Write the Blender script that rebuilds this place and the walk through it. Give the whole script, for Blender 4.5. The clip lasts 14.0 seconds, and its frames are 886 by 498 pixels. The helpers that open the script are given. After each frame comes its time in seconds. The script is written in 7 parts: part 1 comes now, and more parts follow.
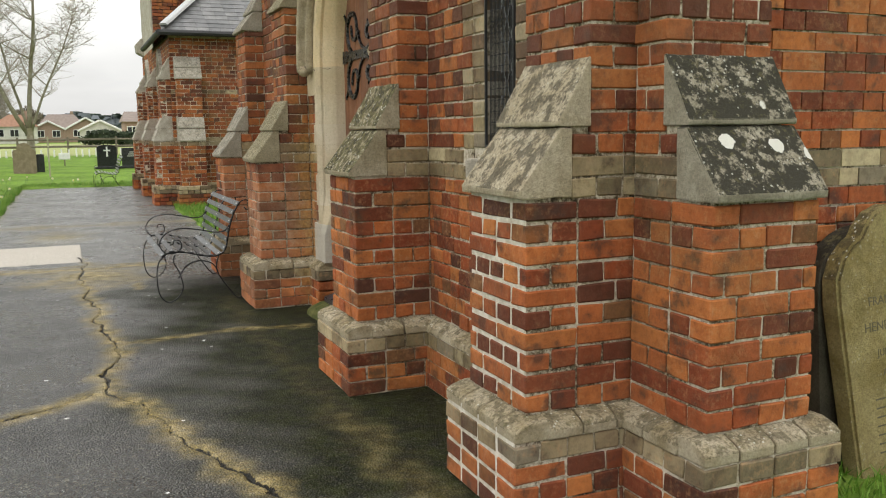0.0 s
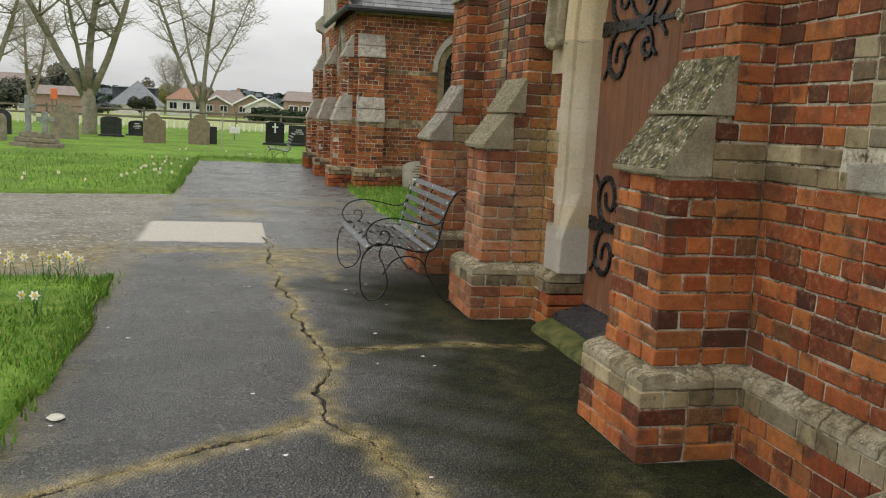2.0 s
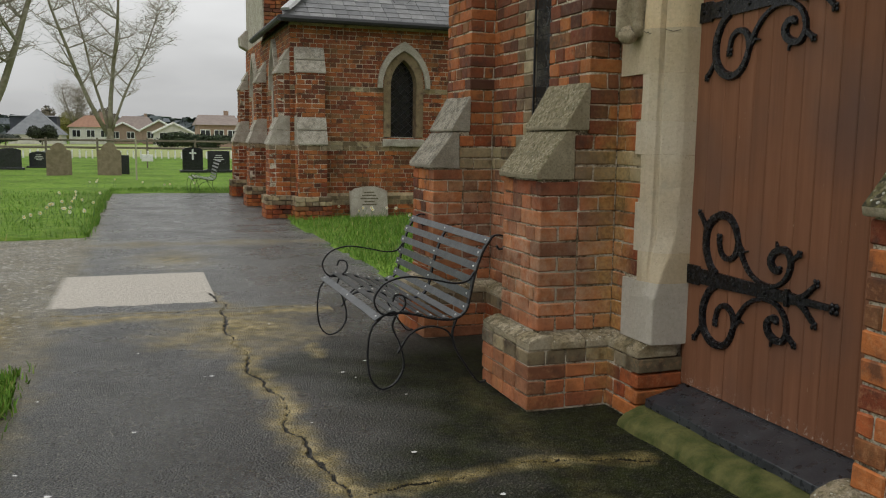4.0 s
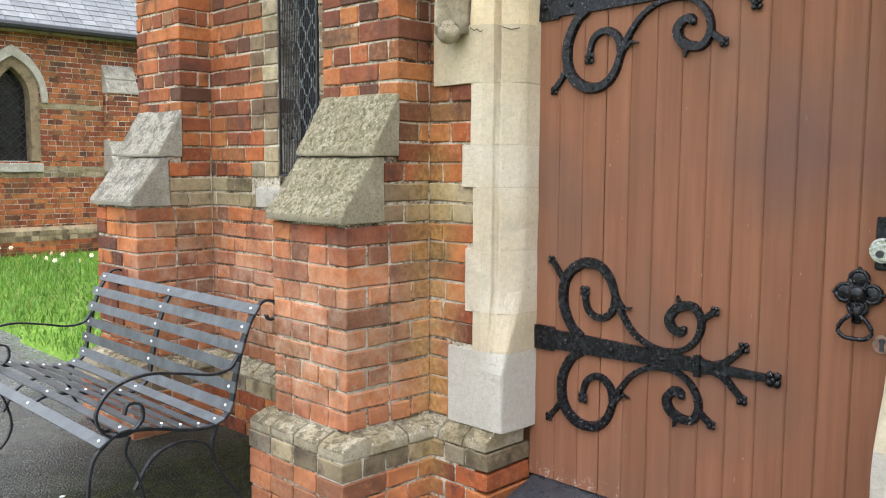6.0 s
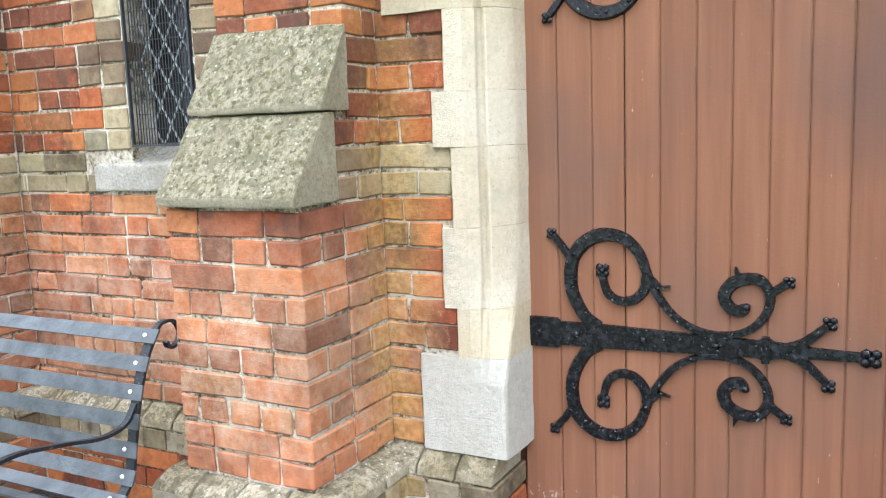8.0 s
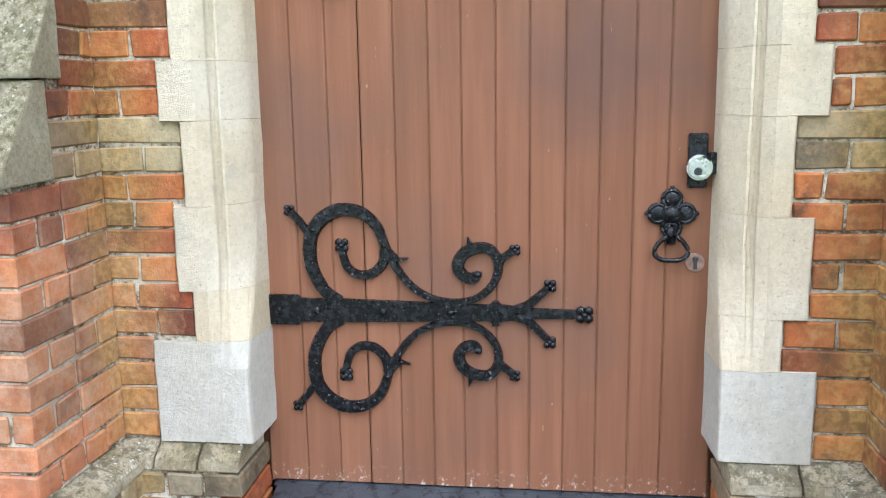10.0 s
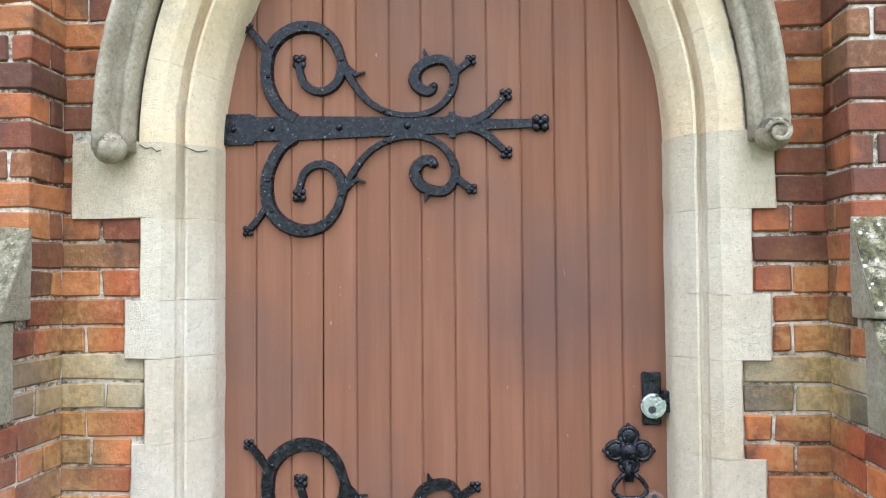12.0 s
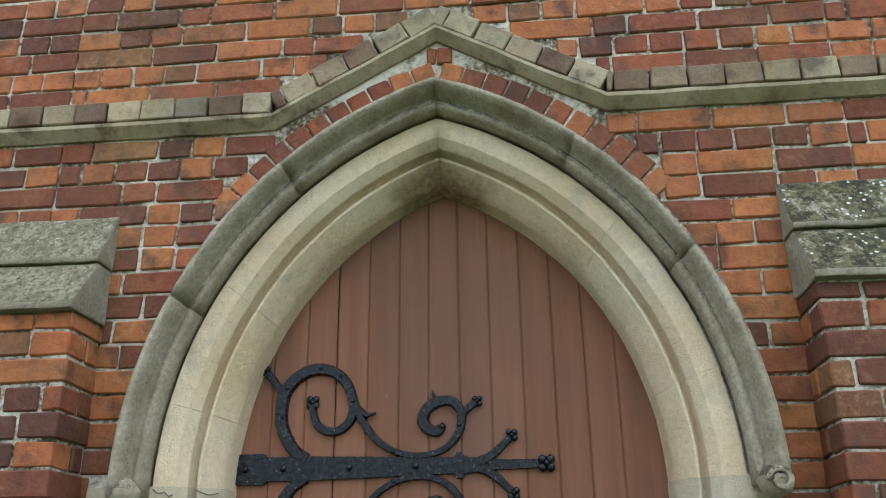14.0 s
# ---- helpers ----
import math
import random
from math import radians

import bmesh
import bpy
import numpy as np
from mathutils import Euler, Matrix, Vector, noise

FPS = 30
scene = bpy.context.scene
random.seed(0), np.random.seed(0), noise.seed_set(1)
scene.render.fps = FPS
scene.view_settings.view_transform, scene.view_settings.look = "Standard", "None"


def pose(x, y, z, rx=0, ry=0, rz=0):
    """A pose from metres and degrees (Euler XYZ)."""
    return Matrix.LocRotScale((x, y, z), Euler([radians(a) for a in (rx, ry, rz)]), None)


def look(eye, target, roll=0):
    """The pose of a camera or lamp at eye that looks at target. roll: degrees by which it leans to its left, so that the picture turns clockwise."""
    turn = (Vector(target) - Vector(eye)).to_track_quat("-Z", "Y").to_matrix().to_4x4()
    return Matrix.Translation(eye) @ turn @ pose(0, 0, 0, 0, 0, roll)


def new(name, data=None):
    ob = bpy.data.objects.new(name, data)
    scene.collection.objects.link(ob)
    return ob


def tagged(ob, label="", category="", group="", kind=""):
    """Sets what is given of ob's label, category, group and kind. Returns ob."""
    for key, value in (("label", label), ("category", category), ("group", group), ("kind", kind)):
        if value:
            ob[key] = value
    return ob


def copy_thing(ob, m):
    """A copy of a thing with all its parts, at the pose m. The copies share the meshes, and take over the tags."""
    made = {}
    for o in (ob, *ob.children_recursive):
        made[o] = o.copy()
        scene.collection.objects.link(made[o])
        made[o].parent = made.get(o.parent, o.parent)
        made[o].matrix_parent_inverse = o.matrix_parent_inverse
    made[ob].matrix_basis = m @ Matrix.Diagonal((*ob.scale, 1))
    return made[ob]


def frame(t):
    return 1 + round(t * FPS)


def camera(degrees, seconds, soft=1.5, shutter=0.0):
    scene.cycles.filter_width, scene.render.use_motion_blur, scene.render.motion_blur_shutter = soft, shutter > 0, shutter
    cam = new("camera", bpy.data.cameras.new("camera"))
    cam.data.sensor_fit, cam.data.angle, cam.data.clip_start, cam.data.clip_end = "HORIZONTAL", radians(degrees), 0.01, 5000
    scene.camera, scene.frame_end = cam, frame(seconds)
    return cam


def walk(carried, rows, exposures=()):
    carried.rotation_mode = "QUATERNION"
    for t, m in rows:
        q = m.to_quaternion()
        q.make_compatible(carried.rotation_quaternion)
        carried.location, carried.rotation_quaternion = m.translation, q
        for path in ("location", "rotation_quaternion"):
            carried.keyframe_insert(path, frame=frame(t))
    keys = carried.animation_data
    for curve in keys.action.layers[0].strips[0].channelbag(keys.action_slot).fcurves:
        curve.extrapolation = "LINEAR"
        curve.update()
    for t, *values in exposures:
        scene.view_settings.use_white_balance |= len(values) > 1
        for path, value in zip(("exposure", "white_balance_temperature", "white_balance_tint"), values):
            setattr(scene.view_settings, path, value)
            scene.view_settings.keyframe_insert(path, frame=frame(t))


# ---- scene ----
cam = camera(54.9, 14.0, 1.1)
METRES, EYE, TURN = 6.0, 1.38, -23.5
ROWS = [
    (0.0, 0.0, 0.0, 0.0, -0.09, -7.95, 0.62),
    (0.5, -0.0289, 0.0132, -0.001, 2.42, -8.05, -1.01),
    (1.0, -0.0512, 0.0479, -0.0073, 3.62, -8.18, -1.53),
    (1.5, -0.0816, 0.1092, -0.0078, 8.12, -8.39, -1.12),
    (2.0, -0.1287, 0.1661, -0.0107, 9.73, -8.58, -2.81),
    (2.5, -0.1586, 0.2345, -0.0117, 9.79, -8.43, -2.62),
    (3.0, -0.1981, 0.2968, -0.011, 8.55, -7.98, -1.93),
    (5.5, -0.3529, 0.5728, -0.0044, -13.41, -5.22, -0.31),
    (6.0, -0.3743, 0.6248, -0.0032, -21.84, -5.71, -0.31),
    (6.5, -0.3786, 0.6806, -0.0037, -24.19, -5.8, 0.68),
    (7.0, -0.3995, 0.7245, -0.0042, -31.92, -6.11, 0.72),
    (7.5, -0.4169, 0.7649, -0.0057, -35.59, -6.61, 1.05),
    (8.0, -0.4186, 0.7958, -0.007, -39.19, -8.28, 2.07),
    (8.5, -0.4268, 0.8084, -0.0086, -52.38, -11.19, 1.92),
    (11.0, -0.4308, 0.8112, 0.0033, -61.92, -8.32, 0.49),
    (11.5, -0.4343, 0.8078, 0.0116, -61.91, -2.08, 0.42),
    (12.0, -0.4366, 0.8065, 0.0172, -61.79, 2.02, 0.41),
    (12.5, -0.4414, 0.8018, 0.0254, -61.48, 7.9, 0.62),
    (13.0, -0.4455, 0.7987, 0.0318, -61.15, 12.0, 0.71),
    (13.5, -0.4496, 0.7956, 0.0369, -60.87, 16.75, 0.75),
    (14.0, -0.4523, 0.7933, 0.0408, -60.71, 20.92, 0.58),
]
EXPOSURES = [(0.0, -0.18, 6900, 10), (1.0, -0.34, 6850, 10), (1.5, -0.78, 6850, 10), (2.0, -0.48, 6800, 10), (3.0, -0.92, 6750, 10), (5.3, -0.2, 6700, 10), (5.6, 0.25, 6500, 10), (6.0, 0.8, 6050, 12), (6.5, 0.68, 5950, 12), (7.0, 1.05, 5850, 12),
             (7.5, 1.25, 5750, 10), (8.0, 1.25, 5650, 10), (8.7, 1.15, 5650, 10), (11.0, 1.15, 5350, 11), (11.5, 1.15, 5300, 13), (12.0, 1.1, 5350, 13), (12.5, 0.9, 5400, 12), (13.0, 0.15, 5450, 10), (13.5, 0.0, 5450, 10), (14.0, 0.2, 5400, 9)]
walk(cam, [(t, pose(0, 0, EYE, 0, 0, TURN) @ pose(METRES * x, METRES * y, METRES * z, 90 + pitch, roll, yaw))
           for t, x, y, z, yaw, pitch, roll in ROWS], EXPOSURES)

# ---- overcast sky and a weak wide sun ----
world = bpy.data.worlds.new("overcast")
scene.world = world
world.use_nodes = True
wn, wl = world.node_tree.nodes, world.node_tree.links
wn.clear()
sky = wn.new("ShaderNodeTexSky")
sky.sky_type, sky.sun_disc = "NISHITA", False
sky.sun_elevation, sky.sun_rotation = radians(62), radians(240)
sky.air_density, sky.dust_density = 1.0, 3.0
grey = wn.new("ShaderNodeHueSaturation")
grey.inputs["Saturation"].default_value = 0.12
cloud = wn.new("ShaderNodeTexNoise")
cloud.inputs["Scale"].default_value, cloud.inputs["Detail"].default_value = 2.2, 5
tc = wn.new("ShaderNodeTexCoord")
stretch = wn.new("ShaderNodeMapping")
stretch.inputs["Scale"].default_value = (1, 1, 3.5)
band = wn.new("ShaderNodeMapRange")
band.inputs["From Min"].default_value, band.inputs["From Max"].default_value = 0.3, 0.7
band.inputs["To Min"].default_value, band.inputs["To Max"].default_value = 0.66, 1.14
flat = wn.new("ShaderNodeMixRGB")
flat.inputs[0].default_value = 0.72
flat.inputs[2].default_value = (8.2, 8.5, 8.8, 1)
mul = wn.new("ShaderNodeMixRGB")
mul.blend_type = "MULTIPLY"
mul.inputs[0].default_value = 1
bg = wn.new("ShaderNodeBackground")
bg.inputs["Strength"].default_value = 0.12
wo = wn.new("ShaderNodeOutputWorld")
wl.new(tc.outputs["Generated"], stretch.inputs[0])
wl.new(stretch.outputs[0], cloud.inputs["Vector"])
wl.new(cloud.outputs["Fac"], band.inputs["Value"])
wl.new(sky.outputs[0], grey.inputs["Color"])
wl.new(grey.outputs[0], flat.inputs[1])
wl.new(flat.outputs[0], mul.inputs[1])
wl.new(band.outputs[0], mul.inputs[2])
sep = wn.new("ShaderNodeSeparateXYZ")
high = wn.new("ShaderNodeMapRange")
high.inputs["From Min"].default_value, high.inputs["From Max"].default_value = 0.0, 1.0
high.inputs["To Min"].default_value, high.inputs["To Max"].default_value = 1.45, 3.1
lift = wn.new("ShaderNodeMixRGB")
lift.blend_type = "MULTIPLY"
lift.inputs[0].default_value = 1
wl.new(tc.outputs["Generated"], sep.inputs[0])
wl.new(sep.outputs["Z"], high.inputs["Value"])
wl.new(mul.outputs[0], lift.inputs[1])
wl.new(high.outputs[0], lift.inputs[2])
wl.new(lift.outputs[0], bg.inputs["Color"])
wl.new(bg.outputs[0], wo.inputs[0])
sun_data = bpy.data.lights.new("sun", "SUN")
sun_data.energy, sun_data.angle, sun_data.color = 0.5, radians(40), (1, 0.97, 0.92)
sun = new("sun", sun_data)
sun.matrix_world = look((-14, -4, 30), (0, 4, 0))


# ---- materials ----
class Mat:
    """A procedural material: a principled shader and short ways to add nodes."""

    def __init__(self, name, rough=0.8, metal=0.0, spec=0.5):
        self.m = bpy.data.materials.new(name)
        self.m.use_nodes = True
        self.n, self.l = self.m.node_tree.nodes, self.m.node_tree.links
        self.b = self.n["Principled BSDF"]
        self.b.inputs["Roughness"].default_value = rough
        self.b.inputs["Metallic"].default_value = metal
        self.b.inputs["Specular IOR Level"].default_value = spec
        self.geo = self.n.new("ShaderNodeNewGeometry")
        self.co = self.geo.outputs["Position"]

    def noise(self, scale, detail=4, rough=0.55, vec=None, stretch=None):
        node = self.n.new("ShaderNodeTexNoise")
        node.inputs["Scale"].default_value, node.inputs["Detail"].default_value = scale, detail
        node.inputs["Roughness"].default_value = rough
        src = vec or self.co
        if stretch:
            mp = self.n.new("ShaderNodeMapping")
            mp.inputs["Scale"].default_value = stretch
            self.l.new(src, mp.inputs[0])
            src = mp.outputs[0]
        self.l.new(src, node.inputs["Vector"])
        return node.outputs["Fac"]

    def voronoi(self, scale, feature="F1"):
        node = self.n.new("ShaderNodeTexVoronoi")
        node.feature = feature
        node.inputs["Scale"].default_value = scale
        self.l.new(self.co, node.inputs["Vector"])
        return node.outputs["Distance"]

    def ramp(self, fac, stops, interp="LINEAR"):
        node = self.n.new("ShaderNodeValToRGB")
        node.color_ramp.interpolation = interp
        el = node.color_ramp.elements
        while len(el) < len(stops):
            el.new(0.5)
        for e, (p, c) in zip(el, stops):
            e.position = p
            e.color = (*c, 1) if not isinstance(c, (int, float)) else (c, c, c, 1)
        self.l.new(fac, node.inputs[0])
        return node.outputs[0]

    def mix(self, fac, a, b, mode="MIX"):
        node = self.n.new("ShaderNodeMixRGB")
        node.blend_type = mode
        for i, v in enumerate((fac, a, b)):
            if isinstance(v, (int, float)):
                node.inputs[i].default_value = v if i == 0 else (v, v, v, 1)
            elif isinstance(v, tuple):
                node.inputs[i].default_value = (*v, 1)
            else:
                self.l.new(v, node.inputs[i])
        return node.outputs[0]

    def math(self, op, a, b=0.5):
        node = self.n.new("ShaderNodeMath")
        node.operation = op
        for i, v in enumerate((a, b)):
            if isinstance(v, (int, float)):
                node.inputs[i].default_value = v
            else:
                self.l.new(v, node.inputs[i])
        return node.outputs[0]

    def axis(self, i):
        node = self.n.new("ShaderNodeSeparateXYZ")
        self.l.new(self.co, node.inputs[0])
        return node.outputs[i]

    def up(self):
        node = self.n.new("ShaderNodeSeparateXYZ")
        self.l.new(self.geo.outputs["True Normal"], node.inputs[0])
        return node.outputs[2]

    def attr(self, name):
        node = self.n.new("ShaderNodeAttribute")
        node.attribute_name = name
        return node.outputs["Fac"]

    def rand(self):
        return self.n.new("ShaderNodeObjectInfo").outputs["Random"]

    def island(self):
        return self.geo.outputs["Random Per Island"]

    def out(self, color=None, rough=None, bump=None, depth=0.003):
        if color is not None:
            if isinstance(color, tuple):
                self.b.inputs["Base Color"].default_value = (*color, 1)
            else:
                self.l.new(color, self.b.inputs["Base Color"])
        if rough is not None:
            self.l.new(rough, self.b.inputs["Roughness"])
        if bump is not None:
            node = self.n.new("ShaderNodeBump")
            node.inputs["Distance"].default_value = depth
            self.l.new(bump, node.inputs["Height"])
            self.l.new(node.outputs[0], self.b.inputs["Normal"])
        return self.m


def brick_material(name, stops, per_island=False, algae=0.4, fade=0.5, dark_tone_max=0.62):
    """Weathered brick: a body colour for each brick, mottling, lime bloom, soot, algae."""
    m = Mat(name, 0.85, spec=0.22)
    pick = m.island() if per_island else m.rand()
    body = m.ramp(pick, stops)
    zone = m.math("MULTIPLY", m.ramp(m.math("ABSOLUTE", m.math("SUBTRACT", m.axis(1), 7.5)), [(0.8, 1.0), (1.0, 0.0)]), m.ramp(m.math("ADD", m.math("MULTIPLY", m.axis(2), 0.5), m.math("MULTIPLY", m.noise(4, 4), 0.25)), [(0.55, 1.0), (0.72, 0.0)]))
    body = m.mix(m.math("MULTIPLY", zone, fade), body, (0.48, 0.215, 0.11))
    mott = m.ramp(m.noise(34, 6, 0.72), [(0.32, 0.7), (0.5, 1.0), (0.68, 1.2)])
    col = m.mix(1, body, mott, "MULTIPLY")
    blot = m.ramp(m.noise(7, 3), [(0.35, 0.82), (0.65, 1.08)])
    col = m.mix(1, col, blot, "MULTIPLY")
    bloom = m.ramp(m.noise(38, 7, 0.72), [(0.5, 0.0), (0.68, 0.42)])
    patch = m.ramp(m.noise(3.4, 4), [(0.40, 0.1), (0.54, 1.0)])
    col = m.mix(m.mix(1, bloom, patch, "MULTIPLY"), col, (0.52, 0.29, 0.15))
    lime = m.math("MULTIPLY", zone, m.ramp(m.noise(16, 7, 0.72), [(0.42, 0.0), (0.7, 0.6)]))
    lime = m.math("MULTIPLY", lime, m.ramp(m.axis(2), [(0.40, 0.0), (0.5, 1.0)]))
    col = m.mix(lime, col, (0.62, 0.46, 0.33))
    soot = m.ramp(m.noise(8.5, 6, 0.66), [(0.53, 0.0), (0.64, 0.75)])
    soot = m.math("MULTIPLY", soot, m.math("SUBTRACT", 1.0, m.math("MULTIPLY", zone, 0.65 if fade else 0.0)))
    col = m.mix(soot, col, (0.045, 0.028, 0.022))
    green = m.ramp(m.noise(2.6, 5), [(0.5, 0.0), (0.64, algae)])
    col = m.mix(green, col, m.ramp(m.noise(40, 4), [(0.4, (0.06, 0.056, 0.024)), (0.6, (0.15, 0.13, 0.05))]))
    # algae streaks where the buttresses meet the wall beside the door
    for y in (6.69, 4.70):
        off = m.math("MAXIMUM", m.math("ABSOLUTE", m.math("SUBTRACT", m.axis(1), y)), m.math("ABSOLUTE", m.math("SUBTRACT", m.axis(0), 1.745)))
        near = m.ramp(off, [(0.03, 0.62), (0.17, 0.0)])
        near = m.mix(1, near, m.ramp(m.noise(6, 5), [(0.36, 0.25), (0.54, 1.0)]), "MULTIPLY")
        near = m.mix(1, near, m.ramp(m.math("MULTIPLY", m.axis(2), 0.4), [(0.5, 1.0), (0.72, 0.3)]), "MULTIPLY")
        col = m.mix(near, col, m.ramp(m.noise(50, 4), [(0.4, (0.21, 0.135, 0.036)), (0.6, (0.44, 0.27, 0.085))]))
    # a dark brown tone in patches, wider above about 1.3 m
    high = m.math("MULTIPLY", m.ramp(m.math("MULTIPLY", m.axis(2), 0.4), [(0.5, 0.0), (0.66, 1.0)]), 0.16)
    dark_tone = m.math("MULTIPLY", m.ramp(m.math("ADD", m.noise(1.1, 5, 0.6), high), [(0.45, 0.0), (0.66, dark_tone_max)]), m.ramp(pick, [(0.3, 1.0), (0.8, 0.3)]))
    col = m.mix(dark_tone, col, (0.09, 0.04, 0.026))
    bump = m.mix(0.5, m.noise(90, 6, 0.7), m.noise(25, 3))
    return m.out(col, m.ramp(m.noise(20), [(0.3, 0.62), (0.7, 0.95)]), bump, 0.006)


RED = [(0.0, (0.07, 0.026, 0.016)), (0.08, (0.14, 0.037, 0.017)), (0.2, (0.215, 0.05, 0.020)), (0.36, (0.295, 0.072, 0.024)), (0.52, (0.365, 0.102, 0.032)),
       (0.68, (0.455, 0.152, 0.044)), (0.8, (0.36, 0.104, 0.034)), (0.9, (0.42, 0.148, 0.044)), (0.96, (0.13, 0.052, 0.025)), (1.0, (0.27, 0.125, 0.05))]
BUFF = [(0.0, (0.13, 0.105, 0.066)), (0.3, (0.25, 0.195, 0.115)), (0.6, (0.35, 0.28, 0.165)), (0.85, (0.45, 0.375, 0.235)), (1.0, (0.18, 0.15, 0.11))]
MAT_RED = brick_material("red_brick", RED, algae=0.2)
MAT_BUFF = brick_material("buff_brick", BUFF, fade=0.0)
MAT_RED_FAR = brick_material("red_brick_far", RED, True, algae=0.25, fade=0.0, dark_tone_max=0.3)
MAT_BUFF_FAR = brick_material("buff_brick_far", BUFF, True, fade=0.0, dark_tone_max=0.3)


def mortar_material(name="lime_mortar", white=0.0):
    m = Mat(name, 0.95, spec=0.2)
    col = m.ramp(m.mix(0.5, m.noise(6, 4), m.noise(55, 5, 0.75)), [(0.39, (0.045, 0.035, 0.024)), (0.45, (0.17, 0.135, 0.09)), (0.49, (0.37, 0.315, 0.235)), (0.57, (0.60, 0.54, 0.44))])
    col = m.mix(m.ramp(m.noise(2.6, 3), [(0.52, 0.0), (0.7, 0.55)]), col, (0.17, 0.13, 0.08))
    if white:
        col = m.mix(white, col, m.ramp(m.noise(30, 5), [(0.35, (0.5, 0.45, 0.36)), (0.65, (0.74, 0.7, 0.62))]))
    return m.out(col, None, m.noise(110, 5, 0.7), 0.006)


MAT_MORTAR = mortar_material()
MAT_MORTAR_PALE = mortar_material("pale_thick_mortar", 0.9)


def stone_material(name, base, light, dark, lichen=0.5, moss=0.3, white=0.3, fine=1.0, blotch=False):
    """Limestone with lichen: black crust, yellow-green moss and round white spots."""
    m = Mat(name, 0.92, spec=0.25)
    col = m.mix(m.ramp(m.noise(6, 6, 0.65), [(0.38, 0.0), (0.62, 1.0)]), base, light)
    col = m.mix(1, col, m.ramp(m.noise(95, 6, 0.8), [(0.34, 0.68), (0.5, 1.0), (0.66, 1.22)]), "MULTIPLY")
    crust = m.ramp(m.noise(9 * fine, 8, 0.72), [(0.56 - 0.14 * lichen, 0.0), (0.62 - 0.13 * lichen, min(1.0, 1.25 * lichen))])
    open_sky = m.ramp(m.up(), [(0.1, 0.12), (0.45, 1.0)])
    col = m.mix(m.mix(1, crust, open_sky, "MULTIPLY"), col, dark)
    speck = m.ramp(m.noise(62, 6, 0.75), [(0.52, 0.0), (0.57, lichen)])
    col = m.mix(m.mix(1, speck, open_sky, "MULTIPLY"), col, dark)
    gr = m.mix(1, open_sky, m.ramp(m.noise(23 * fine, 7, 0.7), [(0.6 - 0.16 * moss, 0.0), (0.66 - 0.14 * moss, min(1.0, moss * 1.3))]), "MULTIPLY")
    col = m.mix(gr, col, m.ramp(m.noise(60, 3), [(0.4, (0.075, 0.068, 0.03)), (0.6, (0.17, 0.15, 0.07))]))
    spots = m.ramp(m.math("ADD", m.voronoi(30 * min(1.6, fine) if fine >= 1 else 24), m.math("MULTIPLY", m.noise(45, 3), 0.35)), [(0.30 + 0.07 * white, 1.0), (0.33 + 0.07 * white, 0.0)])
    where = m.math("MULTIPLY", open_sky, m.ramp(m.noise(7, 3), [(0.47, 0.0), (0.53, white)]))
    col = m.mix(m.mix(1, spots, where, "MULTIPLY"), col, (0.66, 0.66, 0.58))
    if blotch:
        big = m.math("ADD", m.voronoi(5.2), m.math("MULTIPLY", m.noise(38, 4), 0.13))
        col = m.mix(m.mix(1, m.ramp(big, [(0.21, 1.0), (0.225, 0.0)]), open_sky, "MULTIPLY"), col, (0.72, 0.71, 0.64))
    bump = m.mix(0.45, m.noise(70, 7, 0.8), m.noise(16, 4))
    return m.out(col, None, bump, 0.02)


MAT_WEATHERING = stone_material("olive_weathering_stone", (0.275, 0.235, 0.155), (0.35, 0.305, 0.21), (0.13, 0.112, 0.066), 0.52, 0.66, 0.4, 2.6)
MAT_WEATHERING_BLACK = stone_material("blackened_weathering_stone", (0.28, 0.25, 0.185), (0.39, 0.355, 0.275), (0.045, 0.042, 0.03), 0.95, 0.35, 0.6, 1.6, True)
MAT_WEATHERING_TAN = stone_material("tan_weathering_stone", (0.38, 0.315, 0.21), (0.47, 0.41, 0.30), (0.07, 0.06, 0.042), 0.6, 0.2, 0.4, 1.3)
MAT_WEATHERING_MOSS = stone_material("mossy_weathering_stone", (0.32, 0.27, 0.175), (0.43, 0.375, 0.27), (0.045, 0.04, 0.022), 0.8, 0.85, 1.0, 1.5)
MAT_WEATHERING_GREY = stone_material("grey_weathering_stone", (0.26, 0.232, 0.18), (0.35, 0.32, 0.26), (0.09, 0.082, 0.065), 0.55, 0.2, 0.3, 1.6)
MAT_GREYSTONE = stone_material("grey_stone", (0.32, 0.29, 0.235), (0.45, 0.415, 0.35), (0.11, 0.10, 0.08), 0.4, 0.15, 0.2, 1.5)
MAT_HOOD = stone_material("hood_stone", (0.34, 0.275, 0.18), (0.50, 0.425, 0.305), (0.055, 0.045, 0.03), 0.7, 0.2, 0.9, 1.8)
MAT_GRAVE = stone_material("gravestone_stone", (0.2, 0.18, 0.13), (0.3, 0.26, 0.19), (0.06, 0.055, 0.045), 0.5, 0.55, 0.4)


MAT_PLINTH = stone_material("lichened_plinth_brick", (0.29, 0.235, 0.14), (0.45, 0.39, 0.28), (0.075, 0.063, 0.035), 0.5, 0.42, 0.7, 1.8)


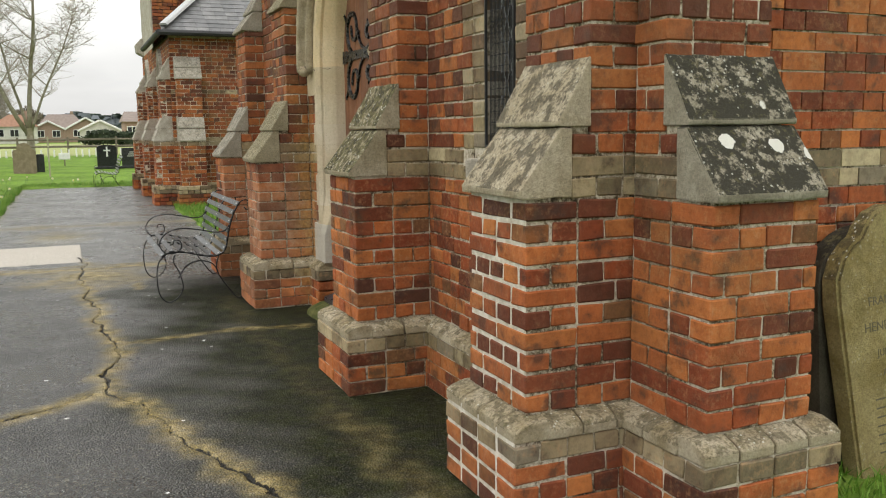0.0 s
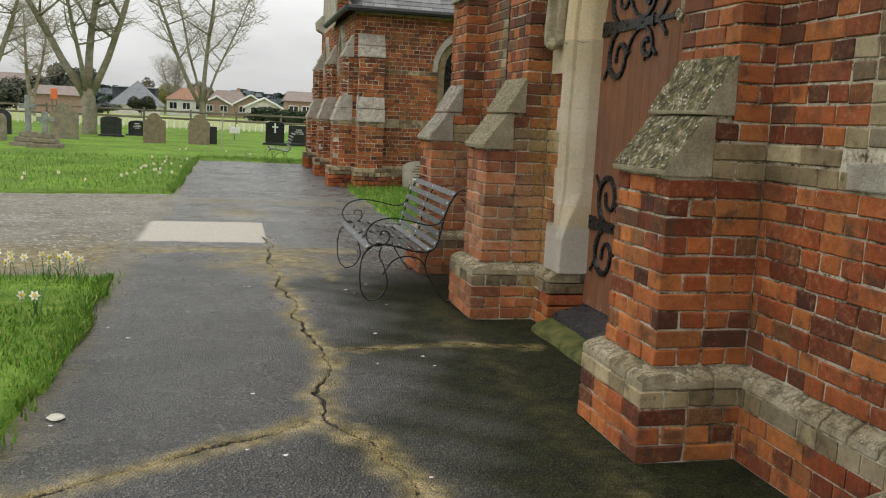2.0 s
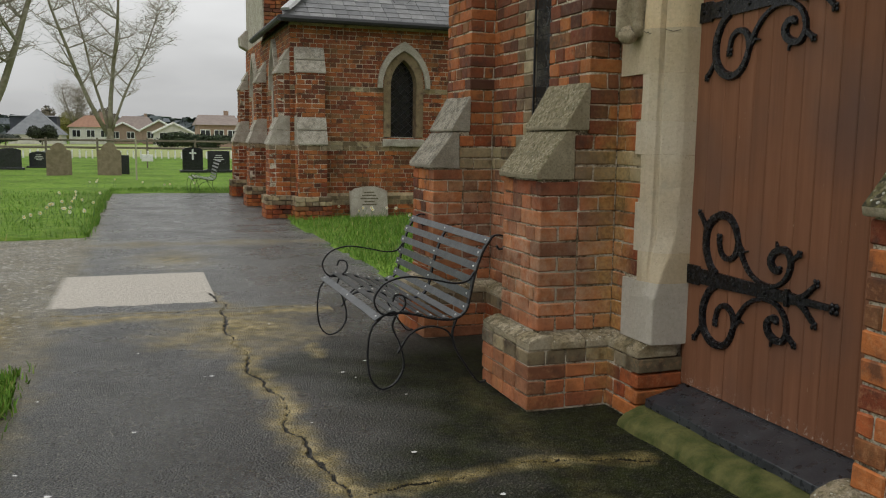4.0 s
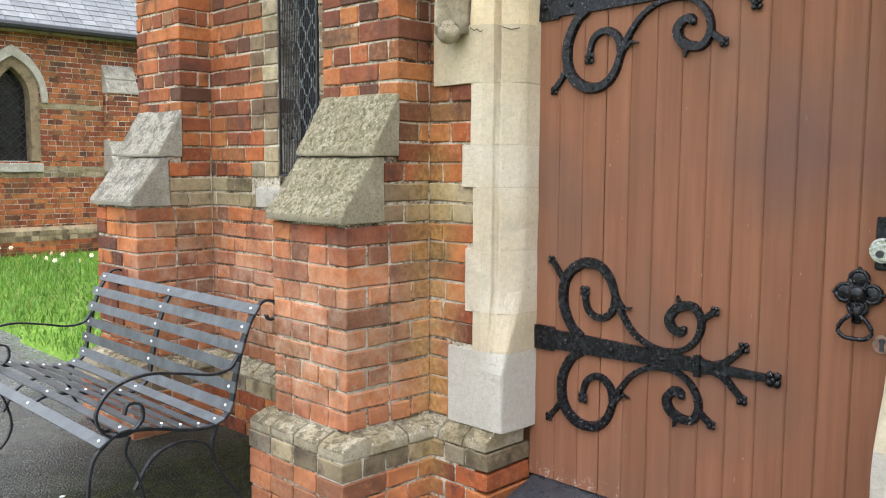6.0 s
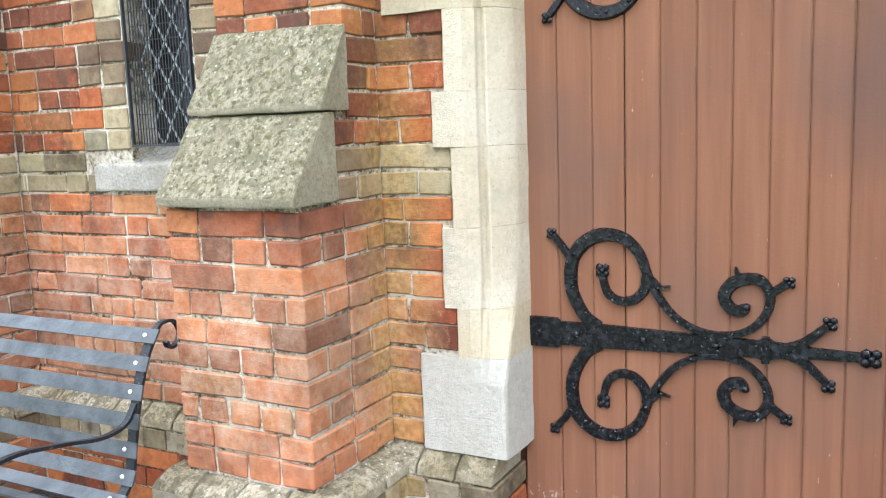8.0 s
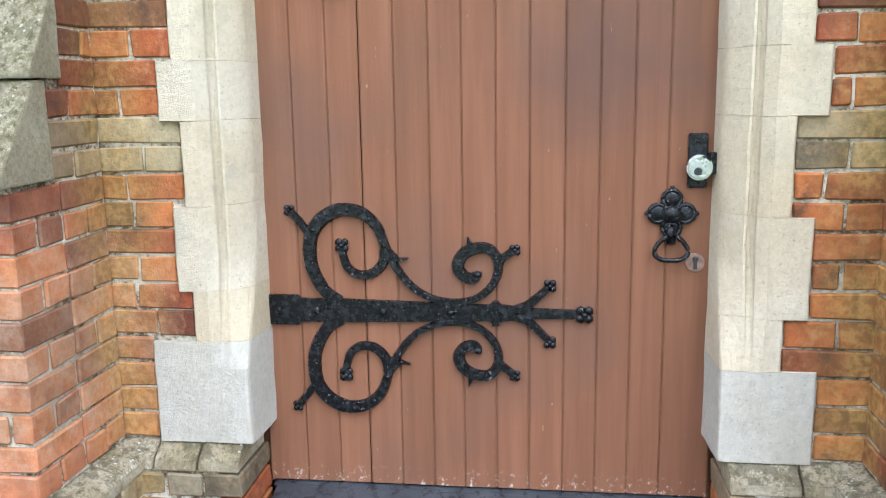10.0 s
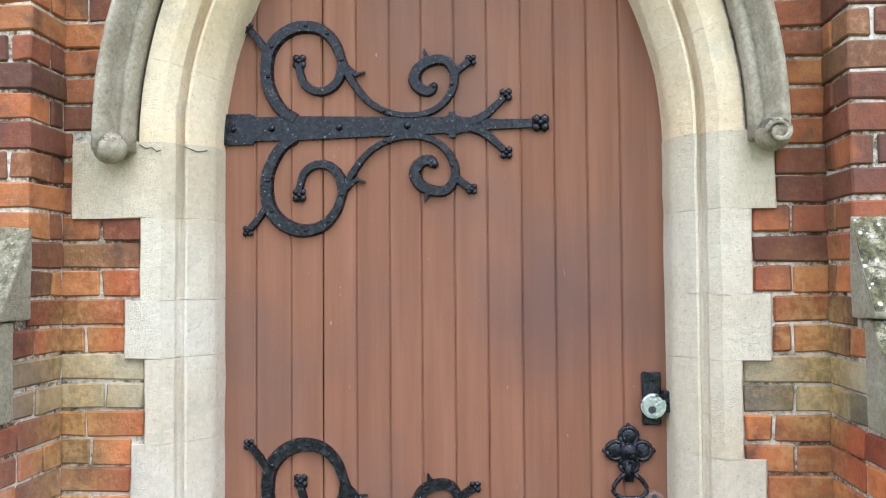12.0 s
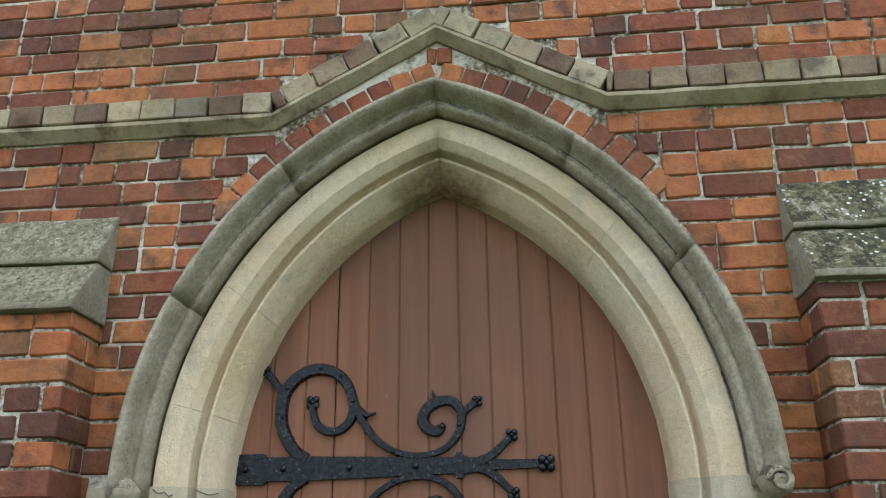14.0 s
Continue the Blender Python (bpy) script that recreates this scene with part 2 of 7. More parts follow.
def dressed_stone(name, shift, c1=(0.54, 0.465, 0.35), c2=(0.60, 0.545, 0.45), arch=False):
    m = Mat(name, 0.9, spec=0.25)
    col = m.mix(m.ramp(m.noise(3.5, 4), [(0.35, 0.0), (0.65, 1.0)]), c1, c2)
    col = m.mix(1, col, m.ramp(m.rand(), [(0.0, (0.96, 0.92, 0.83)), (0.5, (1.0, 0.98, 0.93)), (1.0, (1.02, 1.02, 1.01))]), "MULTIPLY")
    col = m.mix(1, col, m.ramp(m.noise(60, 5, 0.7), [(0.3, 0.86), (0.7, 1.06)]), "MULTIPLY")
    col = m.mix(m.ramp(m.noise(9, 6, 0.65), [(0.56, 0.0), (0.7, 0.4)]), col, (0.34, 0.31, 0.24))
    if shift:
        col = m.mix(m.ramp(m.noise(5, 5), [(0.35, shift * 0.6), (0.65, shift)]), col, m.ramp(m.noise(40, 5, 0.75), [(0.35, (0.42, 0.42, 0.40)), (0.6, (0.61, 0.605, 0.58))]))
    if arch:
        # a brown damp stain at the point of the arch and lichen creeping from the hood
        d = m.math("ADD", m.math("ABSOLUTE", m.math("SUBTRACT", m.axis(1), 5.69)), m.math("ABSOLUTE", m.math("SUBTRACT", m.axis(2), 2.74)))
        d = m.math("ADD", d, m.math("MULTIPLY", m.noise(9, 5), 0.18))
        col = m.mix(m.ramp(d, [(0.19, 0.8), (0.30, 0.0)]), col, m.ramp(m.noise(45, 4), [(0.4, (0.10, 0.062, 0.026)), (0.6, (0.25, 0.17, 0.08))]))
        col = m.mix(m.ramp(m.noise(7, 7, 0.7), [(0.58, 0.0), (0.68, 0.4)]), col, (0.27, 0.23, 0.15))
    pits = m.ramp(m.noise(120, 3, 0.6), [(0.28, 0.55), (0.36, 0.0)])
    col = m.mix(pits, col, (0.25, 0.2, 0.13))
    return m.out(col, None, m.mix(0.5, m.noise(55, 7, 0.78), m.noise(12, 3)), 0.014)


MAT_ASHLAR = dressed_stone("dressed_limestone", 0.02, (0.515, 0.43, 0.31), (0.56, 0.49, 0.38))
MAT_ASHLAR_PALE = dressed_stone("bleached_limestone", 0.28, (0.42, 0.37, 0.29), (0.47, 0.435, 0.365))
MAT_ASHLAR_WARM = dressed_stone("warm_limestone", 0, (0.645, 0.50, 0.32), (0.70, 0.58, 0.41), True)


def door_material():
    m = Mat("brown_door_paint", 0.6, spec=0.1)
    streak = m.noise(26, 5, 0.6, stretch=(1, 1, 0.05))
    col = m.ramp(streak, [(0.3, (0.157, 0.069, 0.037)), (0.5, (0.184, 0.082, 0.0455)), (0.7, (0.213, 0.098, 0.055))])
    col = m.mix(1, col, m.ramp(m.rand(), [(0.0, 0.9), (1.0, 1.08)]), "MULTIPLY")
    stain = m.ramp(m.noise(1.7, 3, 0.5), [(0.48, 0.0), (0.64, 0.6)])
    col = m.mix(stain, col, (0.125, 0.07, 0.05))
    hand = m.math("ADD", m.math("ABSOLUTE", m.math("SUBTRACT", m.axis(1), 5.38)), m.math("ABSOLUTE", m.math("SUBTRACT", m.axis(2), 1.38)))
    hand = m.ramp(m.math("ADD", hand, m.math("MULTIPLY", m.noise(4, 4), 0.4)), [(0.28, 0.55), (0.55, 0.0)])
    col = m.mix(hand, col, (0.095, 0.055, 0.045))
    chip = m.ramp(m.noise(75, 3, 0.6, stretch=(1, 1, 0.35)), [(0.74, 0.0), (0.76, 0.7)])
    col = m.mix(chip, col, (0.45, 0.33, 0.22))
    foot = m.math("MULTIPLY", m.ramp(m.axis(2), [(0.17, 1.0), (0.235, 0.0)]), m.ramp(m.noise(70, 5, 0.7), [(0.58, 0.0), (0.62, 0.75)]))
    col = m.mix(foot, col, (0.58, 0.54, 0.47))
    return m.out(col, m.ramp(m.noise(12), [(0.3, 0.45), (0.7, 0.7)]), m.mix(0.4, streak, m.noise(150, 4)), 0.0015)


MAT_DOOR = door_material()


def iron_material(name, base, rough):
    m = Mat(name, rough, 0.0, spec=0.25)
    col = m.mix(m.ramp(m.noise(60, 5), [(0.52, 0.0), (0.66, 0.8)]), base, (0.022, 0.023, 0.027))
    col = m.mix(m.ramp(m.noise(130, 4), [(0.64, 0.0), (0.7, 0.8)]), col, (0.2, 0.19, 0.19))
    return m.out(col, m.ramp(m.noise(60), [(0.3, rough * 0.7), (0.7, min(1, rough * 1.4))]), m.noise(80, 4), 0.002)


MAT_IRON = iron_material("black_painted_iron", (0.005, 0.005, 0.006), 0.26)
MAT_BENCH_IRON = iron_material("bench_iron", (0.012, 0.013, 0.015), 0.4)


def simple(name, c1, c2, scale, rough=0.7, metal=0.0, spec=0.5, bump=0.002, detail=5):
    m = Mat(name, rough, metal, spec)
    col = m.ramp(m.noise(scale, detail), [(0.3, c1), (0.7, c2)])
    return m.out(col, m.ramp(m.noise(scale * 2), [(0.3, rough * 0.8), (0.7, min(1, rough * 1.2))]), m.noise(scale * 4, 4), bump)


MAT_SLAT = simple("worn_bench_slat", (0.022, 0.025, 0.027), (0.075, 0.082, 0.086), 18, 0.38, 0, 0.5, 0.002)
MAT_BOLT = simple("pale_bolt", (0.55, 0.56, 0.55), (0.75, 0.75, 0.73), 60, 0.5)
MAT_STEEL = simple("brushed_steel", (0.42, 0.41, 0.40), (0.52, 0.51, 0.495), 25, 0.3, 1.0)
MAT_SLATE_STEP = simple("black_wet_threshold", (0.018, 0.02, 0.024), (0.045, 0.05, 0.056), 14, 0.3, 0, 0.6)
MAT_MOSS_STEP = simple("mossy_stone_step", (0.03, 0.045, 0.009), (0.13, 0.125, 0.045), 12, 0.95, 0, 0.2, 0.01)
MAT_GUARD = simple("black_window_guard", (0.012, 0.012, 0.013), (0.03, 0.03, 0.032), 50, 0.6)
MAT_LEAD = simple("lead_came", (0.30, 0.31, 0.31), (0.5, 0.5, 0.5), 60, 0.6, 0.0)
MAT_GLASS = simple("dark_church_glass", (0.006, 0.007, 0.008), (0.02, 0.022, 0.025), 8, 0.12, 0, 0.6, 0.001)
def slate_material():
    m = Mat("slate", 0.5, spec=0.45)
    col = m.ramp(m.island(), [(0.0, (0.12, 0.122, 0.125)), (0.5, (0.155, 0.157, 0.16)), (1.0, (0.20, 0.20, 0.198))])
    col = m.mix(1, col, m.ramp(m.noise(7, 5), [(0.3, 0.75), (0.7, 1.2)]), "MULTIPLY")
    return m.out(col, None, m.noise(30, 4), 0.003)


MAT_SLATE = slate_material()


def tarmac_material():
    """Worn wet asphalt with cracks edged by tan silt and moss, a pale concrete strip and sunk joints."""
    m = Mat("wet_asphalt", 0.5, spec=0.5)
    grit = m.noise(160, 4, 0.7)
    chips = m.voronoi(95)
    col = m.ramp(grit, [(0.36, (0.009, 0.0095, 0.0095)), (0.5, (0.033, 0.034, 0.033)), (0.62, (0.095, 0.096, 0.09)), (0.70, (0.36, 0.35, 0.31))])
    wear_sheen = m.ramp(m.noise(1.3, 5), [(0.38, 0.75), (0.62, 1.3)])
    # wet sky sheen painted into the colour: paler beyond the sunk joint
    wear_sheen = m.mix(1, wear_sheen, m.ramp(m.math("MULTIPLY", m.axis(1), 0.05), [(0.478, 1.0), (0.482, 2.2)]), "MULTIPLY")
    col = m.mix(1, col, wear_sheen, "MULTIPLY")
    col = m.mix(1, col, m.ramp(m.noise(70, 5, 0.75), [(0.36, 0.4), (0.5, 1.0), (0.62, 1.7)]), "MULTIPLY")
    col = m.mix(1, col, m.ramp(chips, [(0.12, 1.5), (0.55, 0.62)]), "MULTIPLY")
    # moss by the church, with the building's shade painted in as near-black
    moss = m.attr("moss")
    moss_shade = m.math("MULTIPLY", moss, m.ramp(m.noise(32, 6, 0.7), [(0.34, 0.72), (0.5, 0.96)]))
    col = m.mix(moss_shade, col, m.ramp(m.noise(9, 6, 0.7), [(0.4, (0.006, 0.0075, 0.0025)), (0.62, (0.022, 0.027, 0.005))]))
    # pale grains worn out of the binder
    fleck = m.ramp(m.noise(78, 4, 0.65), [(0.57, 0.0), (0.62, 0.9)])
    col = m.mix(m.math("MULTIPLY", fleck, m.math("SUBTRACT", 1.0, m.math("MULTIPLY", moss, 0.72))), col, (0.19, 0.18, 0.14))
    silt = m.math("MULTIPLY", m.attr("silt"), m.ramp(m.mix(0.5, m.noise(26, 7, 0.72), m.noise(85, 5, 0.7)), [(0.34, 0.16), (0.54, 0.97)]))
    tan = m.ramp(m.noise(9, 4), [(0.35, (0.13, 0.10, 0.03)), (0.5, (0.27, 0.21, 0.08)), (0.65, (0.42, 0.34, 0.17))])
    tan = m.mix(1, tan, m.ramp(m.noise(120, 5, 0.75), [(0.34, 0.35), (0.5, 1.0), (0.64, 1.5)]), "MULTIPLY")
    col = m.mix(silt, col, tan)
    stones = m.ramp(m.math("ADD", m.voronoi(15), m.math("MULTIPLY", m.noise(12, 3), 0.6)), [(0.54, 1.0), (0.60, 0.0)])
    gravel = m.math("MULTIPLY", m.attr("gravel"), stones)
    col = m.mix(gravel, col, m.ramp(m.noise(45, 3), [(0.35, (0.20, 0.18, 0.14)), (0.65, (0.52, 0.49, 0.44))]))
    pale = m.attr("pale")
    col = m.mix(pale, col, m.ramp(m.noise(40, 5), [(0.3, (0.34, 0.31, 0.26)), (0.7, (0.55, 0.51, 0.45))]))
    gape = m.math("ADD", m.math("MULTIPLY", m.attr("away"), 20), m.math("MULTIPLY", m.noise(38, 5, 0.7), 0.5))
    col = m.mix(m.ramp(gape, [(0.24, 1.0), (0.30, 0.0)]), col, (0.010, 0.009, 0.006))
    wet = m.ramp(m.mix(0.35, m.noise(1.6, 4), m.noise(22, 5, 0.7)), [(0.40, 0.16), (0.6, 0.48)])
    rough = m.mix(m.math("MAXIMUM", m.math("MAXIMUM", silt, pale), m.math("MULTIPLY", moss, 0.8)), wet, 0.75)
    m.l.new(m.math("SUBTRACT", 0.5, m.math("MULTIPLY", moss_shade, 0.40)), m.b.inputs["Specular IOR Level"])
    relief = m.mix(0.5, m.mix(0.5, grit, m.noise(60, 4)), m.math("SUBTRACT", 1.0, chips))
    return m.out(col, rough, relief, 0.016)


MAT_TARMAC = tarmac_material()


def turf_material():
    m = Mat("turf", 0.9, spec=0.2)
    col = m.ramp(m.noise(6, 6, 0.7), [(0.3, (0.065, 0.13, 0.014)), (0.5, (0.12, 0.22, 0.024)), (0.7, (0.20, 0.285, 0.05))])
    col = m.mix(1, col, m.ramp(m.noise(0.5, 4), [(0.35, 0.75), (0.65, 1.25)]), "MULTIPLY")
    return m.out(col, None, m.noise(50, 5), 0.03)


MAT_TURF = turf_material()


def blade_material():
    m = Mat("grass_blade", 0.55, spec=0.3)
    col = m.ramp(m.island(), [(0.0, (0.06, 0.14, 0.012)), (0.5, (0.10, 0.22, 0.02)), (0.85, (0.16, 0.28, 0.04)), (1.0, (0.28, 0.27, 0.09))])
    return m.out(col)


MAT_BLADE = blade_material()

# ---- geometry helpers ----
rng = random.Random(7)


def mesh_from(name, bm, material, smooth=False):
    me = bpy.data.meshes.new(name)
    bm.normal_update()
    bm.to_mesh(me)
    bm.free()
    me.materials.append(material)
    if smooth:
        me.shade_smooth()
    return me


def part(name, bm, material, parent=None, label="", smooth=False, m=None):
    """Links a bmesh as one mesh object under a thing or a part."""
    ob = new(name, mesh_from(name, bm, material, smooth))
    if m is not None:
        ob.matrix_basis = m
    if parent is not None:
        ob.parent = parent
    if label:
        ob["label"] = label
    return ob


def box(bm, lo, hi, m=None):
    vs = [bm.verts.new(Vector((x, y, z)) if m is None else m @ Vector((x, y, z)))
          for x in (lo[0], hi[0]) for y in (lo[1], hi[1]) for z in (lo[2], hi[2])]
    for f in ((0, 1, 3, 2), (4, 6, 7, 5), (0, 4, 5, 1), (2, 3, 7, 6), (0, 2, 6, 4), (1, 5, 7, 3)):
        bm.faces.new([vs[i] for i in f])


def chamfer_box(bm, lo, hi, c=0.004, jit=0.0, r=None):
    """A box with all edges chamfered and slightly uneven corners, 44 triangles."""
    r = r or rng
    vs = {}
    for i in (0, 1):
        for j in (0, 1):
            for k in (0, 1):
                d = [r.uniform(-jit, jit) for _ in range(3)]
                p = [(hi[0] if i else lo[0]) + d[0], (hi[1] if j else lo[1]) + d[1], (hi[2] if k else lo[2]) + d[2]]
                s = (-c if i else c, -c if j else c, -c if k else c)
                vs[i, j, k] = [bm.verts.new([p[a] + (s[a] if a != ax else 0) for a in range(3)]) for ax in range(3)]
    q = lambda *v: bm.faces.new(v)
    for a in (0, 1):
        s = [(0, 0), (0, 1), (1, 1), (1, 0)]
        if not a:
            s = s[::-1]
        q(*[vs[a, j, k][0] for j, k in s][::-1])
        q(*[vs[j, a, k][1] for j, k in s])
        q(*[vs[j, k, a][2] for j, k in s][::-1])
    for a in (0, 1):
        for b in (0, 1):
            q(vs[a, b, 0][0], vs[a, b, 1][0], vs[a, b, 1][1], vs[a, b, 0][1])
            q(vs[a, 0, b][0], vs[a, 1, b][0], vs[a, 1, b][2], vs[a, 0, b][2])
            q(vs[0, a, b][1], vs[1, a, b][1], vs[1, a, b][2], vs[0, a, b][2])
            for k in (0, 1):
                q(*vs[a, b, k])
    bmesh.ops.recalc_face_normals(bm, faces=bm.faces[:]) if len(bm.faces) < 40 else None


BRICKS = {}


def brick_mesh(l, d, h, mat):
    """Shared meshes for alike bricks: three uneven variants a size."""
    key = (round(l / 0.006), round(d / 0.01), round(h / 0.003), mat.name, rng.randrange(7))
    if key not in BRICKS:
        bm = bmesh.new()
        chamfer_box(bm, (-l / 2, -d / 2, -h / 2), (l / 2, d / 2, h / 2), rng.uniform(0.003, 0.0058), 0.003)
        BRICKS[key] = mesh_from("brick", bm, mat)
    return BRICKS[key]


class Pieces:
    """Bricks of one thing: up to 300 as objects of their own, the rest joined."""

    def __init__(self, parent, limit=300):
        self.parent, self.limit, self.count, self.rest = parent, limit, 0, {}

    def add(self, lo, hi, mat, turn=0.0, tip=0.0, name="brick"):
        c = [(a + b) / 2 for a, b in zip(lo, hi)]
        s = [b - a for a, b in zip(lo, hi)]
        if min(s) < 0.012:
            return
        m = Matrix.Translation((c[0] + rng.uniform(-.001, .001), c[1] + rng.uniform(-.001, .001), c[2] + rng.uniform(-.0012, .0012))) @ Euler((tip, rng.uniform(-.006, .006), turn + rng.uniform(-.003, .003))).to_matrix().to_4x4()
        if self.count < self.limit:
            ob = new(name, brick_mesh(s[0], s[1], s[2], mat))
            ob.parent = self.parent
            ob.matrix_basis = m
        else:
            self.rest.setdefault(mat.name, (mat, []))[1].append((m, s))
        self.count += 1

    def close(self):
        for mat, items in self.rest.values():
            far = {"red_brick": MAT_RED_FAR, "buff_brick": MAT_BUFF_FAR}.get(mat.name, mat)
            verts, faces = [], []
            for m, s in items:
                b = len(verts)
                for x in (-.5, .5):
                    for y in (-.5, .5):
                        for z in (-.5, .5):
                            verts.append(m @ Vector((x * s[0], y * s[1], z * s[2])))
                faces += [[b + i for i in f] for f in ((0, 1, 3, 2), (4, 6, 7, 5), (0, 4, 5, 1), (2, 3, 7, 6), (0, 2, 6, 4), (1, 5, 7, 3))]
            me = bpy.data.meshes.new("brickwork")
            me.from_pydata(verts, [], faces)
            me.materials.append(far)
            ob = new("brickwork", me)
            ob.parent = self.parent
            tagged(ob, kind="stuff")


CH = 0.076   # a course of brick with its joint
GAP = 0.0085   # joint


def course_lengths(total, k):
    """English bond, now and then broken: a course of stretchers, then one of headers."""
    out, x = [], 0.0
    if total < 0.14:
        return [total]
    headers = k % 2 == 1
    step = 0.166 if not headers and k % 4 == 2 else (0.112 if headers else 0.224)
    while x < total - 0.001:
        l = min(step, total - x)
        if total - x - l < 0.05:
            l = total - x
        out.append(l)
        x += l
        odd = rng.random()
        step = (0.224 if odd < 0.2 else 0.110) if headers else (0.110 if odd < 0.22 else 0.224)
    return out


def in_span(a, b, cuts):
    """The stretch a..b without the cuts, as a list of stretches."""
    spans = [(a, b)]
    for c0, c1 in cuts:
        nxt = []
        for s0, s1 in spans:
            if c1 <= s0 or c0 >= s1:
                nxt.append((s0, s1))
            else:
                if c0 - s0 > 0.02:
                    nxt.append((s0, c0))
                if s1 - c1 > 0.02:
                    nxt.append((c1, s1))
        spans = nxt
    return spans


def wall_bricks(pieces, along, plane, a, b, k0, k1, cuts=lambda z0, z1: [], mat=lambda k: MAT_RED, depth=0.10, out=-1, z_base=0.0, ch=None):
    """Courses k0..k1 on a wall. along: 'x' or 'y'; plane: the face's place on the other axis; out: the side it faces."""
    ch = ch or CH
    for k in range(k0, k1):
        z0, z1 = z_base + k * ch, z_base + (k + 1) * ch - GAP
        for s0, s1 in in_span(a, b, cuts(z0, z1)):
            p = s0
            for l in course_lengths(s1 - s0, k):
                q0, q1 = p + (GAP / 2 if p > s0 else 0.002), p + l - (GAP / 2 if p + l < s1 - .001 else 0.002)
                proud = rng.uniform(-0.002, 0.001)
                f0, f1 = (plane + proud, plane + depth) if out < 0 else (plane - depth, plane + proud)
                mm = mat(k)
                if along == "y":
                    pieces.add((f0, q0, z0), (f1, q1, z1), mm)
                else:
                    pieces.add((q0, f0, z0), (q1, f1, z1), mm)
                p += l


def smooth_noise_push(bm, amount, scale, seed=0.0):
    for v in bm.verts:
        n = noise.noise_vector(v.co * scale + Vector((seed, seed * 2, 0)))
        v.co += n * amount


def prism(bm, profile, y0, y1, m=None, cuts=3):
    """Extrudes a profile of (x, z) along y."""
    ring = []
    for i in range(cuts + 1):
        y = y0 + (y1 - y0) * i / cuts
        ring.append([bm.verts.new((m @ Vector((x, y, z))) if m is not None else (x, y, z)) for x, z in profile])
    n = len(profile)
    for a, b in zip(ring, ring[1:]):
        for i in range(n):
            bm.faces.new((a[i], a[(i + 1) % n], b[(i + 1) % n], b[i]))
    bm.faces.new(ring[0][::-1])
    bm.faces.new(ring[-1])
    bmesh.ops.recalc_face_normals(bm, faces=bm.faces[:])


def worn(bm, width=0.006, push=0.003, scale=14, seed=0.0, cuts=2):
    """Rounds and roughens a stone's edges."""
    bmesh.ops.bevel(bm, geom=[e for e in bm.edges if e.calc_face_angle(0) > 0.35], offset=width, segments=2, affect="EDGES", profile=0.6)
    long = [e for e in bm.edges if e.calc_length() > 0.09]
    bmesh.ops.subdivide_edges(bm, edges=long, cuts=cuts, use_grid_fill=True)
    smooth_noise_push(bm, push, scale, seed)


def sweep(bm, pts, w, h=None, normal=Vector((0, 0, 1)), sides=0, taper=None):
    """A bar along points: rectangular (w across, h along the normal) or round (sides > 0)."""
    pts = [Vector(p) for p in pts]
    rings = []
    for i, p in enumerate(pts):
        t = (pts[min(i + 1, len(pts) - 1)] - pts[max(i - 1, 0)]).normalized()
        n = normal - t * normal.dot(t)
        if n.length < 1e-4:
            n = Vector((1, 0, 0)) - t * t.x
        n.normalize()
        s = t.cross(n)
        k = taper(i / max(1, len(pts) - 1)) if taper else 1.0
        if sides:
            ring = [bm.verts.new(p + (n * math.cos(a) + s * math.sin(a)) * w * k) for a in (2 * math.pi * j / sides for j in range(sides))]
        else:
            ring = [bm.verts.new(p + s * (sx * w * k / 2) + n * (nz * h / 2)) for sx, nz in ((-1, -1), (1, -1), (0.72, 1), (-0.72, 1))]
        rings.append(ring)
    n = len(rings[0])
    for a, b in zip(rings, rings[1:]):
        for i in range(n):
            bm.faces.new((a[i], a[(i + 1) % n], b[(i + 1) % n], b[i]))
    bm.faces.new(rings[0][::-1])
    bm.faces.new(rings[-1])


def curve_pts(ctrl, n=8):
    """Catmull-Rom through control points."""
    c = [Vector(p) for p in ctrl]
    c = [c[0] * 2 - c[1]] + c + [c[-1] * 2 - c[-2]]
    out = []
    for i in range(1, len(c) - 2):
        for j in range(n):
            t = j / n
            out.append(0.5 * ((2 * c[i]) + (c[i + 1] - c[i - 1]) * t + (2 * c[i - 1] - 5 * c[i] + 4 * c[i + 1] - c[i + 2]) * t * t
                              + (3 * c[i] - c[i - 1] - 3 * c[i + 1] + c[i + 2]) * t ** 3))
    out.append(c[-2])
    return out


def ball(bm, p, r, sub=1, flat=1.0):
    made = bmesh.ops.create_icosphere(bm, subdivisions=sub, radius=r)
    for v in made["verts"]:
        v.co = Vector((v.co.x * flat, v.co.y, v.co.z)) + Vector(p)


# ---- the plan ----
WALL = 1.77            # face of the aisle wall, which runs along y
END = 2.54             # face of its end wall, which runs along x
LAST = 8.80            # its far corner
DOOR_Y, HALF = 5.69, 0.626
SPRING, OFF = 1.86, 0.366   # springing of the arch, and how far its centres lie past the middle
TOP = 4.3


def arch_half(z, half):
    """Half the width of the pointed arch of that springing half width at height z."""
    if z <= SPRING:
        return half
    r = half + OFF
    d = r * r - (z - SPRING) ** 2
    return max(0.0, math.sqrt(d) - OFF) if d > 0 else 0.0
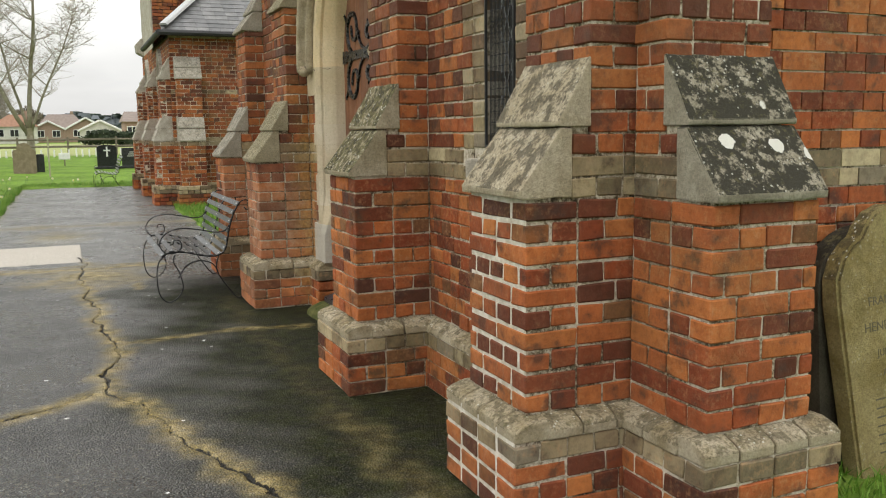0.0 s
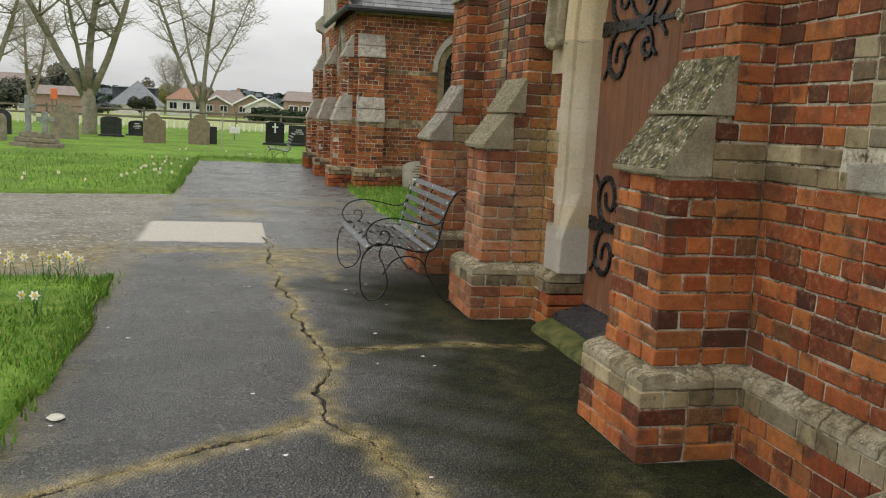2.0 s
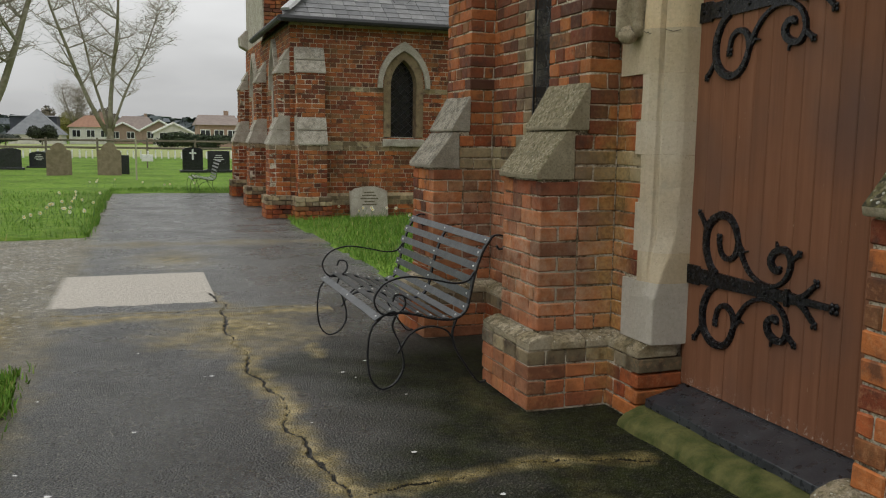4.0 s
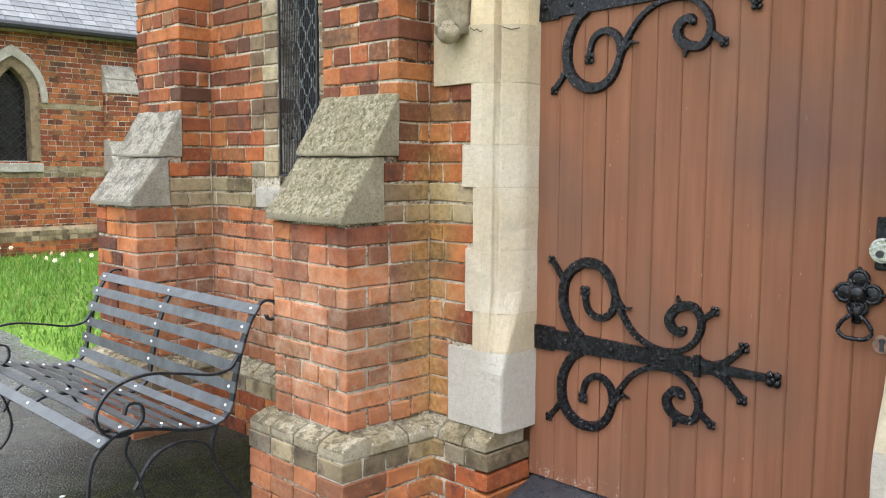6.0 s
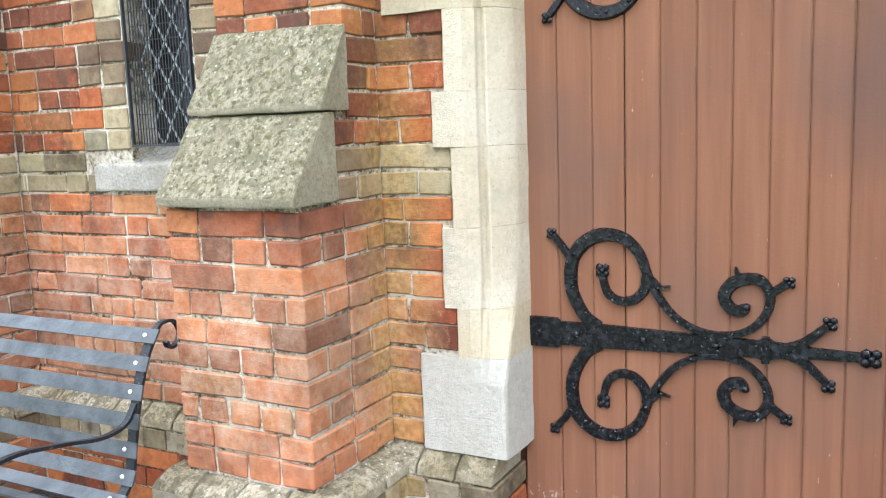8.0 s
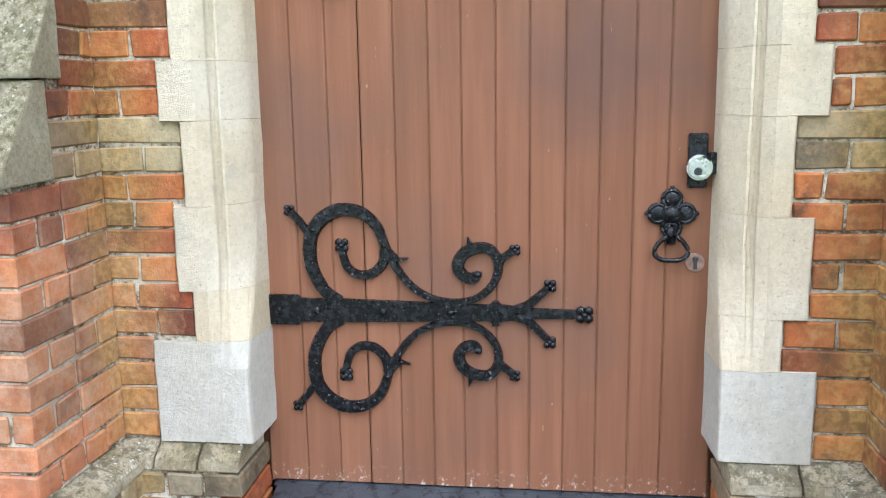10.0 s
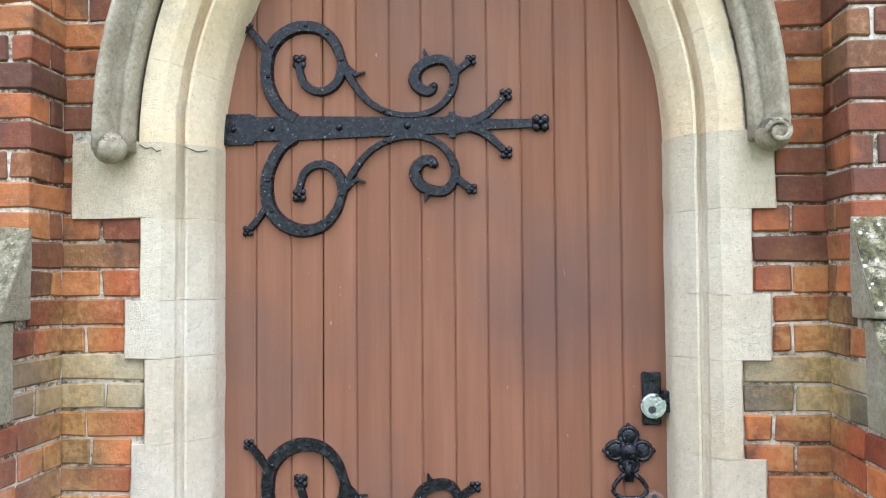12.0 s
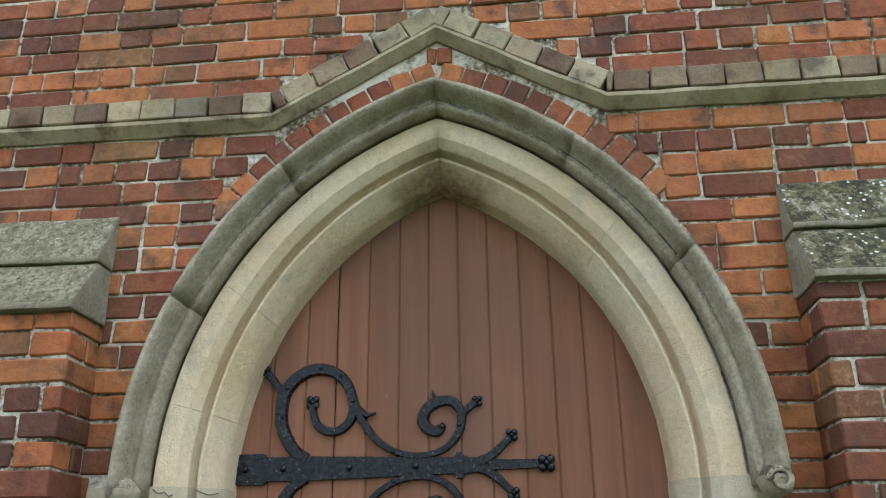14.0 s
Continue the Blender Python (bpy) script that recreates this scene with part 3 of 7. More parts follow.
# ---- the ground ----
def on_path(x, y):
    """True where asphalt lies: along the church, the side path, and by the buildings."""
    edge = 0.03 * math.sin(y * 2.3) + 0.02 * math.sin(y * 6.1)
    if -1.14 + edge < x < 1.76 + edge and -6 < y < 24.1:
        return not (x > 1.74 + 0.5 * max(0, 9.9 - y) + edge and y > 9.3)
    return -9 < x <= -1.14 + edge and 8.05 + 0.06 * (-1.2 - x) < y < 14.9 + 0.45 * (x + 1.2) * 0.5 + 0.04 * math.sin(x * 5)


def far_ground():
    """One sheet of turf to the horizon, lower where the paths lie on it."""
    xs = [-900, -300, -120, -60, -40, -30, -20, -14] + [-9.5 + 0.25 * i for i in range(26)] + [-3.0 + 0.06 * i for i in range(100)] + [3.0 + 0.25 * i for i in range(24)] + [9.5, 14, 30, 60, 150, 400, 900]
    ys = [-200, -60, -20, -7] + [-6 + 0.3 * i for i in range(30)] + [3.0 + 0.06 * i for i in range(125)] + [10.5 + 0.1 * i for i in range(145)] + [25.2 + 0.5 * i for i in range(60)] + [58, 64, 75, 90, 120, 160, 220, 320, 500, 900, 1600]
    xs = sorted(set(round(x, 3) for x in xs))
    ys = sorted(set(round(y, 3) for y in ys))
    verts = []
    for y in ys:
        for x in xs:
            if on_path(x, y):
                z = -0.06
            else:
                z = 0.022 + 0.012 * math.sin(x * 3.1 + y) * math.sin(y * 2.7) + 0.015 * noise.noise(Vector((x * 1.3, y * 1.3, 0)))
                if abs(x) > 40 or y > 60:
                    z = -0.05
            verts.append((x, y, z))
    n = len(xs)
    faces = [(j * n + i, j * n + i + 1, (j + 1) * n + i + 1, (j + 1) * n + i) for j in range(len(ys) - 1) for i in range(n - 1)]
    me = bpy.data.meshes.new("ground")
    me.from_pydata(verts, [], faces)
    me.materials.append(MAT_TURF)
    me.shade_smooth()
    return tagged(new("ground", me), "green churchyard turf and fields reaching to the horizon", "grass", kind="structure")


far_ground()

CRACKS = [
    [(0.64, 3.18), (0.50, 3.55), (0.36, 4.05), (0.27, 4.5), (0.10, 4.82), (0.12, 5.2), (0.22, 5.65), (0.17, 6.2), (0.10, 6.75), (0.16, 7.2), (0.05, 7.75), (0.09, 8.3), (0.02, 8.7)],
    [(0.10, 4.82), (-0.15, 4.66), (-0.40, 4.53), (-0.85, 4.25), (-1.25, 4.05)],
    [(0.62, 3.18), (0.86, 2.8), (0.95, 2.3)],
    [(0.27, 5.9), (0.7, 5.98), (1.15, 6.02), (1.5, 5.9)],
    [(-1.17, 9.69), (-0.5, 9.62), (0.1, 9.66), (0.75, 9.6)],
    [(0.02, 8.7), (0.05, 9.3), (0.1, 9.9), (0.0, 10.4)],
    [(0.52, 8.35), (0.5, 8.0)],
]


def poly_distance(px, py, lines):
    best = np.full(px.shape, 9.0)
    for line in lines:
        for (ax, ay), (bx, by) in zip(line, line[1:]):
            dx, dy = bx - ax, by - ay
            t = np.clip(((px - ax) * dx + (py - ay) * dy) / (dx * dx + dy * dy), 0, 1)
            best = np.minimum(best, np.hypot(px - ax - t * dx, py - ay - t * dy))
    return best


def wiggle(px, py, f, amp, s):
    return amp * (np.sin(px * f + s) * np.cos(py * f * 1.3 + 2 * s) + 0.5 * np.sin(px * f * 2.3 - py * f * 1.9 + s) + 0.35 * np.sin(py * f * 5.1 + px * f * 3.7))


def tarmac(name, xs, ys, label):
    gx, gy = np.meshgrid(xs, ys)
    px, py = gx.ravel(), gy.ravel()
    wx, wy = px + wiggle(px, py, 9, 0.018, 1), py + wiggle(py, px, 8, 0.018, 3)
    d = poly_distance(wx, wy, CRACKS[:6])
    d_strong, d_weak = poly_distance(wx, wy, CRACKS[:2]), poly_distance(wx, wy, CRACKS[2:])
    width = 0.0062 + 0.004 * (py > 9) + 0.004 * np.sin(px * 7 + py * 5) - 0.0015 * (d_weak < d_strong)
    crack = np.clip((width - d) / 0.006 + 0.5, 0, 1)
    silt = np.maximum(np.clip(1.05 - (d_strong + wiggle(px, py, 14, 0.02, 2)) / 0.125, 0, 1) ** 1.2, 0.75 * np.clip(1.0 - (d_weak + wiggle(px, py, 14, 0.018, 2)) / 0.08, 0, 1))
    spread = np.clip(1 - np.hypot((px - 0.1) / 0.75, (py - 8.9) / 0.9) + wiggle(px, py, 6, 0.2, 4), 0, 1)
    spread2 = np.clip(1 - np.hypot((px + 0.2) / 0.55, (py - 12.6) / 0.9) + wiggle(px, py, 6, 0.15, 6), 0, 1) * 0.7
    joint = np.clip(1 - np.abs(py - 9.45 + wiggle(px, py, 5, 0.05, 1)) / 0.2, 0, 1) * (px < 0.9) * (px > -1.17)
    band2 = np.clip(1 - np.abs(py - 14.0 + wiggle(px, py, 5, 0.1, 1)) / 0.35, 0, 1) * 0.5
    foot = np.clip(1 - np.abs(px - 1.13 + wiggle(px, py, 8, 0.04, 5)) / 0.12, 0, 1) * ((py > 3.9) & (py < 7.3)) * 0.1
    foot = np.maximum(foot, np.clip(1 - np.abs(px - 1.16 + wiggle(px, py, 8, 0.05, 5)) / 0.16, 0, 1) * np.clip((py - 2.5) / 0.3, 0, 1) * np.clip((4.1 - py) / 0.3, 0, 1) * 0.3)
    edge_silt = np.clip(1 - (px + 1.15) / 0.16 + wiggle(px, py, 7, 0.3, 5), 0, 1) * 0.35
    silt = np.clip(np.maximum.reduce([silt, spread, spread2, joint, band2, foot, edge_silt]), 0, 1)
    # grows towards the wall: moss, and the shaded ground there darkened with it
    moss = np.clip((px - 0.12 + wiggle(px, py, 3, 0.25, 7)) / 0.8, 0, 1) * np.clip((8.6 - py) / 0.8, 0, 1)
    side = np.clip((-1.2 - px) / 0.2, 0, 1) * np.clip(1 - np.abs(py - 9.2) / 2.2, 0, 1) * 0.8
    moss = np.maximum(moss, side * 0.6)
    silt = np.maximum(silt, np.clip((-1.2 - px) / 0.2, 0, 1) * np.clip(1 - np.abs(py - 9.0 + wiggle(px, py, 4, 0.3, 3)) / 1.9, 0, 1) * 0.85)
    gravel = np.clip((-1.2 - px) / 0.1, 0, 1) * np.clip((py - 8.6 + wiggle(px, py, 4, 0.3, 3)) / 1.2, 0.15, 1)
    pale = ((px > -1.19 + wiggle(px, py, 20, 0.01, 2)) & (px < 0.06) & (py > 9.97 + wiggle(px, py, 12, 0.02, 2)) & (py < 11.6)).astype(float)
    z = 0.004 * wiggle(px, py, 1.1, 1, 2) - 0.016 * crack - 0.004 + 0.004 * pale
    z = z + np.where(px > 1.2, -0.002, 0)
    nx, ny = len(xs), len(ys)
    i = (np.arange(ny - 1)[:, None] * nx + np.arange(nx - 1)[None, :]).ravel()
    quads = np.stack([i, i + 1, i + nx + 1, i + nx], 1)
    me = bpy.data.meshes.new(name)
    me.from_pydata(np.stack([px, py, z], 1).tolist(), [], quads.tolist())
    for key, val in (("away", np.clip(d - width, -0.05, 0.3)), ("silt", silt), ("moss", moss), ("pale", pale), ("gravel", gravel)):
        at = me.attributes.new(key, "FLOAT", "POINT")
        at.data.foreach_set("value", val.astype(np.float32))
    me.materials.append(MAT_TARMAC)
    me.shade_smooth()
    return tagged(new(name, me), label, "path", kind="structure")


tarmac("path", np.concatenate([np.arange(-1.17, -0.45, 0.018), np.arange(-0.45, 0.9, 0.009), np.arange(0.9, 1.90, 0.018)]), np.concatenate([np.arange(-6, 2, 0.1), np.arange(2.0, 8.8, 0.0105), np.arange(8.8, 10.6, 0.016), np.arange(10.6, 24.2, 0.05)]),
       "wet cracked grey asphalt path beside the church wall")
tarmac("side_path", np.linspace(-9.0, -1.168, 131), np.arange(7.9, 15.3, 0.06), "worn asphalt side path between the lawns")

# ---- the aisle: core of the walls, openings cut through ----
W1, W2 = (3.285, 3.58), (7.42, 7.735)   # the two lancets, along y
W_SILL, W_TOP = 1.30, 3.0


def lancet_half(z, width, spring, top):
    half = width / 2
    if z < spring:
        return half
    r = ((top - spring) ** 2 + half * half) / (2 * half)
    d = r * r - (z - spring) ** 2
    return max(0, math.sqrt(max(d, 0)) - (r - half))


def cuts_aisle(z0, z1):
    """Openings in the long wall at the height of a course."""
    z = (z0 + z1) / 2
    cuts = []
    if z < 2.98:
        h = arch_half(z, 0.765 if z > 0.4 else HALF + 0.085)
        if h > 0.02:
            cuts.append((DOOR_Y - h, DOOR_Y + h))
    for a, b in (W1, W2):
        if W_SILL - 0.14 < z < W_TOP:
            h = lancet_half(z, b - a, 2.45, W_TOP)
            cuts.append(((a + b) / 2 - h, (a + b) / 2 + h))
    return cuts


def aisle_core():
    """The mortar body of the wall, in slices with the openings left free."""
    bm = bmesh.new()
    dz = 0.04
    n = int(TOP / dz)
    runs = []
    for i in range(n):
        spans = [(round(a, 4), round(b, 4)) for a, b in in_span(END + 0.05, LAST - 0.006, cuts_aisle(i * dz, (i + 1) * dz))]
        if runs and runs[-1][2] == spans:
            runs[-1][1] = (i + 1) * dz
        else:
            runs.append([i * dz, (i + 1) * dz, spans])
    for z0, z1, spans in runs:
        for s0, s1 in spans:
            box(bm, (WALL + 0.0075, s0, z0), (WALL + 0.5, s1, z1))
    return part("wall_aisle", bm, MAT_MORTAR)


aisle = tagged(aisle_core(), "weathered red brick church aisle wall with buff brick bands", "wall", kind="structure")


def plinth_band(k):
    return MAT_BUFF if k in (15, 16) else MAT_RED


PLINTH = {}


def plinth_bricks(parent, prof, y0, y1, m=None):
    """A chamfered plinth course of single bricks along y (or turned by m)."""
    n = max(1, round((y1 - y0) / 0.15))
    l = (y1 - y0) / n
    key = (tuple(prof), round(l, 2))
    for i in range(n):
        k2 = (key, rng.randrange(3))
        if k2 not in PLINTH:
            bm = bmesh.new()
            prism(bm, prof, 0.004, l - 0.004, cuts=1)
            bmesh.ops.bevel(bm, geom=[e for e in bm.edges if e.calc_face_angle(0) > 0.3], offset=0.004, segments=1, affect="EDGES")
            smooth_noise_push(bm, 0.003, 12, rng.random() * 9)
            PLINTH[k2] = mesh_from("brick", bm, MAT_PLINTH)
        ob = new("plinth_brick", PLINTH[k2])
        ob.parent = parent
        ob.matrix_basis = (m or Matrix()) @ Matrix.Translation((0, y0 + i * l, 0))


def wall_bays():
    """Brick facing, one bay at a time, each a piece of the wall."""
    bays = (("wall_bay_1", 2.98, 4.265), ("wall_bay_2", 4.66, 6.735), ("wall_bay_3", 7.13, 8.36))
    for name, a, b in bays:
        bay = tagged(new(name), "red brick bay of the aisle wall with buff brick courses", "wall", kind="structure")
        pc = Pieces(bay, 300)

        def cuts(z0, z1, door=name == "wall_bay_2"):
            c = cuts_aisle(z0, z1)
            z = (z0 + z1) / 2
            if door:
                return c + block_cuts(z)
            if W_SILL - 0.15 < z < W_TOP + 0.15:
                c = c + quoin_cuts(z)
            return c
        wide = {"wall_bay_1": (2.55, 4.46), "wall_bay_2": (4.46, 6.93), "wall_bay_3": (6.93, LAST)}[name]
        wall_bricks(pc, "y", WALL, a, b, 5, 35, cuts, plinth_band)
        under = lambda z0, z1: cuts(z0, z1) + [(y - 0.016, y + 0.016) for y in np.arange(DOOR_Y - 0.55, DOOR_Y + 0.56, 0.03) if (z0 + z1) / 2 > string_z(y) - 0.03]
        over = lambda z0, z1: [(y - 0.016, y + 0.016) for y in np.arange(DOOR_Y - 0.55, DOOR_Y + 0.56, 0.03) if (z0 + z1) / 2 < string_z(y) + 0.155]
        wall_bricks(pc, "y", WALL, *wide, 35, 39, under if name == "wall_bay_2" else cuts, lambda k: MAT_RED)
        if name == "wall_bay_2":
            wall_bricks(pc, "y", WALL, DOOR_Y - 0.53, DOOR_Y + 0.53, 0, 5, under, lambda k: MAT_RED, z_base=39 * CH, ch=0.0705)
        wall_bricks(pc, "y", WALL, *wide, 0, 10, over if name == "wall_bay_2" else lambda z0, z1: [], lambda k: MAT_RED, z_base=3.095)
        # plinth, set forward
        pcut = (lambda z0, z1: [(DOOR_Y - HALF - 0.03, DOOR_Y + HALF + 0.03)]) if name == "wall_bay_2" else (lambda z0, z1: [])
        wall_bricks(pc, "y", WALL - 0.06, a + 0.05, b - 0.05, 0, 4, pcut, lambda k: MAT_BUFF if k == 3 else MAT_RED, 0.25)
        pc.close()
        for s0, s1 in in_span(a, b, pcut(0, 0)):
            plinth_bricks(bay, [(WALL - 0.062, 4 * CH - 0.002), (WALL + 0.16, 4 * CH - 0.002), (WALL + 0.16, 5 * CH - 0.008), (WALL + 0.0, 5 * CH - 0.008), (WALL - 0.055, 4 * CH + 0.03)], s0 + 0.003, s1 - 0.003)
            bm = bmesh.new()
            box(bm, (WALL - 0.055, s0 + 0.07, -0.03), (WALL + 0.1, s1 - 0.07, 4 * CH))
            part("mortar_core", bm, MAT_MORTAR, bay)


# stone blocks of the door jambs: height from, to, and the outer edge on y
JAMB_L = [(0.37, 0.665, 6.60), (0.665, 0.81, 6.475), (0.81, 1.045, 6.515), (1.045, 1.275, 6.478), (1.275, 1.43, 6.535), (1.43, 1.655, 6.492), (1.655, 1.862, 6.685)]
JAMB_R = [(0.37, 0.62, 4.815), (0.62, 0.76, 4.905), (0.76, 1.02, 4.845), (1.02, 1.27, 4.90), (1.27, 1.44, 4.825), (1.44, 1.66, 4.87), (1.66, 1.862, 4.81)]


def block_cuts(z):
    out = []
    for z0, z1, e in JAMB_L:
        if z0 <= z < z1:
            out.append((DOOR_Y, e))
    for z0, z1, e in JAMB_R:
        if z0 <= z < z1:
            out.append((e, DOOR_Y))
    if z >= SPRING:
        h = arch_half(z, 0.905 if z < 2.72 else 1.02)
        out.append((DOOR_Y - h, DOOR_Y + h))
    return out


def string_z(y):
    """Underside of the string course along the wall: it climbs over the door in two straight slopes."""
    d = abs(y - DOOR_Y)
    if d > 0.53:
        return 2.965
    return 2.965 + (0.53 - d) / 0.53 * 0.295


def quoin_cuts(z):
    out = []
    k = int(z / CH)
    for a, b in (W1, W2):
        h = lancet_half(z, b - a, 2.45, W_TOP)
        extra = 0.125 if (k // 2) % 2 else 0.235
        c = (a + b) / 2
        out.append((c - h - extra, c - h))
        out.append((c + h, c + h + extra))
        if h == 0:
            out.append((c - 0.12, c + 0.12))
    return out


wall_bays()


def window_quoins(a, b):
    """Buff brick dressings round a lancet and its stone sill."""
    c = (a + b) / 2
    win = tagged(new("window_surround"), "buff brick window surround with a pale stone sill", "window surround", "", "structure")
    pc = Pieces(win, 300)
    for k in range(17, 40):
        z0, z1 = k * CH, (k + 1) * CH - GAP
        z = (z0 + z1) / 2
        h = lancet_half(z, b - a, 2.45, W_TOP)
        extra = 0.125 if (k // 2) % 2 else 0.235
        if h <= 0:
            continue
        for s in (-1, 1):
            e0, e1 = c + s * h, c + s * (h + extra)
            lo, hi = min(e0, e1), max(e0, e1)
            if extra > 0.2:
                mid = lo + 0.115
                pc.add((WALL, lo, z0), (WALL + 0.22, mid - GAP / 2, z1), MAT_BUFF)
                pc.add((WALL, mid + GAP / 2, z0), (WALL + 0.22, hi - 0.005, z1), MAT_BUFF)
            else:
                pc.add((WALL, lo + .003, z0), (WALL + 0.22, hi - 0.003, z1), MAT_BUFF)
    pc.close()
    bm = bmesh.new()
    prism(bm, [(WALL - 0.012, 1.145), (WALL + 0.3, 1.145), (WALL + 0.3, 1.335), (WALL + 0.12, 1.305), (WALL - 0.012, 1.235)], a - 0.06 - 0.12, b + 0.06 + 0.12, cuts=3)
    worn(bm, 0.008, 0.004, 10, a)
    part("window_sill", bm, MAT_GREYSTONE, win, "pale worn stone sill")


def leaded_window(name, a, b):
    """Dark glass behind diamond leading, with a black mesh guard in front."""
    c, w = (a + b) / 2, b - a
    win = tagged(new(name), "narrow lancet with dark diamond leaded glass and black guard", "window", "", "structure")
    zs = [1.30 + i * 0.05 for i in range(35)]
    outline = [(c - lancet_half(z, w, 2.45, W_TOP), z) for z in zs] + [(c + lancet_half(z, w, 2.45, W_TOP), z) for z in zs[::-1]]
    bm = bmesh.new()
    x = WALL + 0.13
    vs = [bm.verts.new((x, y, z)) for y, z in outline]
    bm.faces.new(vs)
    fr = bmesh.ops.extrude_face_region(bm, geom=bm.faces[:])
    for v in fr["geom"]:
        if isinstance(v, bmesh.types.BMVert):
            v.co.x += 0.012
    bmesh.ops.recalc_face_normals(bm, faces=bm.faces[:])
    part("pane", bm, MAT_GLASS, win, "dark leaded glass")
    bm = bmesh.new()
    step, slope = 0.082, 1.75
    for s in (-1, 1):
        for i in range(-14, 45):
            # a diagonal came across the light
            pts = []
            for j in range(0, 24):
                y = a + w * j / 23
                z = 1.3 + i * step * slope + s * slope * (y - c)
                if 1.31 < z < W_TOP and abs(y - c) < lancet_half(z, w, 2.45, W_TOP):
                    pts.append((x - 0.045, y, z))
            if len(pts) > 1:
                sweep(bm, [pts[0], pts[-1]], 0.0045, 0.006, Vector((-1, 0, 0)))
    part("leading", bm, MAT_LEAD, win, "grey diamond lattice of the guard")
    bm = bmesh.new()
    xg = WALL - 0.012
    for y in (a + 0.012, b - 0.012):
        box(bm, (xg + 0.012, y - 0.004, 1.30), (xg + 0.024, y + 0.004, 2.5))
    box(bm, (xg + 0.012, a + 0.016, 1.30), (xg + 0.024, b - 0.016, 1.308))
    part("guard_frame", bm, MAT_GUARD, win, "black guard frame")
    bm = bmesh.new()
    y = a + 0.03
    while y < b - 0.02:
        box(bm, (xg + 0.03, y, 1.3), (xg + 0.033, y + 0.0025, 2.5))
        y += 0.013
    z = 1.31
    while z < 2.5:
        box(bm, (xg + 0.033, a + 0.02, z), (xg + 0.036, b - 0.02, z + 0.0025))
        z += 0.05
    part("guard_mesh", bm, MAT_GUARD, win, "fine black wire mesh")


for nm, (a, b) in (("window_1", W1), ("window_2", W2)):
    window_quoins(a, b)
    leaded_window(nm, a, b)


# ---- buttresses ----
def buttress(name, m, label, width=0.455, seed=1, back=0.0, far=False, stone=None, pale=False):
    """A two-stage buttress, built at the origin against a wall face at x = 0, standing out along -x and along +y by its width."""
    rng.seed(seed)
    thing = tagged(new(name), label, "buttress", "buttresses of the church")
    thing.matrix_basis = m
    low, high = 0.425, 0.175
    stone = stone or MAT_WEATHERING
    bm = bmesh.new()
    for lo, hi in (((-low + 0.008, 0.0075, 0.3), (back, width - 0.0075, 1.15)), ((-high + 0.0075, 0.0075, 1.15), (back, width - 0.0075, 2.34)), ((-0.243, 0.0075, 1.145), (-high, width - 0.0075, 1.386)), ((-low - 0.071, -0.0625, -0.05), (back, width + 0.0625, 4 * CH - 0.004))):
        bm = bmesh.new()
        box(bm, lo, hi)
        part("mortar_core", bm, MAT_MORTAR, thing, "pale lime mortar joints")
    if pale:
        for lo, hi in (((-low + 0.0045, 0.012, 0.4), (-low + 0.05, width - 0.012, 1.14)), ((-low - 0.0755, -0.055, 0.0), (-low - 0.03, width + 0.055, 0.32))):
            bm = bmesh.new()
            box(bm, lo, hi)
            part("mortar_face", bm, MAT_MORTAR_PALE, thing, "broad pale repointed joints")
    pc = Pieces(thing, 0 if far else 300)
    for k in list(range(0, 4)) + list(range(5, 31)):
        z0, z1 = k * CH, (k + 1) * CH - GAP
        side = 0.0
        if k < 4:
            reach, side = low + 0.08, 0.07
        elif k < 15:
            reach = low
        else:
            reach = high
        if z1 > 2.33:
            z1 = 2.325
        mat = MAT_BUFF if k in (3, 15, 16) else MAT_RED
        front_d = 0.105 if k % 2 else 0.215
        w0, w1 = -side, width + side
        sides = reach - front_d
        if k in (15, 16, 17):     # beside the lower weathering stone
            reach, sides = 0.245, 0.245
        elif k in (18, 19, 20):   # beside the upper one
            reach, sides = 0.17, 0.17
        else:
            y = w0
            for l in ([0.228, 0.228], [0.114, 0.114, 0.114, 0.113], [0.114, 0.228, 0.113], [0.06, 0.112, 0.112, 0.112, 0.06])[k % 4] if not side else [0.15, 0.15, 0.15, 0.145]:
                e = min(y + l, w1)
                wide = 0.003 if pale and k < 15 else 0.0
                pc.add((-reach, y + (GAP / 2 + wide if y > w0 else 0), z0), (-reach + front_d - GAP, e - (GAP / 2 + wide if e < w1 - 0.01 else 0), z1 - 2 * wide), mat)
                y = e
        x = -sides
        for l in course_lengths(sides + back, k):
            for y0, y1 in ((w0, w0 + 0.1), (w1 - 0.1, w1)):
                pc.add((x, y0, z0), (x + l - GAP, y1, z1), mat)
            x += l
    pc.close()
    z = 4 * CH
    chamfer = lambda d: [(-0.078 - d, z - 0.002), (0.06 - d, z - 0.002), (0.06 - d, 5 * CH - 0.008), (-d, 5 * CH - 0.008), (-0.056 - d, z + 0.05), (-0.078 - d, z + 0.034)]
    plinth_bricks(thing, chamfer(low), -0.072, width + 0.072)
    turn_near, turn_far = Matrix.Rotation(radians(90), 4, "Z"), Matrix.Translation((0, width, 0)) @ Matrix.Rotation(radians(-90), 4, "Z")
    plinth_bricks(thing, chamfer(0.0), -back, low - 0.05, turn_near)
    plinth_bricks(thing, chamfer(0.0), -low + 0.05, back, turn_far)
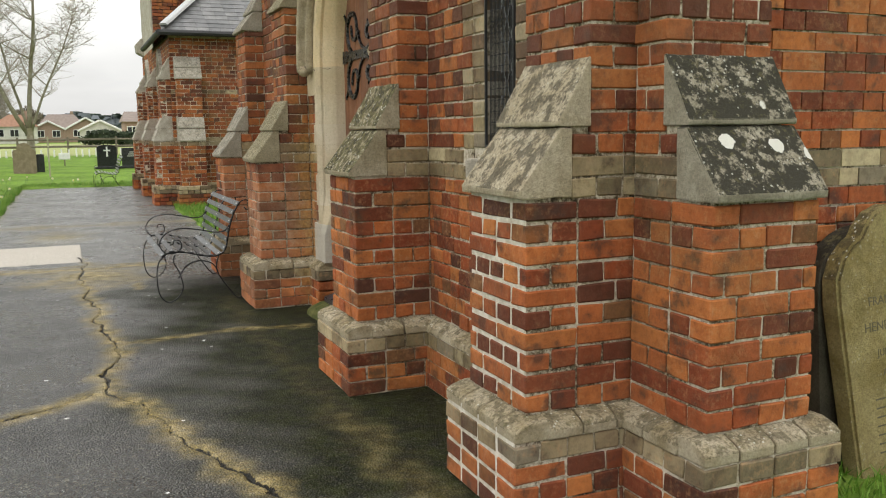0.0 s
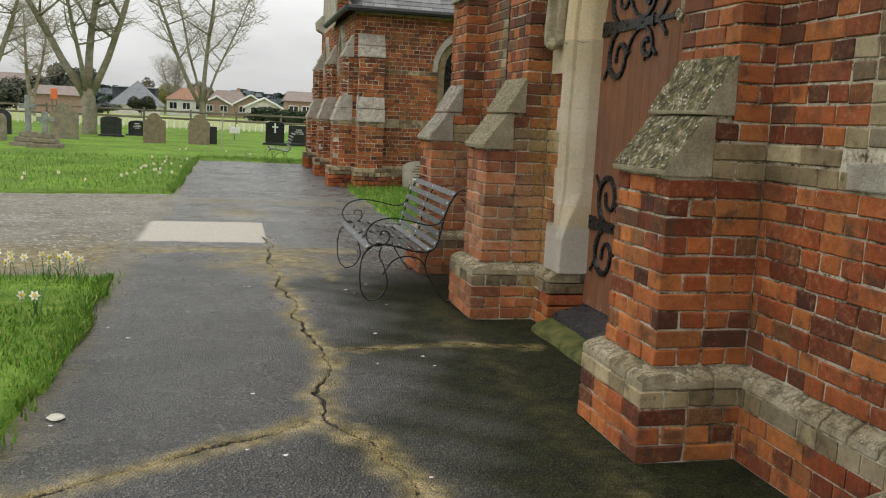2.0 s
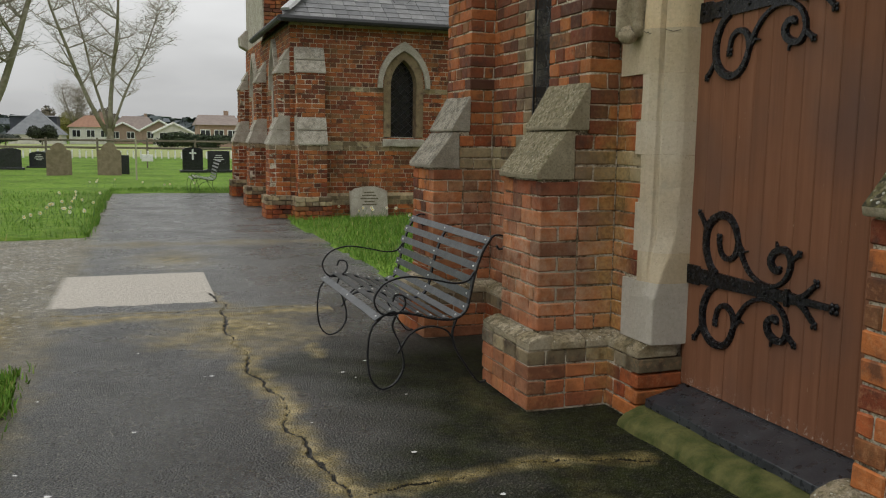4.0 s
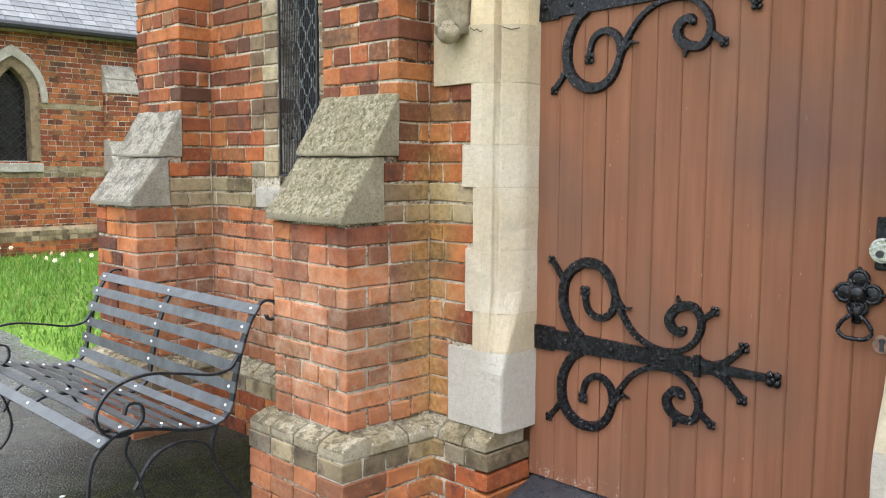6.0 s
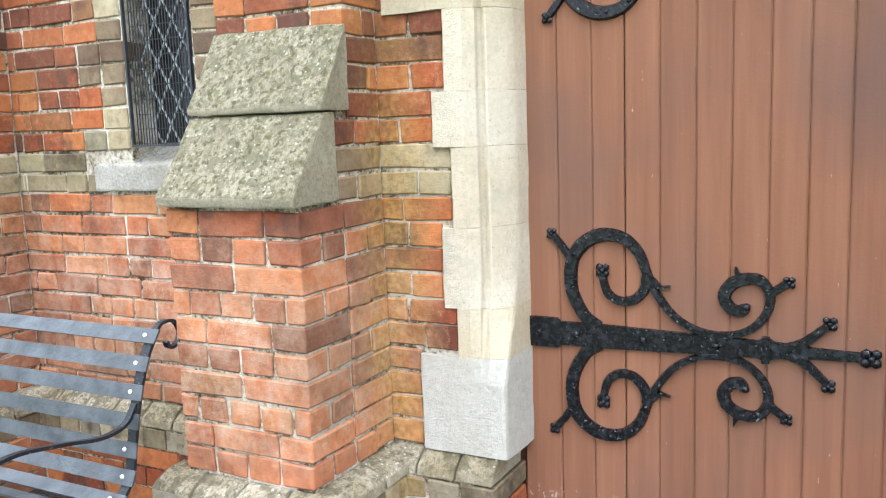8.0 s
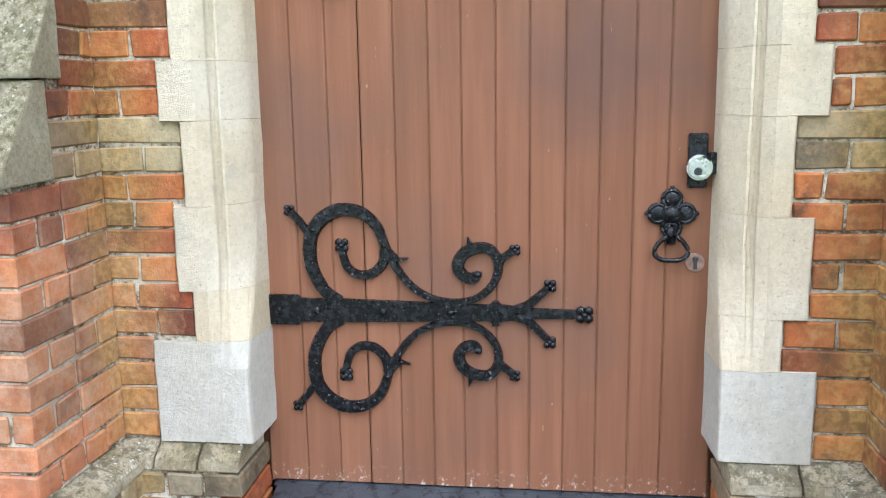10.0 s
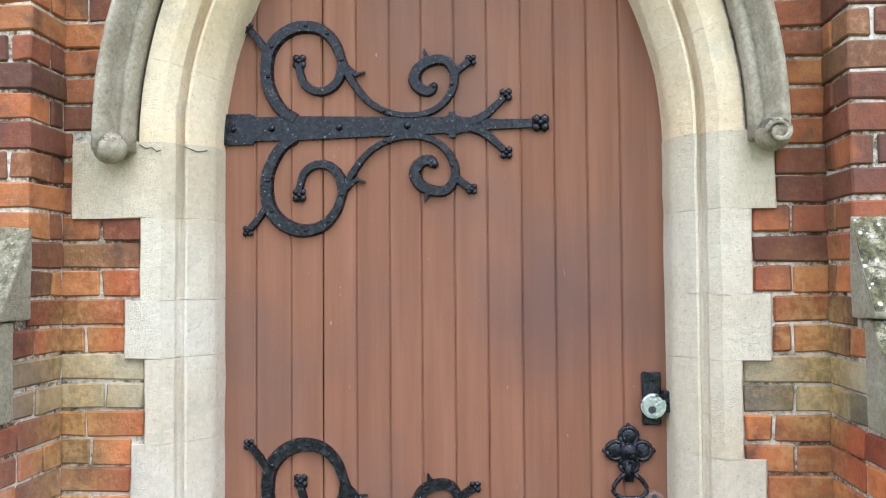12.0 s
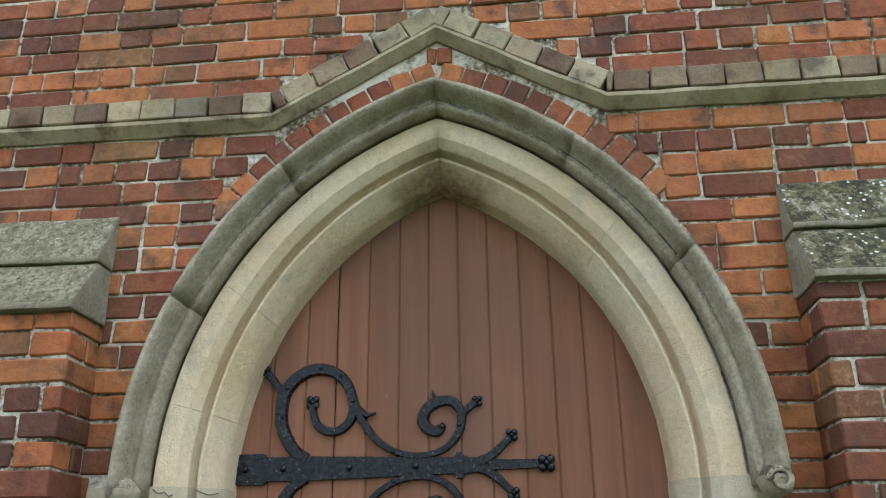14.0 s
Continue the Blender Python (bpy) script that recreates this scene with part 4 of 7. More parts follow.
    # two sloped stones between the stages
    for nm, prof in (("lower_weathering_stone", [(-0.452, 1.142), (-0.245, 1.142), (-0.245, 1.383), (-0.292, 1.383), (-0.456, 1.168)]),
                     ("upper_weathering_stone", [(-0.302, 1.387), (-0.17, 1.387), (-0.17, 1.622), (-0.176, 1.625), (-0.305, 1.404)])):
        bm = bmesh.new()
        prism(bm, prof, -0.006, width + 0.006, cuts=3)
        worn(bm, 0.006, 0.0045, 13, seed + len(nm))
        part(nm, bm, stone, thing, "lichen-spotted sloped weathering stone")
    for nm, prof in (("lower_cap_stone", [(-0.205, 2.33), (0, 2.33), (0, 2.505), (-0.085, 2.505), (-0.207, 2.35)]),
                     ("upper_cap_stone", [(-0.095, 2.51), (0.02, 2.51), (0.02, 2.70), (-0.006, 2.685), (-0.098, 2.525)])):
        bm = bmesh.new()
        prism(bm, prof, -0.006, width + 0.006, cuts=3)
        worn(bm, 0.006, 0.0045, 13, seed + 3 + len(nm))
        part(nm, bm, stone, thing, "lichen-spotted sloped cap stone")
    return thing


buttress("buttress", Matrix.Translation((WALL + 0.075, END + 0.01, 0)), "red brick corner buttress with broad pale mortar joints", seed=3, back=0.06, stone=MAT_WEATHERING_TAN, pale=True)
buttress("buttress", Matrix.Translation((WALL + 0.085 + 0.455, END + 0.005, 0)) @ Matrix.Rotation(radians(90), 4, "Z"), "red brick corner buttress with white lichen spots, beside a gravestone", seed=5, stone=MAT_WEATHERING_BLACK)
buttress("buttress", Matrix.Translation((WALL, 4.235, 0)), "red brick buttress with mossy sloped stones beside the door", seed=8, stone=MAT_WEATHERING_MOSS)
buttress("buttress", Matrix.Translation((WALL, 6.705, 0)), "red brick buttress with grey sloped stones between door and bench", seed=11)
buttress("buttress", Matrix.Translation((WALL, 8.33, 0)), "red brick buttress with plain grey sloped stones behind the bench", seed=14, stone=MAT_WEATHERING_GREY)


# ---- door surround ----
MAT_DARK_CRACK = simple("dark_crack", (0.035, 0.03, 0.02), (0.09, 0.078, 0.055), 40, 0.95)


FACE = 1.757   # face of the dressed stone


def jamb_profile(z):
    """Depth profile of the jamb from the outer flat to the door: a chamfer, a sharp groove, an inner chamfer."""
    s = min(1.0, max(0.0, (z - 0.60) / 0.30))   # the moulding dies out in a stop near the ground
    g = 0.016 * min(1.0, max(0.0, (z - 1.55) / 0.3))   # the groove is cut deeper in the arch
    return [(h, FACE + d * s + e) for h, d, e in (
        (0.738, 0.0, 0.0), (0.734, 0.004, 0.0), (0.714, 0.024, 0.0), (0.711, 0.028, 0.0), (0.709, 0.042, g), (0.703, 0.053, g), (0.695, 0.052, g),
        (0.691, 0.046, 0.0), (0.684, 0.047, 0.0), (0.664, 0.072, 0.001), (0.646, 0.098, 0.002), (0.638, 0.112, 0.004), (0.634, 0.116, 0.012))] + [(HALF, 1.96)]


def jamb_block(surround, z0, z1, edge, s, seed):
    """One stone of a jamb. s: +1 on the far side, -1 on the near side."""
    bm = bmesh.new()
    outer = abs(edge - DOOR_Y)
    rows = []
    n = max(2, int((z1 - z0) / 0.06))
    for i in range(n + 1):
        z = z0 + 0.0005 + (z1 - z0 - 0.001) * i / n
        prof = [(outer - 0.002, 1.95), (outer - 0.002, FACE + 0.006), (outer - 0.007, FACE)] + jamb_profile(z)
        rows.append([bm.verts.new((x, DOOR_Y + s * h, z)) for h, x in prof])
    m = len(rows[0])
    for a, b in zip(rows, rows[1:]):
        for i in range(m):
            bm.faces.new((a[i], a[(i + 1) % m], b[(i + 1) % m], b[i]))
    bm.faces.new(rows[0][::-1])
    bm.faces.new(rows[-1])
    bmesh.ops.recalc_face_normals(bm, faces=bm.faces[:])
    bmesh.ops.subdivide_edges(bm, edges=[e for e in bm.edges if e.calc_length() > 0.1], cuts=2, use_grid_fill=True)
    smooth_noise_push(bm, 0.0032, 13, 1.0)
    part("jamb_stone", bm, MAT_ASHLAR_PALE if z0 < 0.6 else MAT_ASHLAR, surround)


def arch_point(half, t, s):
    """A point on the pointed arch: t 0 at the springing, 1 at the apex."""
    r = half + OFF
    top = math.acos(OFF / r)
    a = t * top
    return DOOR_Y + s * (r * math.cos(a) - OFF), SPRING + r * math.sin(a)


def arch_stone(surround, t0, t1, s, prof, name, mat, n=6, seed=0.0, gap=0.0004):
    bm = bmesh.new()
    rows = []
    for i in range(n + 1):
        t = t0 + gap + (t1 - t0 - 2 * gap) * i / n
        rows.append([bm.verts.new((x, *arch_point(h, t, s))) for h, x in prof])
    m = len(prof)
    for a, b in zip(rows, rows[1:]):
        for i in range(m):
            bm.faces.new((a[i], a[(i + 1) % m], b[(i + 1) % m], b[i]))
    bm.faces.new(rows[0][::-1])
    bm.faces.new(rows[-1])
    bmesh.ops.recalc_face_normals(bm, faces=bm.faces[:])
    smooth_noise_push(bm, 0.0024, 9, 1.0)
    return part(name, bm, mat, surround, smooth=False)


def door_surround():
    sur = tagged(new("door_surround"), "pale limestone pointed arch doorway with moulded hood", "door surround", "", "structure")
    for i, (z0, z1, e) in enumerate(JAMB_L):
        jamb_block(sur, z0, z1, e, 1, i)
    for i, (z0, z1, e) in enumerate(JAMB_R):
        jamb_block(sur, z0, z1, e, -1, i + 20)
    prof = [(0.83, 1.95), (0.83, 1.79), (0.806, 1.79), (0.80, FACE)] + jamb_profile(2.0)
    for s, marks in ((1, (0, 0.16, 0.42, 0.62, 0.8, 1.0)), (-1, (0, 0.2, 0.55, 0.8, 1.0))):
        for i, (t0, t1) in enumerate(zip(marks, marks[1:])):
            arch_stone(sur, t0, t1, s, prof, "arch_stone", MAT_ASHLAR_WARM, 14, i + s * 7)
    # cut bricks that make up the courses between the tooth stones
    pc = Pieces(sur, 300)
    for s, blocks in ((1, JAMB_L), (-1, JAMB_R)):
        for (z0, z1, e0), (_, z2, e1) in zip(blocks, blocks[1:]):
            c0 = int(z1 / CH) * CH
            c1 = c0 + CH - GAP
            lower, a, b = (c0 + c1) / 2 >= z1, min(e0, e1), max(e0, e1)
            if lower and (e1 - e0) * s > 0:
                pc.add((WALL, a + 0.004, c0), (WALL + 0.1, b - 0.004, z1 - 0.005), MAT_RED)
            if not lower and (e0 - e1) * s > 0:
                pc.add((WALL, a + 0.004, z1 + 0.005), (WALL + 0.1, b - 0.004, c1), MAT_RED)
    # hood mould: a roll that ends in stops
    hood = [(0.812, 1.80), (0.808, 1.735), (0.812, 1.712), (0.822, 1.702), (0.834, 1.706), (0.842, 1.716), (0.850, 1.704), (0.856, 1.668), (0.866, 1.650), (0.878, 1.646), (0.888, 1.66), (0.896, 1.70), (0.898, 1.78)]
    for s, marks in ((1, (-0.02, 0.34, 0.66, 1.0)), (-1, (-0.02, 0.4, 0.7, 1.0))):
        for i, (t0, t1) in enumerate(zip(marks, marks[1:])):
            arch_stone(sur, t0, t1, s, hood, "hood_mould", MAT_HOOD, 10, i + 3).data.shade_smooth()
        bm = bmesh.new()
        ball(bm, (1.700, DOOR_Y + s * 0.856, SPRING - 0.022), 0.043, 3, 1.15)
        smooth_noise_push(bm, 0.002, 20)
        part("hood_stop", bm, MAT_HOOD, sur, "worn carved stop", True)
    # the stop on the latch side still shows its scroll, the other springer is cracked through
    bm = bmesh.new()
    curl = [(1.652 - 0.004 * math.sin(a / 2), DOOR_Y - 0.858 + (0.032 - 0.0028 * a) * math.cos(a), SPRING - 0.024 + (0.032 - 0.0028 * a) * math.sin(a)) for a in (0.45 * k for k in range(21))]
    sweep(bm, curl, 0.0075, sides=6, normal=Vector((-1, 0, 0)))
    part("scroll", bm, MAT_HOOD, sur, "worn carved scroll", True)
    for zig in ([(FACE - 0.0022, 0.800, 0.006), (FACE - 0.0022, 0.782, -0.006), (FACE - 0.0022, 0.765, -0.002), (FACE - 0.0022, 0.752, -0.014), (FACE - 0.0022, 0.740, -0.010)],
                [(FACE + 0.0445, 0.691, 0.006), (FACE + 0.0445, 0.686, 0.002), (FACE + 0.0685, 0.664, -0.006), (FACE + 0.0955, 0.646, 0.001)]):
        bm = bmesh.new()
        sweep(bm, [(x, DOOR_Y + h, SPRING - 0.012 + z) for x, h, z in zig], 0.0028, 0.002, Vector((-1, 0, 0)))
        part("crack", bm, MAT_DARK_CRACK, sur, "dark crack in the springer")
    bm = bmesh.new()
    prism(bm, [(1.93, 0.16), (2.05, 0.16), (2.05, 0.175), (1.93, 0.165)], DOOR_Y - 0.64, DOOR_Y + 0.64)
    part("door_rebate", bm, MAT_SLATE_STEP, sur)
    # string course of buff headers over the arch
    pc = Pieces(sur, 300)
    y = 2.54
    while y < 8.75:
        l = 0.113
        if DOOR_Y - 0.57 < y < DOOR_Y + 0.55:
            l = 0.0985
        if y < DOOR_Y - 0.53 < y + l:
            l = DOOR_Y - 0.53 - y + 0.002
        if y < DOOR_Y < y + l:
            l = DOOR_Y - y + 0.002
        if y < DOOR_Y + 0.53 < y + l:
            l = DOOR_Y + 0.53 - y + 0.002
        m = (string_z(y) + string_z(y + l)) / 2
        tip = math.atan2(string_z(y + l) - string_z(y), l)
        stretch_l = (1 / math.cos(tip) - 1) * l / 2
        pc.add((WALL - 0.038, y + 0.003 - stretch_l, m + 0.05), (WALL + 0.06, y + l - 0.003 + stretch_l, m + 0.122), MAT_BUFF, tip=tip)
        y += l
    bm = bmesh.new()
    ys = [2.54 + 0.085 * i for i in range(74)] + [DOOR_Y, DOOR_Y - 0.53, DOOR_Y + 0.53]
    ys.sort()
    rows = []
    for y in ys:
        z = string_z(y)
        rows.append([bm.verts.new(p) for p in ((WALL + 0.03, y, z), (WALL - 0.004, y, z), (WALL - 0.036, y, z + 0.032), (WALL - 0.036, y, z + 0.045), (WALL + 0.03, y, z + 0.045))])
    for a, b in zip(rows, rows[1:]):
        for i in range(5):
            bm.faces.new((a[i], a[(i + 1) % 5], b[(i + 1) % 5], b[i]))
    bmesh.ops.recalc_face_normals(bm, faces=bm.faces[:])
    smooth_noise_push(bm, 0.004, 14)
    part("string_course", bm, MAT_BUFF, sur, "chamfered buff brick string course")
    pc.close()
    # ring of red headers between hood and string course, near the apex
    pc = Pieces(sur, 300)
    for s in (1, -1):
        t = 0.54
        while t < 0.995:
            y, z = arch_point(0.957, t, s)
            r = 0.957 + OFF
            a = t * math.acos(OFF / r)
            if z < string_z(y) - 0.02:
                pc.add((WALL, y - 0.0345, z - 0.055), (WALL + 0.1, y + 0.0345, z + 0.055), MAT_RED, tip=s * (a - math.pi / 2) if s > 0 else math.pi / 2 - a)
            t += 0.0437
    pc.close()
    return sur


door_surround()


def end_wall():
    w = tagged(new("wall_end"), "red brick end wall of the aisle with a buff band", "wall", kind="structure")
    bm = bmesh.new()
    box(bm, (WALL + 0.12, END + 0.008, 0), (8.0, END + 0.4, TOP))
    part("mortar_core", bm, MAT_MORTAR, w)
    pc = Pieces(w, 300)
    wall_bricks(pc, "x", END, WALL + 0.54, 8.0, 5, 56, lambda a, b: [], plinth_band)
    wall_bricks(pc, "x", END - 0.06, WALL + 0.62, 8.0, 0, 4, lambda a, b: [], lambda k: MAT_RED, 0.16)
    pc.close()
    bm = bmesh.new()
    box(bm, (WALL + 0.5, LAST - 0.4, 0), (8.0, LAST, TOP))
    box(bm, (7.6, END + 0.4, 0), (8.0, LAST - 0.4, TOP))
    part("inner_wall", bm, MAT_MORTAR, w)
    bm = bmesh.new()
    box(bm, (WALL - 0.1, END - 0.1, TOP + 0.002), (8.1, LAST + 0.1, TOP + 0.2))
    tagged(part("roof", bm, MAT_SLATE), "plain slate roof edge over the aisle", "roof", kind="structure")


end_wall()
# ---- the door ----
def plank_door():
    door = tagged(new("door_1"), "closed brown-painted plank door with black iron strap hinges", "door", kind="structure")
    edges = [6.345, 6.226, 6.123, 6.028, 5.932, 5.835, 5.743, 5.648, 5.554, 5.457, 5.363, 5.271, 5.179, 5.04]
    for a, b in zip(edges, edges[1:]):
        bm = bmesh.new()
        n = 26
        rows = []
        zt = [0.176 + (2.86 - 0.176) * i / n for i in range(n + 1)]
        for z in zt:
            c = 0.005
            y0, y1 = b + (0.0028 if b == 6.028 else 0.0004), a - 0.0004   # one joint gapes
            rows.append([bm.verts.new(p) for p in ((1.99, y0, z), (1.954, y0, z), (1.95, y0 + c, z), (1.95, y1 - c, z), (1.954, y1, z), (1.99, y1, z))])
        for p, q in zip(rows, rows[1:]):
            for i in range(6):
                bm.faces.new((p[i], p[(i + 1) % 6], q[(i + 1) % 6], q[i]))
        bm.faces.new(rows[0][::-1])
        bm.faces.new(rows[-1])
        bmesh.ops.recalc_face_normals(bm, faces=bm.faces[:])
        part("plank", bm, MAT_DOOR, door)
    bm = bmesh.new()
    box(bm, (1.985, 4.9, 0.15), (2.02, 6.45, 2.9))
    part("backing", bm, MAT_DOOR, door)
    return door


door = plank_door()


def strap_hinge():
    """An ornamental strap hinge in local metres: u to the latch side, v up, standing proud along w."""
    thing = tagged(new("strap_hinge"), "black wrought iron strap hinge with scrolls", "hinge", "strap hinges of the door")
    S = 1 / 606.0
    to = lambda u, v, w=0.007: Vector((-w, -u * S, v * S))
    N = Vector((-1, 0, 0))
    bm = bmesh.new()
    prof = [(0, 27), (55, 27), (60, 21), (130, 21), (395, 14), (408, 20), (420, 14), (470, 9), (545, 7)]
    top = [bm.verts.new(to(u, v, 0.010)) for u, v in prof]
    bot = [bm.verts.new(to(u, -v, 0.010)) for u, v in prof]
    tb = [bm.verts.new(to(u, v + 1, 0.0)) for u, v in prof]
    bb = [bm.verts.new(to(u, -v - 1, 0.0)) for u, v in prof]
    for i in range(len(prof) - 1):
        bm.faces.new((top[i], top[i + 1], bot[i + 1], bot[i]))
        bm.faces.new((tb[i], tb[i + 1], top[i + 1], top[i]))
        bm.faces.new((bot[i], bot[i + 1], bb[i + 1], bb[i]))
    bm.faces.new((top[0], bot[0], bb[0], tb[0]))
    bmesh.ops.recalc_face_normals(bm, faces=bm.faces[:])
    part("strap", bm, MAT_IRON, thing)
    bm = bmesh.new()
    box(bm, to(402, -22, 0.016), to(414, 22, 0.0))
    part("collar", bm, MAT_IRON, thing)

    def flower(u, v, r=9):
        bm = bmesh.new()
        for k in range(4):
            a = math.pi / 4 + k * math.pi / 2
            ball(bm, to(u + r * 0.9 * math.cos(a), v + r * 0.9 * math.sin(a), 0.008), r * 0.8 * S, 1, 0.42)
        ball(bm, to(u, v, 0.012), r * 0.55 * S, 1)
        part("rosette", bm, MAT_IRON, thing, smooth=True)

    flower(560, 0, 11)
    for s in (1, -1):
        bm = bmesh.new()
        sweep(bm, curve_pts([to(440, s * 3), to(465, s * 16), to(497, s * 45)]), 18 * S, 0.013, N, taper=lambda t: 1.15 - 0.45 * t)
        part("fork", bm, MAT_IRON, thing)
        flower(501, s * 50, 8)
        main = [(132, 16), (104, 36), (82, 80), (82, 128), (98, 158), (125, 176), (152, 180), (180, 172), (203, 148), (217, 112), (236, 76), (265, 42), (305, 22), (350, 19), (385, 32), (408, 60), (412, 90), (398, 112), (375, 114), (352, 103), (342, 82), (352, 65), (368, 60), (376, 68)]
        bm = bmesh.new()
        sweep(bm, curve_pts([to(u, s * v) for u, v in main], 5), 23.5 * S, 0.015, N, taper=lambda t: 0.9 + 0.25 * math.sin(t * 9) - 0.25 * t)
        part("scroll", bm, MAT_IRON, thing)
        bm = bmesh.new()
        inner = [(216, 112), (210, 86), (192, 68), (168, 65), (148, 78), (140, 100), (138, 114)]
        sweep(bm, curve_pts([to(u, s * v) for u, v in inner], 5), 18 * S, 0.013, N, taper=lambda t: 1.1 - 0.35 * t)
        part("volute", bm, MAT_IRON, thing)
        flower(139, s * 118, 9)
        ball_bm = bmesh.new()
        ball(ball_bm, to(377, s * 68), 8 * S, 1)
        part("rosette", ball_bm, MAT_IRON, thing, smooth=True)
        for pts in ([(84, 132), (64, 160), (50, 176)], [(408, 86), (424, 100), (438, 110)]):
            bm = bmesh.new()
            sweep(bm, [to(u, s * v) for u, v in pts], 14 * S, 0.012, N)
            part("stem", bm, MAT_IRON, thing)
        flower(47, s * 180, 7)
        flower(441, s * 112, 7)
        for pts in ([(220, 108), (240, 92), (256, 96)], [(368, 112), (362, 124), (360, 134)]):
            bm = bmesh.new()
            sweep(bm, [to(u, s * v) for u, v in pts], 13 * S, 0.010, N, taper=lambda t: 1.1 - 0.9 * t)
            part("leaf", bm, MAT_IRON, thing)
        for u, v in ((90, 145), (152, 180), (215, 118), (290, 26), (408, 70), (84, 92), (190, 165)):
            bm = bmesh.new()
            ball(bm, to(u, s * v, 0.013), 4.5 * S, 1)
            part("rivet", bm, MAT_IRON, thing, smooth=True)
    for u in (20, 90, 210, 330):
        bm = bmesh.new()
        ball(bm, to(u, 0, 0.011), 7 * S, 1, 0.6)
        part("rivet", bm, MAT_IRON, thing, smooth=True)
    return thing


hinge = strap_hinge()
hinge.matrix_basis = Matrix.Translation((1.949, 6.322, 0.715))
copy_thing(hinge, Matrix.Translation((1.949, 6.325, 1.923)))


MAT_BARE = simple("worn_bare_metal", (0.13, 0.065, 0.04), (0.26, 0.17, 0.125), 60, 0.6)


def door_furniture():
    hd = tagged(new("door_handle"), "black iron quatrefoil ring handle", "door handle")
    c = Vector((1.945, 5.168, 1.005))
    bm = bmesh.new()
    for k in range(4):
        a = k * math.pi / 2
        o = c + Vector((-0.004, math.cos(a) * 0.036, math.sin(a) * 0.039))
        loop = [o + Vector((0, math.cos(q) * 0.025, math.sin(q) * 0.025)) for q in (2 * math.pi * j / 12 for j in range(13))]
        sweep(bm, loop, 0.0065, sides=6, normal=Vector((-1, 0, 0)))
        ball(bm, o, 0.024, 2, 0.28)
        ball(bm, c + Vector((-0.003, math.cos(a) * 0.067, math.sin(a) * 0.070)), 0.007, 1)
    ball(bm, c + Vector((-0.012, 0, 0)), 0.026, 2, 0.8)
    for k in range(4):
        a = k * math.pi / 2 + math.pi / 4
        ball(bm, c + Vector((-0.012, math.cos(a) * 0.022, math.sin(a) * 0.022)), 0.009, 1)
    box(bm, c + Vector((-0.012, -0.012, -0.085)), c + Vector((0, 0.012, -0.03)))
    part("rose", bm, MAT_IRON, hd, smooth=True)
    bm = bmesh.new()
    sweep(bm, curve_pts([c + Vector((-0.02, y, z)) for y, z in ((-0.012, -0.06), (-0.034, -0.08), (-0.046, -0.105), (-0.03, -0.124), (0, -0.128), (0.03, -0.124), (0.046, -0.105), (0.034, -0.08), (0.012, -0.06))], 4), 0.0065, sides=8)
    part("ring", bm, MAT_IRON, hd, smooth=True)
    kh = tagged(new("keyhole_plate"), "worn round keyhole plate", "keyhole plate")
    bm = bmesh.new()
    r = bmesh.ops.create_cone(bm, cap_ends=True, segments=24, radius1=0.027, radius2=0.025, depth=0.006)
    bmesh.ops.transform(bm, matrix=pose(1.947, 5.100, 0.868, 0, -90, 0), verts=bm.verts[:])
    part("plate", bm, MAT_BARE, kh)
    bm = bmesh.new()
    box(bm, (1.940, 5.095, 0.850), (1.946, 5.105, 0.876))
    ball(bm, (1.942, 5.1, 0.878), 0.009, 1, 0.3)
    part("hole", bm, MAT_GUARD, kh)
    hp = tagged(new("hasp"), "black iron hasp and staple on the door edge", "hasp")
    bm = bmesh.new()
    chamfer_box(bm, (1.938, 5.078, 1.075), (1.951, 5.130, 1.222), 0.004)
    part("plate", bm, MAT_IRON, hp)
    bm = bmesh.new()
    chamfer_box(bm, (1.915, 5.052, 1.115), (1.95, 5.078, 1.172), 0.004)
    part("staple", bm, MAT_IRON, hp)
    bm = bmesh.new()
    for z in (1.2, 1.095):
        ball(bm, (1.937, 5.104, z), 0.007, 1, 0.5)
    part("bolt", bm, MAT_IRON, hp, smooth=True)
    pd = tagged(new("padlock"), "round silver disc padlock hanging on the hasp", "padlock")
    bm = bmesh.new()
    bmesh.ops.create_cone(bm, cap_ends=True, segments=32, radius1=0.034, radius2=0.034, depth=0.024)
    bmesh.ops.bevel(bm, geom=[e for e in bm.edges if e.calc_face_angle(0) > 1], offset=0.005, segments=3, affect="EDGES")
    bmesh.ops.transform(bm, matrix=pose(1.92, 5.103, 1.132, 0, -90, 0), verts=bm.verts[:])
    part("body", bm, MAT_STEEL, pd, smooth=False)
    bm = bmesh.new()
    sweep(bm, curve_pts([(1.918, 5.112, 1.145), (1.913, 5.095, 1.158), (1.915, 5.075, 1.152)], 4), 0.0055, sides=8)
    part("shackle", bm, MAT_IRON, pd, smooth=True)
    bm = bmesh.new()
    bmesh.ops.create_cone(bm, cap_ends=True, segments=16, radius1=0.011, radius2=0.010, depth=0.004)
    bmesh.ops.transform(bm, matrix=pose(1.907, 5.108, 1.122, 0, -90, 0), verts=bm.verts[:])
    part("keyway", bm, MAT_GUARD, pd)


door_furniture()


